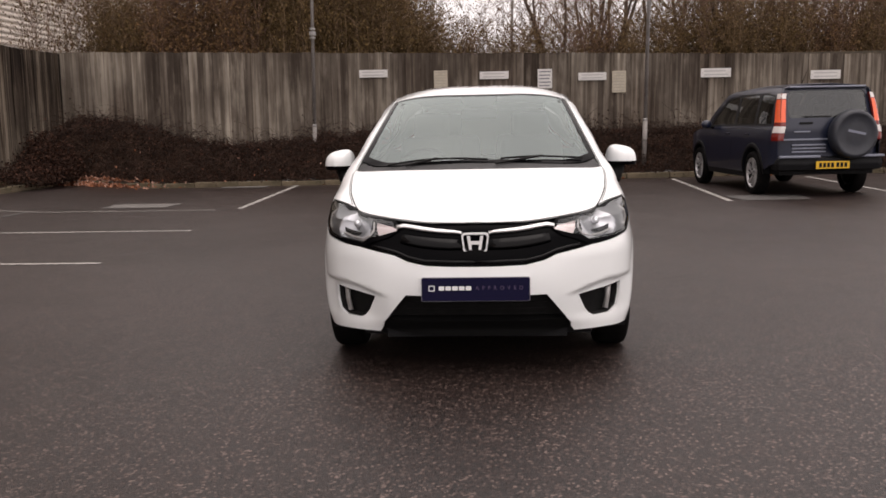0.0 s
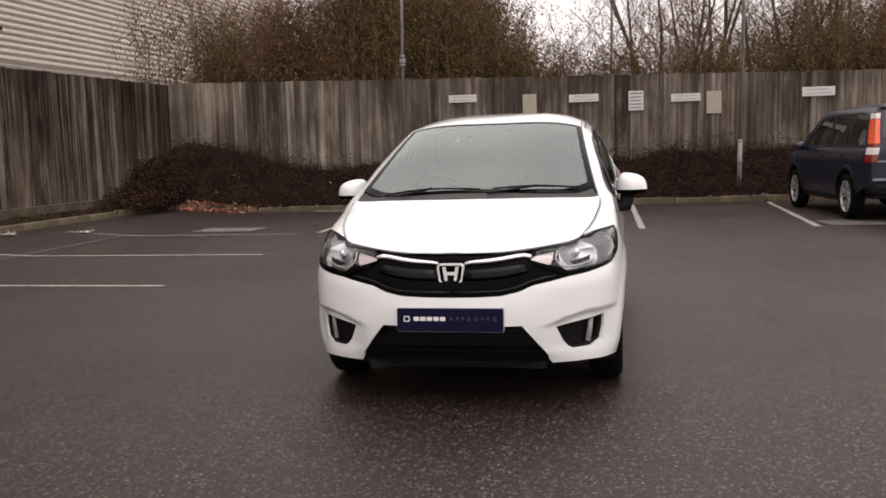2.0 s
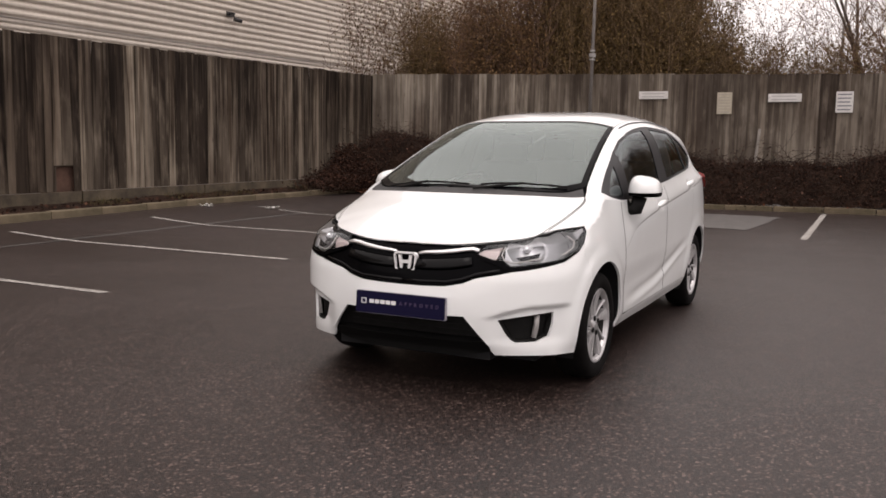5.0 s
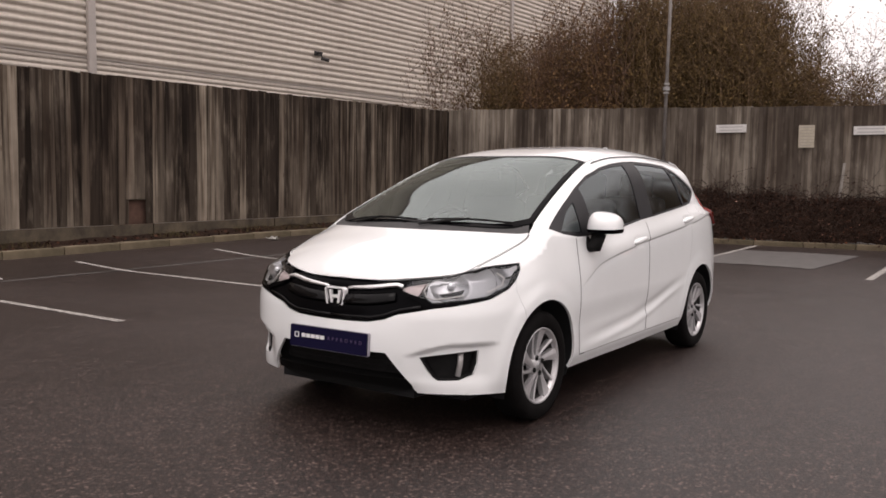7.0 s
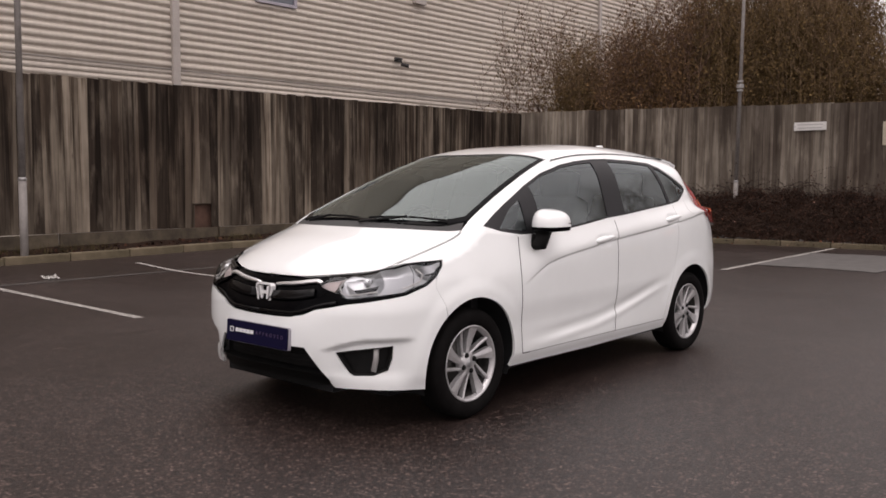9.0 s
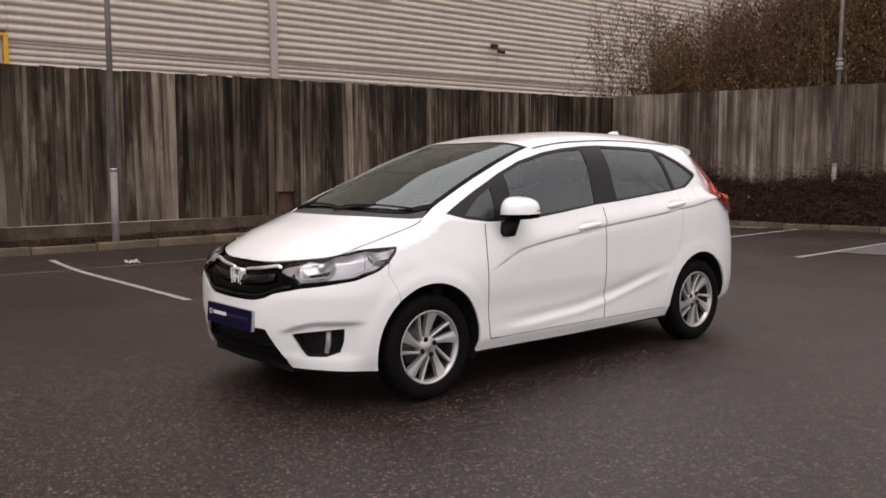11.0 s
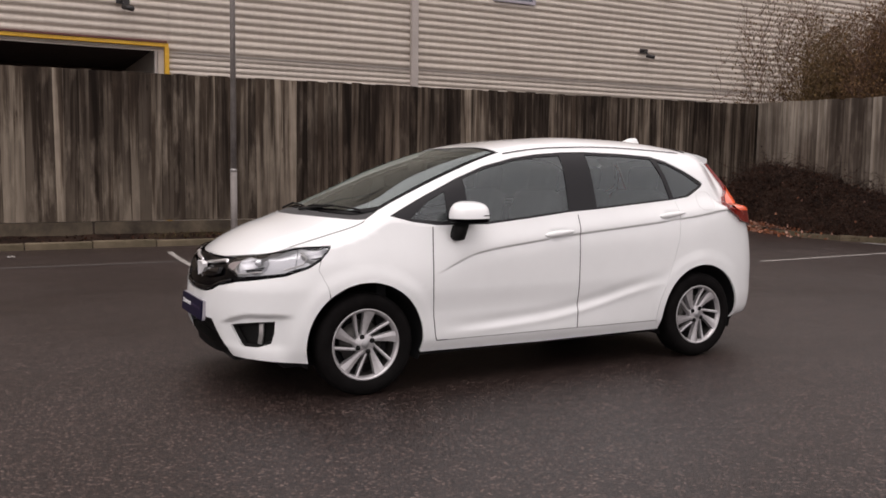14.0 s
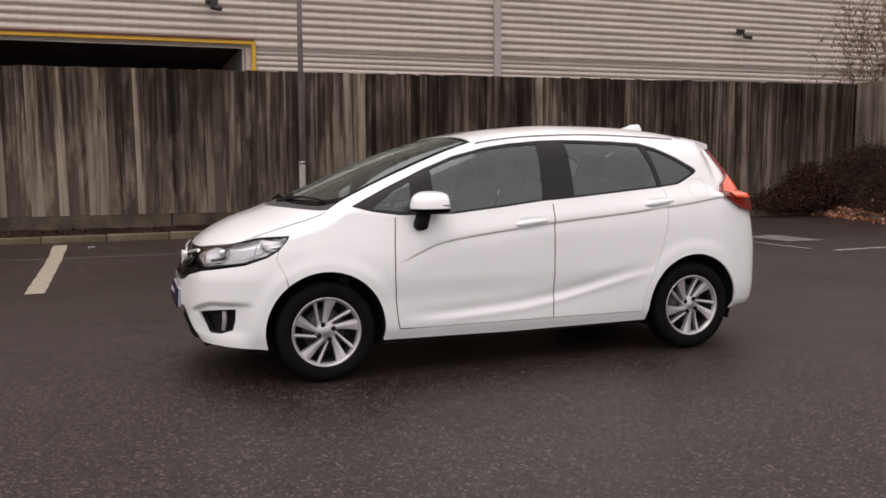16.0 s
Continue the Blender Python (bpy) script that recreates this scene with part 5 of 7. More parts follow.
# number plate holder with a dealer's plate: crest, faded letters
bm = bmesh.new()
slab(bm, rounded(0.26, 0.056, 0.006, 2), -0.005, 0.005)
plate = part("plate", bm, PLATE_BLUE, CAR, "navy blue dealer plate with white and violet lettering")
plate.matrix_basis = pose(0, -0.797, 0.466, -4, 0, 0)
bm = bmesh.new()
slab(bm, rounded(0.263, 0.059, 0.008, 2), 0.004, 0.022)
part("plate_holder", bm, PLATE_EDGE, CAR, "pale edge of the plate holder").matrix_basis = pose(0, -0.797, 0.466, -4, 0, 0)


def lettering(text, size, mat, parent, at, turn=(90, 0, 0), spacing=1.0):
    cu = bpy.data.curves.new("lettering", "FONT")
    cu.body, cu.size, cu.extrude, cu.space_character = text, size, 0.0008, spacing
    cu.align_y = "CENTER"
    ob = new("lettering", cu)
    me = bpy.data.meshes.new_from_object(ob)
    bpy.data.objects.remove(ob)
    me.materials.append(mat)
    ob = new("lettering", me)
    ob.parent = parent
    ob.matrix_basis = pose(*at, *turn)
    return ob


bm = bmesh.new()
for k in range(5):
    slab(bm, [(x - 0.164 + k * 0.0325, z * 0.9 + 0.006) for x, z in rounded(0.0135, 0.011, 0.003, 1)], -0.0075, -0.004)
part("lettering", bm, PLATE_WHITE, plate, "white bold lettering")
bm = bmesh.new()
slab(bm, [(x - 0.212, z + 0.006) for x, z in rounded(0.015, 0.014, 0.004, 2)], -0.0075, -0.004, [(x * 0.7 - 0.212, z * 0.7 + 0.006) for x, z in rounded(0.015, 0.014, 0.004, 2)])
part("crest", bm, PLATE_WHITE, plate, "small white crest")
lettering("APPROVED", 0.026, PLATE_VIOLET, plate, (0.000, -0.0062, 0.006), (90, 0, 0), 2.1)

# headlamps
for sg in (1, -1):
    P = HEADLAMP if sg > 0 else mirrored(HEADLAMP)
    lamp = panel("headlight", side, P, LAMP_GREY, CAR, "clear headlight with silver reflector", (0.03, 0.02), -0.075, 0.0)
    panel("lens", side, P, LAMP_GLASS, lamp, "clear lens", (0.03, 0.02), -0.001, 0.0, shadow=False)
    inner = [(sg * a, b) for a, b in CLEAR]
    panel("bezel", side, P, BLACK_GLOSS, lamp, "black lamp rim", (0.03, 0.02), 0.0006, 0.05, holes=(inner,))
    q = lambda *pp: [(sg * a, b) for a, b in pp]

    def bowl(s, z, cs, cz, rs, rz, deep):
        """A dished reflector let into the lamp."""
        p = side(s, z)
        m = side(s + (0.004 if s > 0 else -0.004), z) - p
        n = Vector((m.y, -m.x, 0)).normalized() * (1 if sg > 0 else -1)
        return p - n * (0.012 + deep * max(0.0, 1 - ((abs(s) - cs) / rs) ** 2 - ((z - cz) / rz) ** 2))

    panel("indicator", side, q((sx(0.385), 0.742), (sx(0.43), 0.768), (sx(0.52), 0.787), (sx(0.51), 0.745), (sx(0.495), 0.722)), AMBER_GREY, lamp, "pale indicator housing", (0.03, 0.02), -0.014, 0.012)
    main = q((sx(0.545), 0.788), (sx(0.62), 0.806), (sy(-0.46), 0.830), (sy(-0.392), 0.840), (sy(-0.415), 0.738), (sy(-0.467), 0.719), (sx(0.64), 0.696), (sx(0.57), 0.690), (sx(0.54), 0.710))
    panel("reflector", lambda s, z: bowl(s, z, sx(0.655), 0.765, 0.12, 0.075, 0.055), main, LIGHT_REFLECTOR, lamp, "silver reflector bowl", (0.012, 0.01), 0.0, 0.0)
    outer = q((sy(-0.388), 0.841), (sy(-0.222), 0.856), (sy(-0.231), 0.832), (sy(-0.276), 0.790), (sy(-0.348), 0.753), (sy(-0.411), 0.739))
    panel("side_reflector", lambda s, z: bowl(s, z, sy(-0.30), 0.815, 0.085, 0.05, 0.03), outer, LIGHT_REFLECTOR, lamp, "", (0.012, 0.01), 0.0, 0.0)
    bm = bmesh.new()
    ribbon(bm, q((sx(0.535), 0.785), (sx(0.525), 0.745), (sx(0.54), 0.718), (sx(0.575), 0.706), (sx(0.64), 0.715), (sy(-0.45), 0.742), (sy(-0.37), 0.768), (sy(-0.345), 0.80), (sy(-0.37), 0.83)), 0.009, 0.008, side, -0.013)
    part("light_strip", bm, STRIP_WHITE, lamp, "pale outline strip", True)
    c = side(sg * sx(0.655), 0.762)
    bm = bmesh.new()
    lathe_y = [(0.0, 0.0), (0.012, 0.002), (0.018, 0.012), (0.02, 0.03)]
    rings = [[bm.verts.new((max(r, 0.0005) * math.cos(k * math.tau / 14), y, max(r, 0.0005) * math.sin(k * math.tau / 14))) for k in range(14)] for r, y in lathe_y]
    for ra, rb_ in zip(rings, rings[1:]):
        for k in range(14):
            bm.faces.new((ra[k], ra[(k + 1) % 14], rb_[(k + 1) % 14], rb_[k]))
    ob = part("bulb_cap", bm, CHROME, lamp, "", True)
    ob.matrix_basis = pose(c.x - sg * 0.03, c.y + 0.03, 0.766)
    # fog lamp recess
    F = [(sg * a, b) for a, b in FOG]
    fog = panel("fog_recess", side, F, BLACK_MATT, CAR, "black fog light recess", (0.03, 0.02), -0.045, 0.0)
    bm = bmesh.new()
    ribbon(bm, F + F[:1], 0.03, 0.02, side, -0.035)
    part("recess_edge", bm, BLACK_MATT, fog)
    bm = bmesh.new()
    ribbon(bm, q((sx(0.705), 0.438), (sx(0.703), 0.38), (sx(0.692), 0.322)), 0.030, 0.014, side, -0.030)
    part("running_light", bm, RUNNING_GREY, fog, "upright silver running light", True)
# bonnet
front = [(w, -0.677) for w in (-0.991, 0.991)]
cowl = [(w, -0.216 + 0.262 * abs(w) ** 2.4) for w in [0.991 - 1.982 * i / 24 for i in range(25)]]
panel("bonnet", top, front + cowl, CAR_WHITE, CAR, "smooth white bonnet", (0.07, 0.006))
base = [(w, -0.209 + 0.262 * abs(w) ** 2.4) for w in [0.99 - 1.98 * i / 24 for i in range(25)]]
foot = [(w, -0.125 + 0.25 * abs(w) ** 3) for w in [-0.97 + 1.94 * i / 24 for i in range(25)]]
panel("cowl", top, base + foot, mottled("grey_cowl_plastic", (0.03, 0.03, 0.031), (0.045, 0.045, 0.046), 15, 0.65, 200, 0.1, 0.001), CAR, "black plastic cowl below the windscreen", (0.07, 0.03), -0.006)
wl_, wu_ = [(w, -0.118 + 0.25 * abs(w) ** 3) for w in [-0.985 + 1.97 * i / 24 for i in range(25)]], [(w, 0.945 + 0.055 * w * w) for w in [0.985 - 1.97 * i / 24 for i in range(25)]]
screen = panel("windscreen", top, wl_ + wu_, SCREEN_GLASS, CAR, "large raked windscreen reflecting grey sky", (0.08, 0.05), -0.004, 0.0, shadow=False)
band = 0.045
ring = [(w * (1 - band), -0.09 + 0.25 * abs(w) ** 3) for w in [-0.985 + 1.97 * i / 24 for i in range(25)]] + [(w * (1 - band), 0.922 + 0.055 * w * w) for w in [0.985 - 1.97 * i / 24 for i in range(25)]]
panel("screen_border", top, wl_ + wu_, BLACK_GLOSS, screen, "black ceramic border", (0.08, 0.05), -0.0015, 0.0, holes=(ring,))
rf = [(w, 0.951 + 0.055 * w * w) for w in [-0.99 + 1.98 * i / 24 for i in range(25)]]
panel("roof", top, rf + [(0.99, 2.7), (-0.99, 2.7)], CAR_WHITE, CAR, "white roof", (0.08, 0.06))
# side frames: pillars and roof edges round the side windows
DLO = [(0.17, 1.022), (0.30, 0.987), (0.46, 0.965), (0.80, 0.965), (1.10, 0.995), (1.40, 1.03), (1.62, 1.045), (2.00, 1.078), (2.26, 1.10), (2.42, 1.12), (2.47, 1.14), (2.585, 1.195), (2.60, 1.21), (2.585, 1.228), (2.45, 1.30), (2.31, 1.365), (2.19, 1.398),
       (1.95, 1.412), (1.63, 1.42), (1.46, 1.415), (1.25, 1.398), (1.07, 1.372), (0.85, 1.318), (0.65, 1.243), (0.42, 1.142)]
QUARTER_L = [(0.30, 1.008), (0.50, 0.985), (0.535, 0.99), (0.545, 1.165), (0.43, 1.108)]
FRONT_G = [(0.68, 0.98), (0.80, 0.98), (1.10, 1.01), (1.41, 1.044), (1.425, 1.395), (1.25, 1.383), (1.07, 1.358), (0.85, 1.305), (0.685, 1.243)]
REAR_G = [(1.635, 1.06), (2.00, 1.092), (2.265, 1.115), (2.24, 1.24), (2.185, 1.382), (1.95, 1.397), (1.63, 1.405)]
QUARTER_R = [(2.30, 1.118), (2.42, 1.136), (2.57, 1.205), (2.445, 1.282), (2.315, 1.345), (2.235, 1.368), (2.275, 1.24)]
for sg in (1, -1):
    q = (lambda pts: yz(*pts)) if sg > 0 else (lambda pts: mirrored(yz(*pts)))
    m = (lambda pts: pts) if sg > 0 else mirrored
    frame_poly = along_rail(0.055, 2.79, 40) + yz((2.70, 1.30), (2.72, 1.2), (2.70, 1.12), (2.5, 1.11), (2.42, 1.105), (2.26, 1.085), (2.0, 1.06), (1.62, 1.03), (1.40, 1.012), (1.10, 0.978), (0.80, 0.948), (0.46, 0.948), (0.43, 0.955), (0.30, 0.97), (0.16, 1.0))
    panel("side_frame", side, m(frame_poly), CAR_WHITE, CAR, "white pillars and roof edge", (0.05, 0.03), holes=(q(DLO),))
    trim = panel("window_frame", side, q(DLO), BLACK_FRAME, CAR, "black side window surround", (0.05, 0.03), -0.006, 0.01, holes=(q(QUARTER_L), q(FRONT_G), q(REAR_G), q(QUARTER_R)))
    for nm, poly in (("quarter_glass", QUARTER_L), ("front_window", FRONT_G), ("rear_window", REAR_G), ("rear_quarter_glass", QUARTER_R)):
        panel(nm, side, q(poly), GLASS, trim, "tinted side window", (0.08, 0.05), -0.010, 0.0, shadow=False)
    bm = bmesh.new()
    ribbon(bm, m(along_rail(1.02, 2.50, 60, 0.014)), 0.008, 0.003, side, 0.003)
    part("roof_moulding", bm, BLACK_FRAME, CAR)
    # wing
    wing = [(sy(-0.2), 0.866), (sy(-0.222), 0.835), (sy(-0.267), 0.785), (sy(-0.2835), 0.735), (sy(-0.2605), 0.69), (sy(-0.2335), 0.64)] + arch(0, AF, 128, -12, 30) + yz((0.407, 0.222), (0.4425, 0.285), (0.4180, 0.43), (0.4112, 0.60), (0.4152, 0.78), (0.4275, 0.955), (0.30, 0.97), (0.16, 1.0))
    wing += along_rail(0.055, -0.462, 18)
    wing += [(sy(-0.40), 0.852), (sy(-0.33), 0.859)]
    panel("wing", side, m(wing), CAR_WHITE, CAR, "white front wing", (0.03, 0.025))
    bm = bmesh.new()
    ribbon(bm, m(along_rail(-0.43, 0.03, 24, 0.002)), 0.0055, 0.0006, side, 0.0012)
    part("bonnet_gap", bm, SEAM_DARK, CAR, "narrow gap beside the bonnet")
    dr = [(0.43, 0.955), (0.46, 0.948), (0.80, 0.948), (1.10, 0.978), (1.40, 1.012), (1.469, 1.0177), (1.469, 0.70), (1.469, 0.287), (0.50, 0.287), (0.446, 0.288), (0.436, 0.32), (0.421, 0.44), (0.414, 0.60), (0.418, 0.78)]
    door = creased("front_door", q(dr), CAR_WHITE, CAR, "white front door with sharp crease", (0.025, 0.0065))
    rd = yz((1.472, 1.018), (1.62, 1.03), (2.0, 1.06), (2.26, 1.085), (2.302, 1.0903), (2.3155, 0.98), (2.3055, 0.85), (2.2595, 0.70)) + arch(2.53, AR + 0.0505, 152, 178, 6) + yz((2.126, 0.287), (1.472, 0.287))
    rdoor = creased("rear_door", m(rd), CAR_WHITE, CAR, "white rear door with rising crease", (0.025, 0.0065))
    # rear quarter with arch
    qt = yz((2.305, 1.0905), (2.42, 1.105), (2.5, 1.11), (2.70, 1.12), (2.72, 1.2), (2.70, 1.3)) + [(sy(2.80), 1.38), (sr(0.76), 1.385), (sr(0.70), 1.30), (sr(0.74), 1.18), (sy(2.915), 1.10), (sy(2.845), 1.03), (sy(2.85), 1.015), (sy(2.93), 0.985), (sr(0.73), 0.93), (sr(0.68), 0.88), (sr(0.60), 0.80)]
    qt += [(sr(0.70), 0.62), (sy(2.86), 0.60)] + arch(2.53, AR, 40, 178, 30) + yz((2.165, 0.225), (2.130, 0.2845)) + arch(2.53, AR + 0.048, 176, 152, 6) + yz((2.262, 0.70), (2.308, 0.85), (2.318, 0.98))
    creased("rear_quarter", m(qt), CAR_WHITE, CAR, "white rear quarter panel", (0.03, 0.008))
    panel("sill", side, q([(0.352, 0.222), (0.41, 0.224), (0.4425, 0.2835), (0.50, 0.2835), (1.47, 0.2835), (2.07, 0.2835), (2.128, 0.2835), (2.168, 0.222), (1.2, 0.212)]), CAR_WHITE, CAR, "white sill", (0.06, 0.015))
    # tail lamp
    tl = [(sy(2.775), 1.035), (sy(2.845), 1.115), (sr(0.79), 1.18), (sr(0.765), 1.23), (sr(0.735), 1.29), (sr(0.715), 1.36), (sr(0.67), 1.36), (sr(0.63), 1.28), (sr(0.56), 1.10), (sr(0.50), 0.93), (sr(0.58), 0.885), (sr(0.66), 0.892), (sr(0.72), 0.905), (sy(2.92), 0.945)]
    lamp = panel("tail_light", side, m(tl), RED_LENS, CAR, "red wrap-around tail light", (0.03, 0.02), 0.022, 0.045)
    up = [(sy(2.805), 1.046), (sy(2.855), 1.112), (sr(0.79), 1.172), (sr(0.765), 1.215), (sr(0.70), 1.215), (sr(0.62), 1.10), (sr(0.62), 1.015), (sr(0.74), 1.012), (sy(2.90), 1.022)]
    panel("brake_light", side, m(up), ORANGE_LENS, lamp, "bright orange-red lens", (0.03, 0.02), 0.0245, 0.0)
    # fuel flap on the nearside only
    if sg > 0:
        bm = bmesh.new()
        loop = [(sy(2.575 + 0.075 * math.copysign(abs(math.cos(a)) ** 0.6, math.cos(a))), 1.095 + 0.062 * math.copysign(abs(math.sin(a)) ** 0.6, math.sin(a))) for a in [math.tau * i / 28 for i in range(29)]]
        ribbon(bm, loop, 0.0035, 0.0012, side, 0.0004)
        part("fuel_flap_seam", bm, SEAM_GREY, CAR)
    # wheel housings
    for ay, r in ((0.0, AF), (2.53, AR)):
        bm = bmesh.new()
        rows = []
        for i in range(25):
            a = radians(-20 + 220 * i / 24)
            yy, zz = ay + (r + 0.004) * math.cos(a), 0.30 + (r + 0.004) * math.sin(a)
            ox = side(sy(max(-0.7, min(2.95, yy))), max(0.22, zz)).x - 0.006
            rows.append([bm.verts.new((sg * x, yy, zz)) for x in (ox, ox - 0.025, 0.45)])
        for a, b in zip(rows, rows[1:]):
            for k in range(2):
                bm.faces.new((a[k], b[k], b[k + 1], a[k + 1]))
        cap = [r_[2] for r_ in rows]
        bm.faces.new(cap)
        part("wheel_housing", bm, TRIM_DARK, CAR, "", True)
    # door handles: bowl and grip
    for hy, hz in ((1.31, 0.896), (2.245, 1.0)):
        c = side(sg * sy(hy), hz)
        bm = bmesh.new()
        bmesh.ops.create_uvsphere(bm, u_segments=20, v_segments=12, radius=1)
        for v in bm.verts:
            v.co = Vector((v.co.x * 0.020 * sg, v.co.y * 0.115, v.co.z * 0.019 * (1 - 0.25 * v.co.y) + v.co.y * 0.012))
        h = part("door_handle", bm, CAR_WHITE, door if hy < 2 else rdoor, "white grip door handle", True)
        h.matrix_basis = Matrix.Translation(c + Vector((sg * 0.012, 0, 0.004)))
    # door mirror
    mi = new("mirror")
    mi.parent = CAR
    tagged(mi, "white door mirror with black underside")
    bm = bmesh.new()
    bmesh.ops.create_uvsphere(bm, u_segments=28, v_segments=16, radius=1)
    for v in bm.verts:
        x, y, z = (math.copysign(abs(k) ** 0.66, k) for k in v.co)
        y = min(0.8, y)
        z2 = z if z > 0 else max(z, -0.62)
        v.co = Vector((sg * (0.887 + 0.092 * x * (1 - 0.12 * z)), 0.625 + 0.135 * y * (1 - 0.18 * abs(x)) * (1 - 0.10 * max(0.0, z)), 1.03 + 0.075 * z2 * (1 - (0.20 * x if z > 0 else 0.0))))
    bmesh.ops.bisect_plane(bm, geom=list(bm.verts) + list(bm.edges) + list(bm.faces), plane_co=(0, 0, 1.008), plane_no=(0, 0, 1), clear_inner=True)
    shell = part("shell", bm, CAR_WHITE, mi, "white mirror shell", True)
    bm = bmesh.new()
    bmesh.ops.create_uvsphere(bm, u_segments=28, v_segments=16, radius=1)
    for v in bm.verts:
        x, y, z = (math.copysign(abs(k) ** 0.66, k) for k in v.co)
        y = min(0.8, y)
        z2 = z if z > 0 else max(z, -0.62)
        v.co = Vector((sg * (0.887 + 0.091 * x * (1 - 0.12 * z)), 0.625 + 0.134 * y * (1 - 0.18 * abs(x)) * (1 - 0.10 * max(0.0, z)), 1.03 + 0.075 * z2 * (1 - (0.20 * x if z > 0 else 0.0))))
    bmesh.ops.bisect_plane(bm, geom=list(bm.verts) + list(bm.edges) + list(bm.faces), plane_co=(0, 0, 1.007), plane_no=(0, 0, 1), clear_outer=True)
    part("underside", bm, BLACK_GLOSS, mi, "", True)
    bm = bmesh.new()
    tube(bm, [(sg * 0.77, 0.575, 0.945), (sg * 0.80, 0.575, 0.90), (sg * 0.845, 0.575, 0.905), (sg * 0.865, 0.585, 0.985)], 0.036, 10, 0.045)
    part("foot", bm, BLACK_MATT, mi, "black mirror foot", True)
    bm = bmesh.new()
    ribbon(bm, [(0, 0), (0.5, 0), (1, 0)], 0.008, 0.004, lambda a, b: Vector((sg * (0.940 + 0.030 * a), 0.535 + 0.10 * a + b, 1.008 + 0.001 * a)), 0.0)
    part("repeater", bm, LAMP_GREY, mi)
    bm = bmesh.new()
    ribbon(bm, [(0, 0), (0.25, 0), (0.5, 0), (0.75, 0), (1, 0)], 0.006, 0.002, lambda a, b: Vector((sg * (0.976 - 0.012 * (2 * a - 1) ** 2), 0.61 + 0.11 * a, 1.026 + b)), 0.0)
    part("shell_gap", bm, BLACK_GLOSS, mi, "thin dark gap across the shell")
    # dark gaps round the doors
    for line in ([(0.4288, 0.955), (0.4165, 0.78), (0.4126, 0.60), (0.4195, 0.44), (0.434, 0.32), (0.4442, 0.2868), (0.52, 0.2852)], [(1.4705, z / 100) for z in range(29, 102, 4)]):
        bm = bmesh.new()
        fine = []
        for (y0, z0), (y1, z1) in zip(line, line[1:]):
            fine += [(sg * sy(y0 + (y1 - y0) * i / 4), z0 + (z1 - z0) * i / 4) for i in range(4)]
        ribbon(bm, fine + [(sg * sy(line[-1][0]), line[-1][1])], 0.0062, 0.0006, side, 0.0004)
        part("door_gap", bm, TRIM_DARK, door, "narrow dark gap round the door")
    bm = bmesh.new()
    ribbon(bm, [(sg * sy(0.52 + 0.05 * i), 0.2852) for i in range(33)], 0.0042, 0.0006, side, 0.0004)
    part("sill_gap", bm, SEAM_DARK, CAR, "narrow gap below the doors")

# rear: bumper, tailgate, spoiler, aerial
rb = [(sr(0.60), 0.80), (sr(0.70), 0.62), (sy(2.86), 0.60)] + arch(2.53, AR, 40, -8, 8) + [(sy(2.95), 0.275), (sr(0.5), 0.27), (END, 0.27), (END, 0.79)]


def whole(s, z):
    return side(s, z) if s <= END else side(-(2 * END - s), z)


panel("rear_bumper", whole, rb[:-2] + [(END, 0.27)] + [(2 * END - a, b) for a, b in rb[:-2]][::-1] + [(END, 0.79)], CAR_WHITE, CAR, "white rear bumper", (0.05, 0.04))
tg = [(sr(0.598), 0.80), (sr(0.49), 0.93), (sr(0.53), 1.05), (sr(0.59), 1.20), (sr(0.62), 1.30), (sr(0.66), 1.385)]
panel("tailgate", whole, tg + [(2 * END - a, b) for a, b in tg][::-1], CAR_WHITE, CAR, "white tailgate", (0.05, 0.04), -0.004)
bm = bmesh.new()
rows = []
for i in range(17):
    w = -1 + i / 8
    xx = 0.535 * w
    fall = 0.045 * abs(w) ** 2.5
    rows.append([bm.verts.new(p) for p in ((xx * 1.0, 2.60, top(w * 0.98, 2.60).z + 0.004), (xx, 2.74, 1.462 - fall), (xx * 0.99, 2.895 - 0.06 * w * w, 1.438 - fall), (xx * 0.985, 2.900 - 0.06 * w * w, 1.408 - fall), (xx * 0.98, 2.72, 1.375 - fall))])
for a, b in zip(rows, rows[1:]):
    for k in range(4):
        bm.faces.new((a[k], a[k + 1], b[k + 1], b[k]))
for r in (rows[0], rows[-1]):
    bm.faces.new(r)
bmesh.ops.recalc_face_normals(bm, faces=bm.faces)
part("spoiler", bm, CAR_WHITE, CAR, "white roof spoiler")
bm = bmesh.new()
prof = [(2.40, 1.507), (2.47, 1.525), (2.54, 1.552), (2.61, 1.556), (2.625, 1.515), (2.62, 1.478), (2.40, 1.495)]
f1 = [bm.verts.new((0.022 if z < 1.52 else 0.006, y, z)) for y, z in prof]
f2 = [bm.verts.new((-0.022 if z < 1.52 else -0.006, y, z)) for y, z in prof]
bm.faces.new(f1)
bm.faces.new(f2[::-1])
for i in range(len(prof)):
    j = (i + 1) % len(prof)
    bm.faces.new((f1[i], f2[i], f2[j], f1[j]))
bmesh.ops.recalc_face_normals(bm, faces=bm.faces)
bmesh.ops.bevel(bm, geom=list(bm.edges), offset=0.004, segments=2, affect="EDGES")
part("aerial", bm, CAR_WHITE, CAR, "white shark-fin aerial", True)

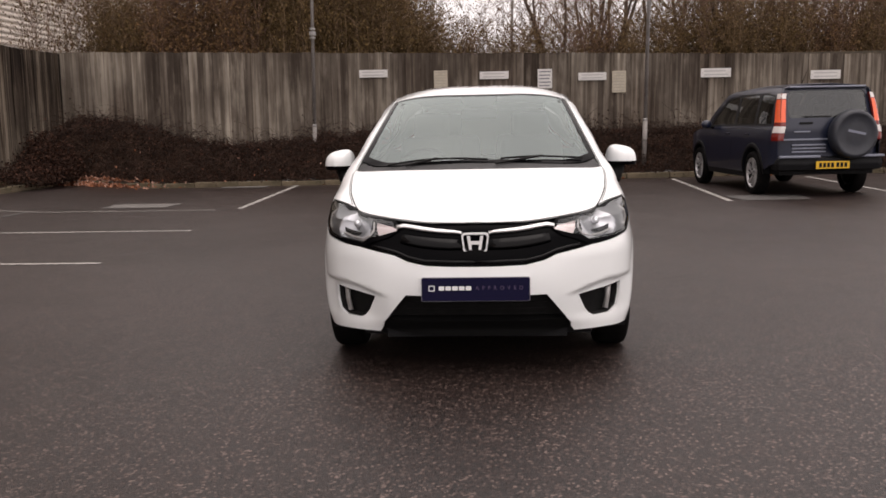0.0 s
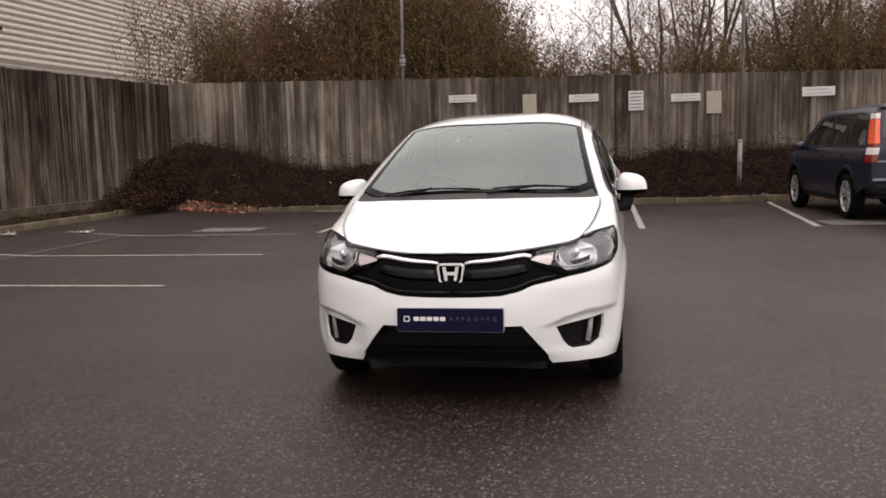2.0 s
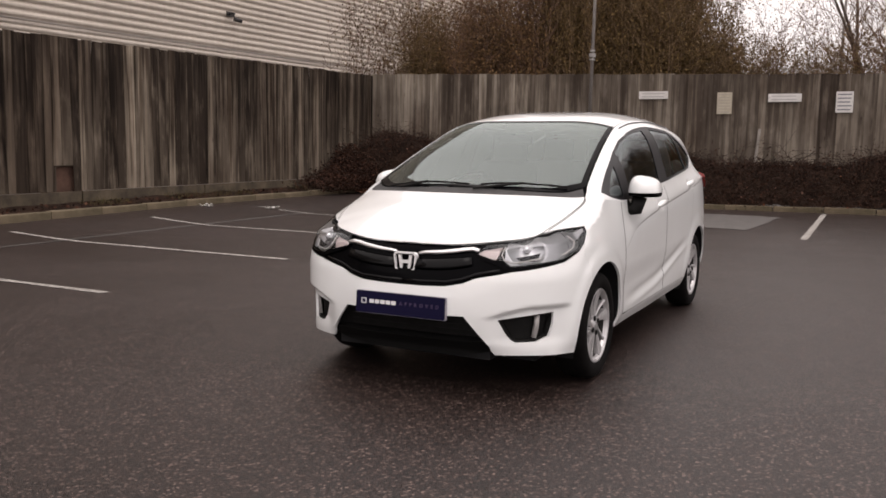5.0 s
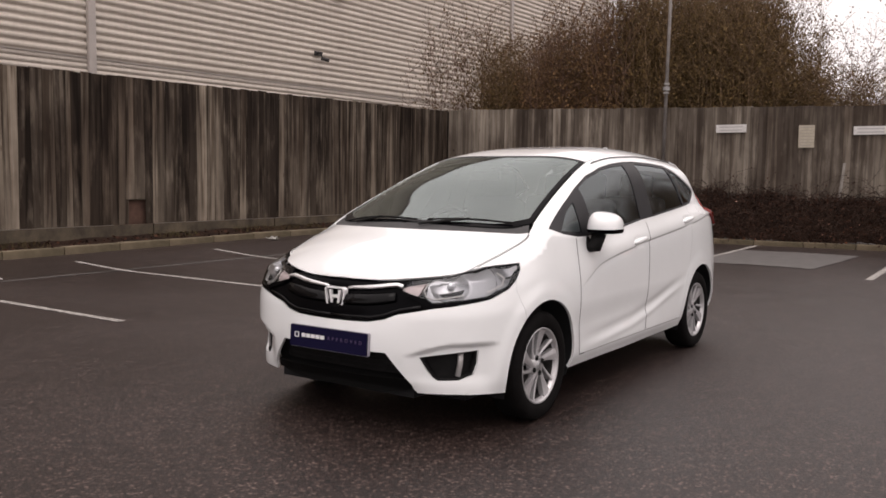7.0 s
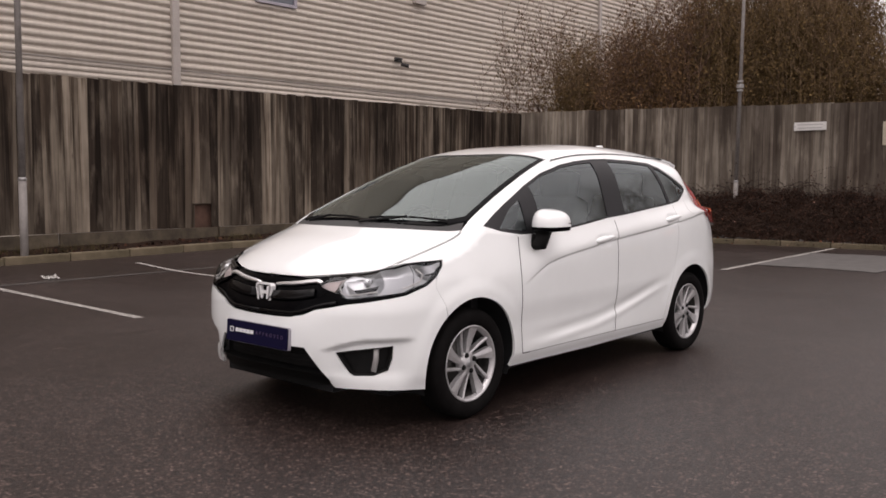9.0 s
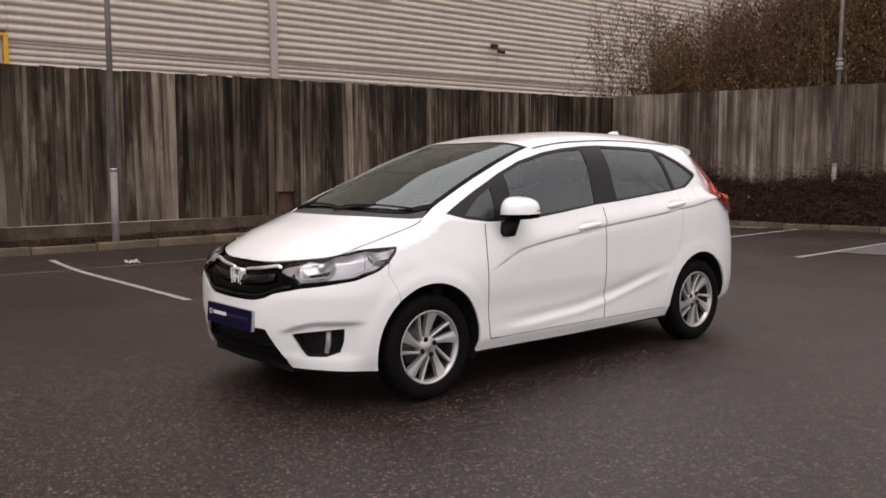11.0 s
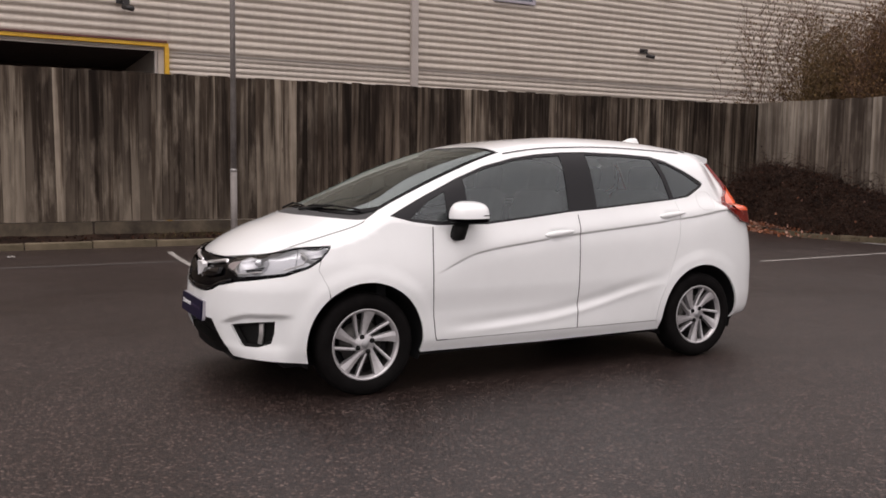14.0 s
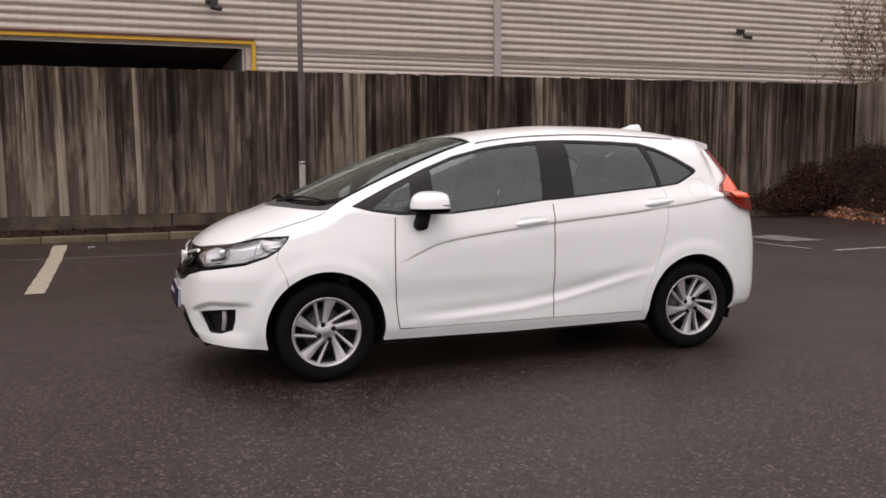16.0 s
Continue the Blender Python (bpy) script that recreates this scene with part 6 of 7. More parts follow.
# wipers
for a, b in (((-0.50, -0.045), (0.06, -0.108)), ((0.13, -0.100), (0.60, 0.055))):
    bm = bmesh.new()
    pts = [top((a[0] + (b[0] - a[0]) * t) / half_y(0.0), a[1] + (b[1] - a[1]) * t) + Vector((0, -0.003, 0.008)) for t in [i / 10 for i in range(11)]]
    tube(bm, pts, 0.0055, 6)
    wp = part("wiper", bm, BLACK_MATT, CAR, "black wiper blade")
    bm = bmesh.new()
    tube(bm, [top(a[0] / half_y(0.0) * 0.8, a[1] - 0.055) + Vector((0, 0, 0.006)), pts[5] + Vector((0, -0.006, 0.004))], 0.007, 6)
    part("wiper_arm", bm, BLACK_MATT, wp)

# dark liner behind the panel gaps, floor pan, cabin
liner = [(sx(0.0), 0.50), (sx(0.3), 0.50), (sx(0.6), 0.5), (sy(-0.4), 0.6)] + [(sy(-0.30), 0.66)] + arch(0, AF + 0.02, 118, -16, 20) + yz((0.45, 0.20), (2.13, 0.20)) + arch(2.53, AR + 0.02, 196, 40, 20) + [(sy(2.87), 0.58), (sr(0.6), 0.58), (END, 0.58), (END, 1.0), (sy(2.85), 1.03), (sy(2.6), 1.10), (sy(2.42), 1.08), (sy(2.26), 1.06), (sy(1.4), 0.99), (sy(0.8), 0.93), (sy(0.4), 0.93), (sy(0.1), 0.88), (sy(-0.2), 0.82), (sx(0.6), 0.74), (sx(0.3), 0.72), (0, 0.71)]
for sg in (1, -1):
    panel("body_liner", side, liner if sg > 0 else mirrored(liner), TRIM_DARK, CAR, "", (0.08, 0.06), -0.03, 0.0)
bm = bmesh.new()
box(bm, -0.60, 0.60, -0.42, 2.98, 0.16, 0.24)
box(bm, -0.66, 0.66, 0.42, 2.12, 0.18, 0.24)
box(bm, -0.45, 0.45, -0.66, -0.2, 0.20, 0.60)
box(bm, -0.72, 0.72, 0.10, 0.16, 0.22, 0.86)
part("floor_pan", bm, TRIM_DARK, CAR, "dark underside and floor")
bm = bmesh.new()
rows = []
for i in range(13):
    w = -1 + i / 6
    rows.append([bm.verts.new(p) for p in ((0.66 * w, 0.05 + 0.1 * w * w, 0.955), (0.68 * w, 0.34, 1.0 - 0.02 * w * w), (0.68 * w, 0.62, 0.985), (0.68 * w, 0.70, 0.93), (0.68 * w, 0.66, 0.62))])
for a, b in zip(rows, rows[1:]):
    for k in range(4):
        bm.faces.new((a[k], b[k], b[k + 1], a[k + 1]))
bmesh.ops.recalc_face_normals(bm, faces=bm.faces)
part("dashboard", bm, TRIM_DARK, CAR, "black dashboard", True)
bm = bmesh.new()
ringp = [(-0.36 + 0.185 * math.cos(a), 0.80 + 0.07 * math.sin(a), 0.93 + 0.165 * math.sin(a)) for a in [math.tau * i / 28 for i in range(29)]]
tube(bm, ringp, 0.014, 8)
tube(bm, [(-0.53, 0.80, 0.93), (-0.36, 0.78, 0.92), (-0.19, 0.80, 0.93)], 0.02, 8)
part("steering_wheel", bm, TRIM_DARK, CAR, "", True)


def seat(x, y, wide):
    st = new("seat")
    st.parent = CAR
    tagged(st, "dark grey cloth seat")
    for nm, (w, d, h, cx, cy, cz, tilt) in {"cushion": (wide, 0.50, 0.16, x, y, 0.50, 4), "backrest": (wide * 0.97, 0.15, 0.62, x, y + 0.29, 0.86, -16), "headrest": (0.26, 0.10, 0.19, x, y + 0.40, 1.24, -10)}.items():
        bm = bmesh.new()
        box(bm, -w / 2, w / 2, -d / 2, d / 2, -h / 2, h / 2, min(w, d, h) * 0.42)
        if nm == "backrest":
            for v in bm.verts:
                v.co.x *= 1 - 0.16 * max(0, v.co.z / h + 0.1)
        part(nm, bm, SEAT, st, "", True).matrix_basis = pose(cx, cy, cz, tilt, 0, 0)


seat(0.36, 1.10, 0.50)
seat(-0.36, 1.10, 0.50)
seat(0.36, 1.98, 0.56)
seat(-0.30, 1.98, 0.62)
bm = bmesh.new()
box(bm, -0.115, 0.115, 0.70, 0.735, 1.285, 1.345, 0.012)
part("rear_view_mirror", bm, TRIM_DARK, CAR)
bm = bmesh.new()
vsx = [top(w, y) + Vector((0, 0, -0.012)) for w, y in ((-0.22, 0.93), (0.22, 0.93), (0.16, 0.72), (0.0, 0.68), (-0.16, 0.72))]
lowered = [bm.verts.new(p) for p in vsx]
bm.faces.new(lowered)
part("sensor_housing", bm, TRIM_DARK, CAR, "dark sensor housing behind the windscreen")
bm = bmesh.new()
rows = []
for y in [0.98 + 0.12 * i for i in range(15)]:
    rows.append([bm.verts.new(top(w * 0.97, y) + Vector((0, 0, -0.03))) for w in (-1, -0.6, 0, 0.6, 1)])
for a, b in zip(rows, rows[1:]):
    for k in range(4):
        bm.faces.new((a[k], a[k + 1], b[k + 1], b[k]))
part("headlining", bm, mottled("pale_headlining", (0.25, 0.24, 0.23), (0.32, 0.31, 0.30), 5, 0.9), CAR, "", True)


# ---- wheels ----
def lathe(bm, prof, n=48):
    """Turns a profile of (radius, x) about the x axis."""
    rings = [[bm.verts.new((x, r * math.cos(k * math.tau / n), r * math.sin(k * math.tau / n))) for k in range(n)] for r, x in prof]
    for a, b in zip(rings, rings[1:]):
        for k in range(n):
            bm.faces.new((a[k], a[(k + 1) % n], b[(k + 1) % n], b[k]))
    bmesh.ops.recalc_face_normals(bm, faces=bm.faces)


def spoke(bm, wide, x_face):
    """One swept spoke from hub to rim: set at a slant; the wide ones spread towards the rim."""
    rows = []
    r0, a0, r1, a1 = (0.040, 0.26, 0.192, -0.17) if wide else (0.055, 0.80, 0.192, 0.30)
    p0, p1 = Vector((r0 * math.cos(a0), r0 * math.sin(a0), 0)), Vector((r1 * math.cos(a1), r1 * math.sin(a1), 0))
    d = (p1 - p0).normalized()
    n = Vector((-d.y, d.x, 0))
    for i in range(9):
        t = i / 8
        c = p0.lerp(p1, t)
        lo, hi = (0.013 + 0.030 * t ** 1.6, 0.013 + 0.020 * t ** 1.3) if wide else (0.0075 + 0.003 * t, 0.0075 + 0.003 * t)
        dip = 0.010 * (1 - t) * t * 2
        rows.append([bm.verts.new((x_face + dx - dip + 0.012 * t, *(c + n * w)[:2])) for w, dx in ((-lo, -0.03), (-lo * 0.9, -0.002), (0, 0.0), (hi * 0.9, -0.004), (hi, -0.03))])
    for a, b in zip(rows, rows[1:]):
        for k in range(4):
            bm.faces.new((a[k], a[k + 1], b[k + 1], b[k]))
    bmesh.ops.recalc_face_normals(bm, faces=bm.faces)


def shared(name, bm, mat, smooth=True):
    me = bpy.data.meshes.new(name)
    bm.to_mesh(me)
    bm.free()
    for p in me.polygons:
        p.use_smooth = smooth
    me.materials.append(mat)
    return me


bm = bmesh.new()
lathe(bm, [(0.205, -0.075), (0.212, -0.083), (0.25, -0.09), (0.28, -0.085), (0.292, -0.067), (0.296, -0.03), (0.296, 0.03), (0.292, 0.066), (0.28, 0.081), (0.258, 0.089), (0.235, 0.088), (0.214, 0.082), (0.203, 0.072)])
TYRE = shared("tyre", bm, RUBBER)
bm = bmesh.new()
lathe(bm, [(0.190, -0.07), (0.180, 0.0), (0.184, 0.055), (0.192, 0.070), (0.199, 0.078), (0.206, 0.078), (0.207, 0.070), (0.204, 0.06)])
RIM = shared("rim", bm, ALLOY)
# sleeve inside the rim, coloured as dark as the shade between the spokes
bm = bmesh.new()
lathe(bm, [(0.1885, -0.07), (0.1785, 0.0), (0.1825, 0.052)])
BARREL = shared("barrel", bm, BARREL_GREY)
bm = bmesh.new()
spoke(bm, True, 0.060)
WIDE = shared("spoke", bm, ALLOY, False)
bm = bmesh.new()
spoke(bm, False, 0.056)
THIN = shared("spoke", bm, ALLOY, False)
bm = bmesh.new()
lathe(bm, [(0.0001, 0.062), (0.024, 0.062), (0.030, 0.058), (0.052, 0.058), (0.062, 0.050), (0.064, 0.02)], 32)
HUB = shared("hub", bm, ALLOY)
bm = bmesh.new()
lathe(bm, [(0.0001, 0.066), (0.021, 0.066), (0.025, 0.060)], 24)
CAP = shared("centre_cap", bm, LAMP_GREY)
bm = bmesh.new()
lathe(bm, [(0.0001, 0.064), (0.007, 0.064), (0.009, 0.055), (0.0105, 0.062), (0.012, 0.056)], 12)
NUT = shared("wheel_nut", bm, BLACK_MATT)
bm = bmesh.new()
lathe(bm, [(0.0001, -0.01), (0.13, -0.01), (0.131, -0.03), (0.0001, -0.03)], 32)
BRAKE = shared("brake_disc", bm, DISC)
bm = bmesh.new()
lathe(bm, [(0.0001, -0.045), (0.188, -0.045)], 32)
BACK = shared("backing_plate", bm, TRIM_DARK)


def wheel(parent, x, y, z, turn, spin, scale=1.0, label="silver alloy wheel with swept spokes"):
    w = new("wheel")
    w.parent = parent
    w.matrix_basis = pose(x, y, z, 0, 0, turn) @ pose(0, 0, 0, spin, 0, 0) @ Matrix.Diagonal((scale, scale, scale, 1))
    tagged(w, label)
    for nm, me in (("tyre", TYRE), ("rim", RIM), ("barrel", BARREL), ("hub", HUB), ("centre_cap", CAP), ("brake_disc", BRAKE), ("backing_plate", BACK)):
        new(nm, me).parent = w
    for k in range(5):
        for me in (WIDE, THIN):
            o = new("spoke", me)
            o.parent = w
            o.matrix_basis = pose(0, 0, 0, 72 * k, 0, 0)
    for k in range(4):
        o = new("wheel_nut", NUT)
        o.parent = w
        o.matrix_basis = pose(0, 0, 0, 90 * k + 2, 0, 0) @ pose(0.003, 0.047, 0) @ Matrix.Diagonal((1, 1.25, 1.25, 1))
    return w


WX = 0.732
wheel(CAR, WX, 0.0, 0.296, 0, 21)
wheel(CAR, WX, 2.53, 0.296, 0, 56)
wheel(CAR, -WX, 0.0, 0.296, 180, 0)
wheel(CAR, -WX, 2.53, 0.296, 180, 0)
# ---- the dark blue off-roader in the bay by the bank ----
SUV_BLUE = material("dark_blue_metallic_paint", (0.009, 0.013, 0.031), 0.34, 0.15, 0.45)
SUV_GREY = mottled("dark_grey_bumper_plastic", (0.004, 0.004, 0.005), (0.008, 0.008, 0.010), 8, 0.6, 90, 0.1, 0.001)
SUV_GREY.node_tree.nodes["Principled BSDF"].inputs["Specular IOR Level"].default_value = 0.2
SUV_SILVER = material("blue_silver_strip", (0.22, 0.235, 0.29), 0.4, 0.4)
CLEAR_LENS = material("white_lens", (0.70, 0.66, 0.64), 0.2, 0.0, 0.5)
PLATE_YELLOW = material("yellow_plate", (0.72, 0.42, 0.02), 0.4)
SUV_GLASS = pane_material("dark_window_glass", (0.15, 0.16, 0.17), 1.85)
SUV = thing("off_roader", "dark blue off-roader with covered spare wheel parked by the bank", "car", (5.16, 9.72, 0.0), 5.5)

suv_plan = curve((-0.86, 0.66), (-0.83, 0.76), (-0.76, 0.83), (-0.6, 0.872), (0.0, 0.885), (1.0, 0.89), (2.6, 0.885), (3.0, 0.865), (3.25, 0.80), (3.40, 0.68), (3.48, 0.5))
suv_tuck = curve((0.25, 0.06), (0.40, 0.015), (0.60, 0.0), (0.85, 0.004), (1.0, 0.03), (1.05, 0.05), (1.3, 0.105), (1.55, 0.175), (1.64, 0.25), (1.68, 0.34))
suv_top = curve((-0.80, 1.60), (-0.70, 1.655), (-0.3, 1.68), (0.6, 1.69), (1.3, 1.66), (1.55, 1.62), (2.05, 1.33), (2.40, 1.09), (2.7, 1.05), (3.1, 0.99), (3.35, 0.90), (3.45, 0.80))
suv_edge = curve((-0.80, 1.55), (-0.70, 1.60), (-0.3, 1.625), (0.6, 1.63), (1.3, 1.61), (1.55, 1.57), (2.05, 1.29), (2.40, 1.03), (2.7, 0.99), (3.1, 0.93), (3.35, 0.85), (3.45, 0.76))


def suv_side(y, z):
    return Vector((-(suv_plan(y) - suv_tuck(min(z, suv_edge(y)))), y, min(z, suv_edge(y))))


def suv_side_r(y, z):
    p = suv_side(y, z)
    return Vector((-p.x, p.y, p.z))


def suv_roof(w, y):
    e = suv_edge(y)
    a = suv_plan(y) - suv_tuck(e)
    return Vector((w * a, y, e + (suv_top(y) - e) * (1 - abs(w) ** 2.6)))


def suv_back(x, z):
    lean = 0.0 if z < 1.0 else 0.16 * ((z - 1.0) / 0.62) ** 1.2
    return Vector((x, -0.80 + lean + 0.07 * abs(x / 0.80) ** 5, z))


def circle_cut(y, r, z=0.34, n=16):
    return [(y + r * math.cos(math.pi * i / n), z + r * math.sin(math.pi * i / n)) for i in range(n + 1)]


lower = [(-0.80, 0.52), (-0.80, 1.02), (2.42, 1.0), (2.7, 0.985), (3.1, 0.925), (3.38, 0.84), (3.42, 0.50), (3.05, 0.34)] + circle_cut(2.62, 0.40) + [(2.2, 0.34), (0.42, 0.34)] + circle_cut(0, 0.40) + [(-0.42, 0.40)]
skirt = [(2.2, 0.34), (0.42, 0.34), (0.42, 0.25), (2.2, 0.25)]
glaze = [(-0.60, 1.06), (-0.50, 1.50), (-0.2, 1.545), (0.6, 1.55), (1.25, 1.535), (1.5, 1.49), (2.0, 1.20), (2.18, 1.05)]
panes = {"quarter_glass": [(-0.55, 1.09), (-0.46, 1.48), (-0.2, 1.52), (0.02, 1.525), (0.02, 1.09)],
         "rear_door_glass": [(0.12, 1.09), (0.12, 1.525), (0.6, 1.53), (0.88, 1.525), (0.88, 1.085)],
         "front_door_glass": [(0.98, 1.085), (0.98, 1.52), (1.25, 1.51), (1.47, 1.46), (1.95, 1.18), (2.06, 1.075)]}
for fn, sg in ((suv_side, -1), (suv_side_r, 1)):
    panel("body_side", fn, lower, SUV_BLUE, SUV, "dark blue body side", (0.08, 0.06))
    panel("upper_frame", fn, [(-0.80, 1.025), (-0.755, 1.25), (-0.69, 1.50), (-0.66, 1.60), (-0.3, 1.625), (0.6, 1.63), (1.3, 1.61), (1.55, 1.57), (2.05, 1.29), (2.40, 1.03), (2.40, 1.005)], SUV_BLUE, SUV, "dark blue pillars", (0.08, 0.06), holes=(glaze,))
    fr = panel("window_frame", fn, glaze, BLACK_FRAME, SUV, "black window frames", (0.08, 0.06), -0.008, 0.01, holes=tuple(panes.values()))
    for nm, poly in panes.items():
        panel(nm, fn, poly, SUV_GLASS, fr, "dark tinted side window", (0.1, 0.1), -0.012, 0.0, shadow=False)
    panel("sill_cladding", fn, skirt, SUV_GREY, SUV, "dark plastic sill", (0.1, 0.05))
    for y in (0.07, 0.93, 2.12):
        bm = bmesh.new()
        ribbon(bm, [(y, 1.02), (y, 0.8), (y + (0.0 if y > 0.5 else 0.10), 0.60), (y + (0.0 if y > 0.5 else 0.32), 0.36)], 0.006, 0.001, fn, 0.0005)
        part("door_seam", bm, TRIM_DARK, SUV)
    for y in (0.25, 1.12):
        c = fn(y, 0.93)
        part("door_handle", boxed(c.x - 0.02, c.x + 0.02, y - 0.09, y + 0.09, 0.915, 0.945, 0.008), SUV_BLUE, SUV)
    for y in (0.0, 2.62):
        bm = bmesh.new()
        pts = [(y + 0.425 * math.cos(math.pi * i / 16), 0.34 + 0.425 * math.sin(math.pi * i / 16)) for i in range(17)]
        ribbon(bm, pts, 0.07, 0.012, fn, 0.0)
        part("arch_cladding", bm, SUV_GREY, SUV, "dark plastic wheel arch", True)
        bm = bmesh.new()
        rows = [[bm.verts.new((sg * x, y + 0.41 * math.cos(a), 0.34 + 0.41 * math.sin(a))) for x in (0.86, 0.5)] for a in [math.pi * i / 14 for i in range(15)]]
        for p, q in zip(rows, rows[1:]):
            bm.faces.new((p[0], q[0], q[1], p[1]))
        bm.faces.new([r[1] for r in rows])
        part("wheel_housing", bm, TRIM_DARK, SUV)
    m = new("mirror")
    m.parent = SUV
    bm = bmesh.new()
    bmesh.ops.create_uvsphere(bm, u_segments=16, v_segments=10, radius=1)
    for v in bm.verts:
        v.co = Vector((sg * (0.99 + 0.10 * v.co.x), 1.92 + 0.07 * v.co.y, 1.08 + 0.075 * v.co.z))
    part("shell", bm, SUV_BLUE, m, "dark blue door mirror", True)
    bm = bmesh.new()
    tube(bm, [(sg * 0.82, 1.94, 1.02), (sg * 0.93, 1.93, 1.05)], 0.03, 8)
    part("arm", bm, SUV_GREY, m)
    # tall rear lamps running up the pillars
    def shape(u, v, sg=sg):
        yb = -0.80 + 0.16 * max(0.0, (v - 1.0) / 0.62) ** 1.2
        y = yb + 0.10 * max(0.0, 2 * u - 1)
        return Vector((sg * (suv_plan(y) - suv_tuck(v) - 0.075 * max(0.0, 1 - 2 * u)), y - 0.012 * max(0.0, 1 - 2 * u), v))

    lamp = panel("tail_light", shape, [(0.0, 0.84), (0.12, 1.52), (0.95, 1.52), (1.0, 1.2), (1.0, 0.84)], RED_LENS, SUV, "tall red tail light", (0.125, 0.06), 0.022, 0.04)
    panel("upper_lens", shape, [(0.12, 1.44), (0.13, 1.515), (0.94, 1.515), (0.95, 1.44)], CLEAR_LENS, lamp, "white upper lens", (0.125, 0.06), 0.027, 0.0)
    panel("brake_light", shape, [(0.06, 1.10), (0.11, 1.43), (0.94, 1.43), (0.98, 1.10)], ORANGE_LENS, lamp, "bright orange-red lens", (0.125, 0.06), 0.027, 0.0)
    panel("reversing_light", shape, [(0.03, 0.95), (0.04, 1.04), (0.98, 1.04), (0.98, 0.95)], CLEAR_LENS, lamp, "white lower lens", (0.125, 0.06), 0.027, 0.0)

panel("roof", suv_roof, [(-0.98, -0.67), (0.98, -0.67), (0.98, 1.52), (-0.98, 1.52)], SUV_BLUE, SUV, "dark blue roof", (0.2, 0.15))
panel("windscreen", suv_roof, [(-0.95, 1.55), (0.95, 1.55), (0.95, 2.38), (-0.95, 2.38)], SUV_GLASS, SUV, "dark windscreen", (0.2, 0.15), -0.003, 0.0, shadow=False)
panel("bonnet", suv_roof, [(-0.98, 2.42), (0.98, 2.42), (0.98, 3.40), (-0.98, 3.40)], SUV_BLUE, SUV, "dark blue bonnet", (0.2, 0.15))
rw = [(-0.62, 1.20), (-0.605, 1.175), (-0.56, 1.165), (0.56, 1.165), (0.605, 1.175), (0.62, 1.20), (0.60, 1.53), (0.54, 1.565), (-0.54, 1.565), (-0.60, 1.53)]
panel("tailgate", suv_back, [(-0.78, 0.56), (-0.77, 1.0), (-0.68, 1.60), (0.68, 1.60), (0.77, 1.0), (0.78, 0.56)], SUV_BLUE, SUV, "dark blue side-hinged tailgate", (0.1, 0.08), holes=(rw,))
panel("rear_window", suv_back, rw, SUV_GLASS, SUV, "dark rear window", (0.2, 0.1), -0.008, 0.0, shadow=False)
back = part("rear_bumper", boxed(-0.83, 0.83, -0.91, -0.55, 0.39, 0.60, 0.095), SUV_GREY, SUV, "dark plastic rear bumper")
part("bumper_strip", boxed(-0.82, -0.18, -0.935, -0.88, 0.585, 0.622, 0.012), SUV_SILVER, SUV, "blue-silver bumper strip")
part("bumper_strip", boxed(0.42, 0.82, -0.935, -0.88, 0.585, 0.622, 0.012), SUV_SILVER, SUV, "blue-silver bumper strip")
part("spoiler_lip", boxed(-0.60, 0.60, -0.70, -0.58, 1.60, 1.63, 0.012), SUV_SILVER, SUV, "pale roof edge above the rear window")
part("tail_moulding", boxed(-0.72, 0.10, -0.815, -0.79, 0.838, 0.864, 0.006), SUV_SILVER, SUV, "pale strip across the tailgate")
part("handle_recess", boxed(-0.46, -0.26, -0.805, -0.77, 1.075, 1.105, 0.006), TRIM_DARK, SUV)
for z in (0.66, 0.71, 0.76):
    part("tail_rib", boxed(-0.58, -0.05, -0.818, -0.795, z, z + 0.022, 0.006), SUV_SILVER, SUV)
part("model_script", boxed(-0.55, -0.30, -0.812, -0.799, 0.955, 0.975, 0.003), SUV_SILVER, SUV)
part("rear_wiper", boxed(-0.40, 0.05, -0.775, -0.755, 1.175, 1.19, 0.004), BLACK_MATT, SUV)
spare = new("spare_wheel")
spare.parent = SUV
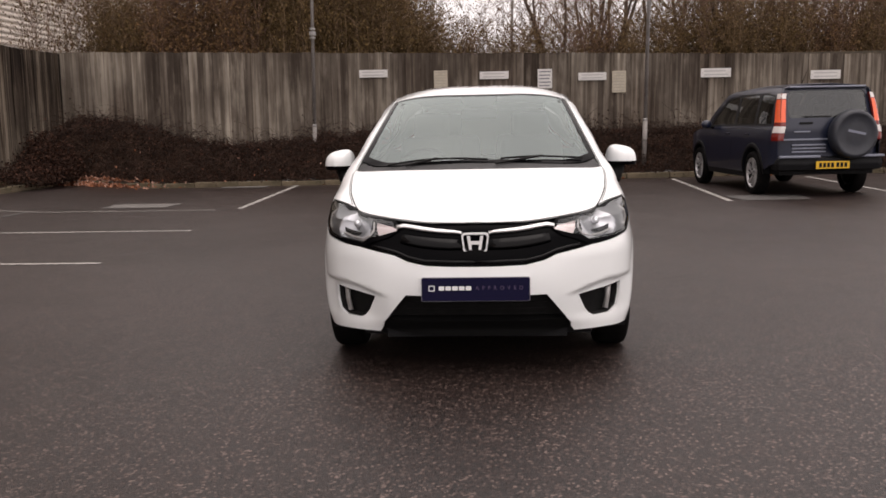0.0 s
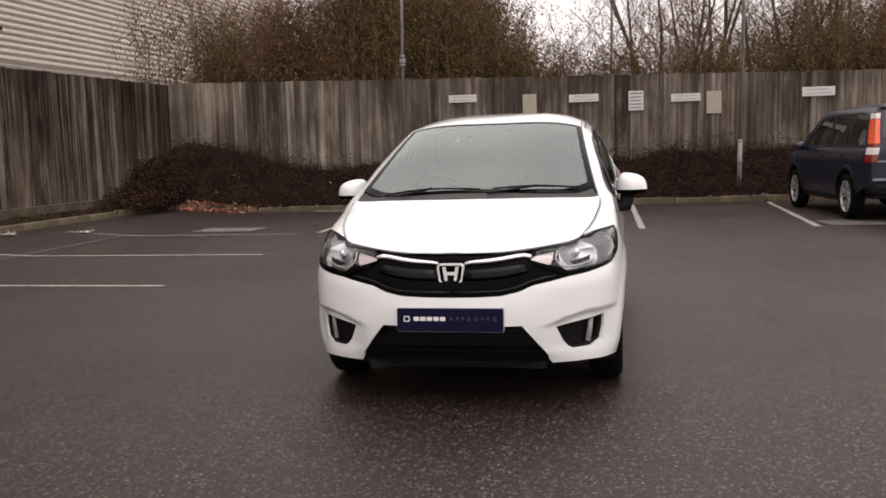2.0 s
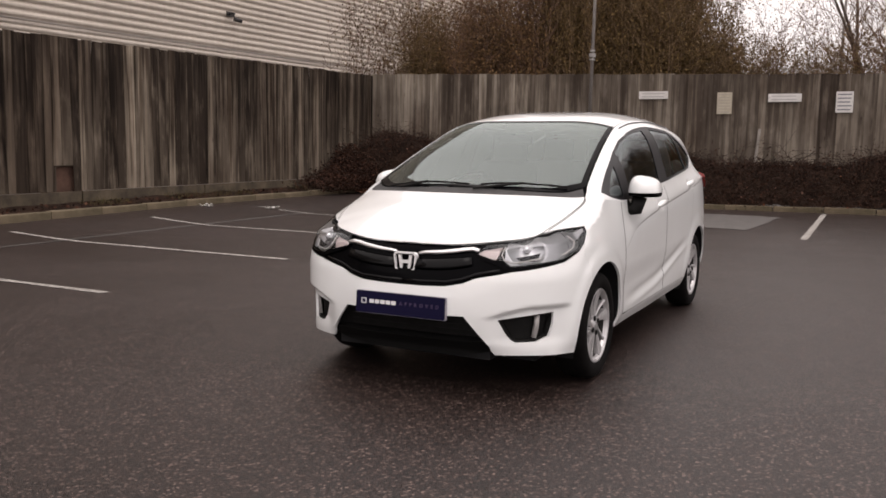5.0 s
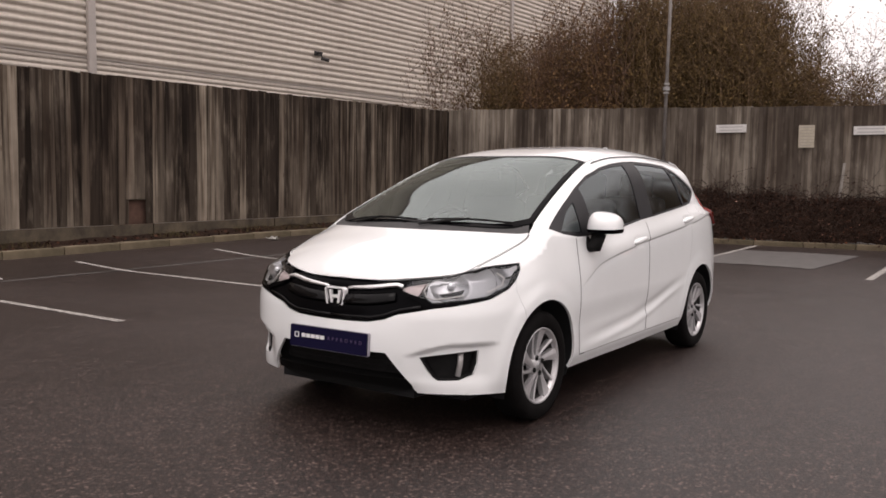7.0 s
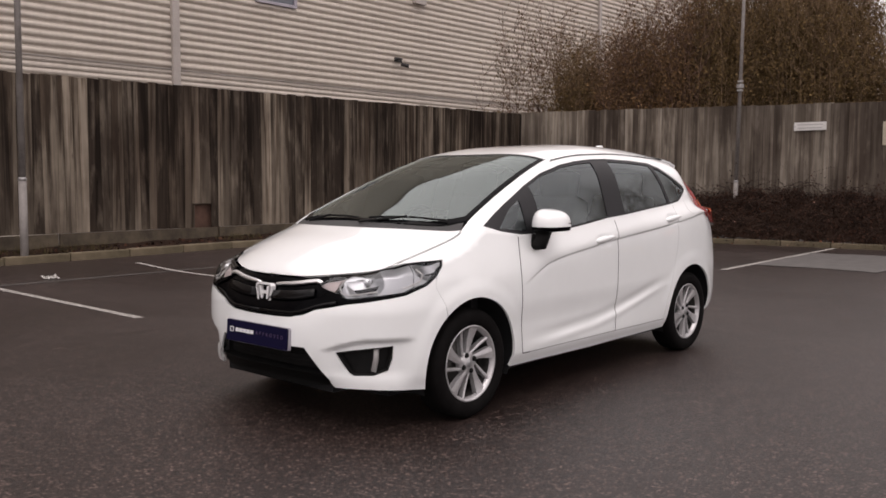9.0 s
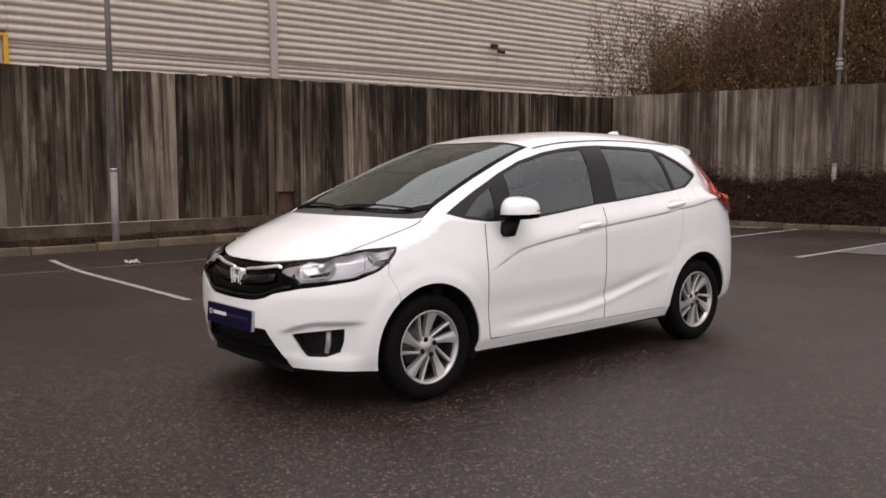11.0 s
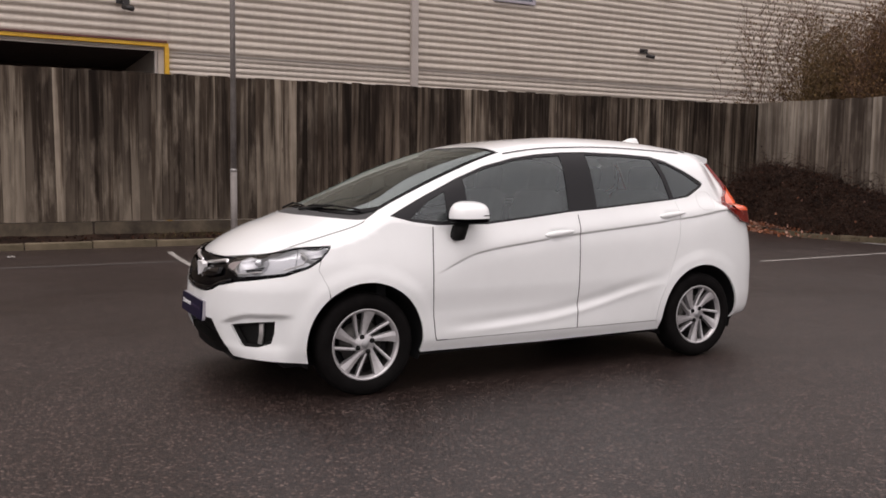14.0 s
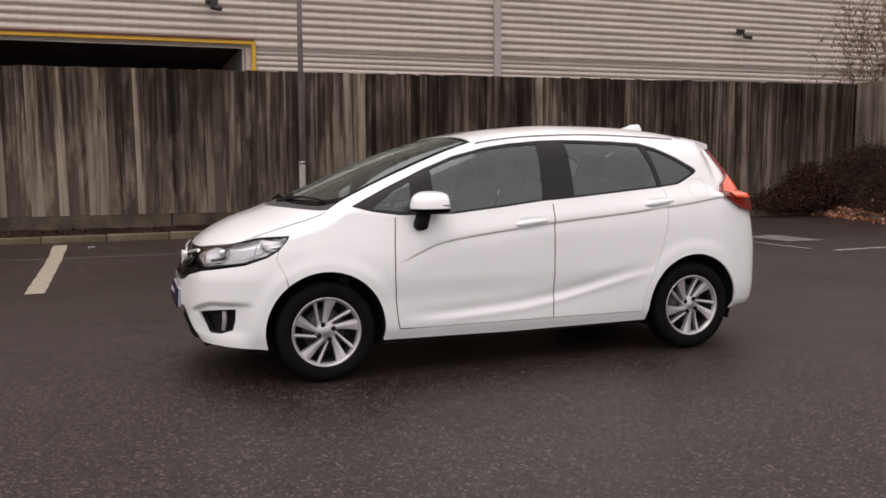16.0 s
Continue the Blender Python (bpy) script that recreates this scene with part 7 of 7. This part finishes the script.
spare.matrix_basis = pose(0.31, -0.92, 0.92, 0, 0, -90)
tagged(spare, "spare wheel under a round dark blue cover")
bm = bmesh.new()
lathe(bm, [(0.34, -0.11), (0.355, -0.06), (0.36, 0.03), (0.35, 0.08), (0.325, 0.108), (0.29, 0.115), (0.28, 0.105), (0.15, 0.115), (0.0001, 0.118)], 40)
part("cover", bm, mottled("spare_cover", (0.018, 0.02, 0.028), (0.03, 0.033, 0.044), 6, 0.45), spare, "dark blue-grey spare wheel cover", True)
part("cover_script", boxed(0.1145, 0.121, -0.14, 0.14, 0.01, 0.045, 0.001), SUV_SILVER, spare).matrix_basis = pose(0, 0, 0, -12, 0, 0)
pl = part("plate", boxed(-0.26, 0.26, -0.965, -0.952, 0.425, 0.535, 0.003), PLATE_YELLOW, SUV, "yellow plate with dark bars")
for k in range(7):
    x = -0.215 + k * 0.062 + (0.02 if k > 3 else 0)
    part("plate_bar", boxed(x, x + 0.042, -0.969, -0.9655, 0.447, 0.513), TRIM_DARK, pl)
bm = bmesh.new()
tube(bm, [(-0.35, -0.55, 1.66), (-0.35, -0.75, 1.86)], 0.006, 6, 0.003)
part("aerial", bm, BLACK_MATT, SUV)
bm = bmesh.new()
box(bm, -0.74, 0.74, -0.74, 3.3, 0.33, 0.42)
box(bm, -0.60, 0.60, -0.70, 2.2, 0.40, 0.98)
part("underbody", bm, TRIM_DARK, SUV, "dark underbody and cabin floor")
for x in (-0.38, 0.38):
    for y in (0.35, 1.25):
        st = new("seat")
        st.parent = SUV
        part("backrest", boxed(x - 0.25, x + 0.25, y - 0.10, y + 0.04, 0.6, 1.18, 0.05), SEAT, st)
        part("headrest", boxed(x - 0.13, x + 0.13, y - 0.12, y - 0.02, 1.2, 1.38, 0.04), SEAT, st)
SUV.scale = (1.0, 1.0, 1.05)
for x, y, t in ((-0.79, 0, 180), (0.79, 0, 0), (-0.79, 2.62, 180), (0.79, 2.62, 0)):
    wheel(SUV, x, y, 0.335, t, 20, 1.13)
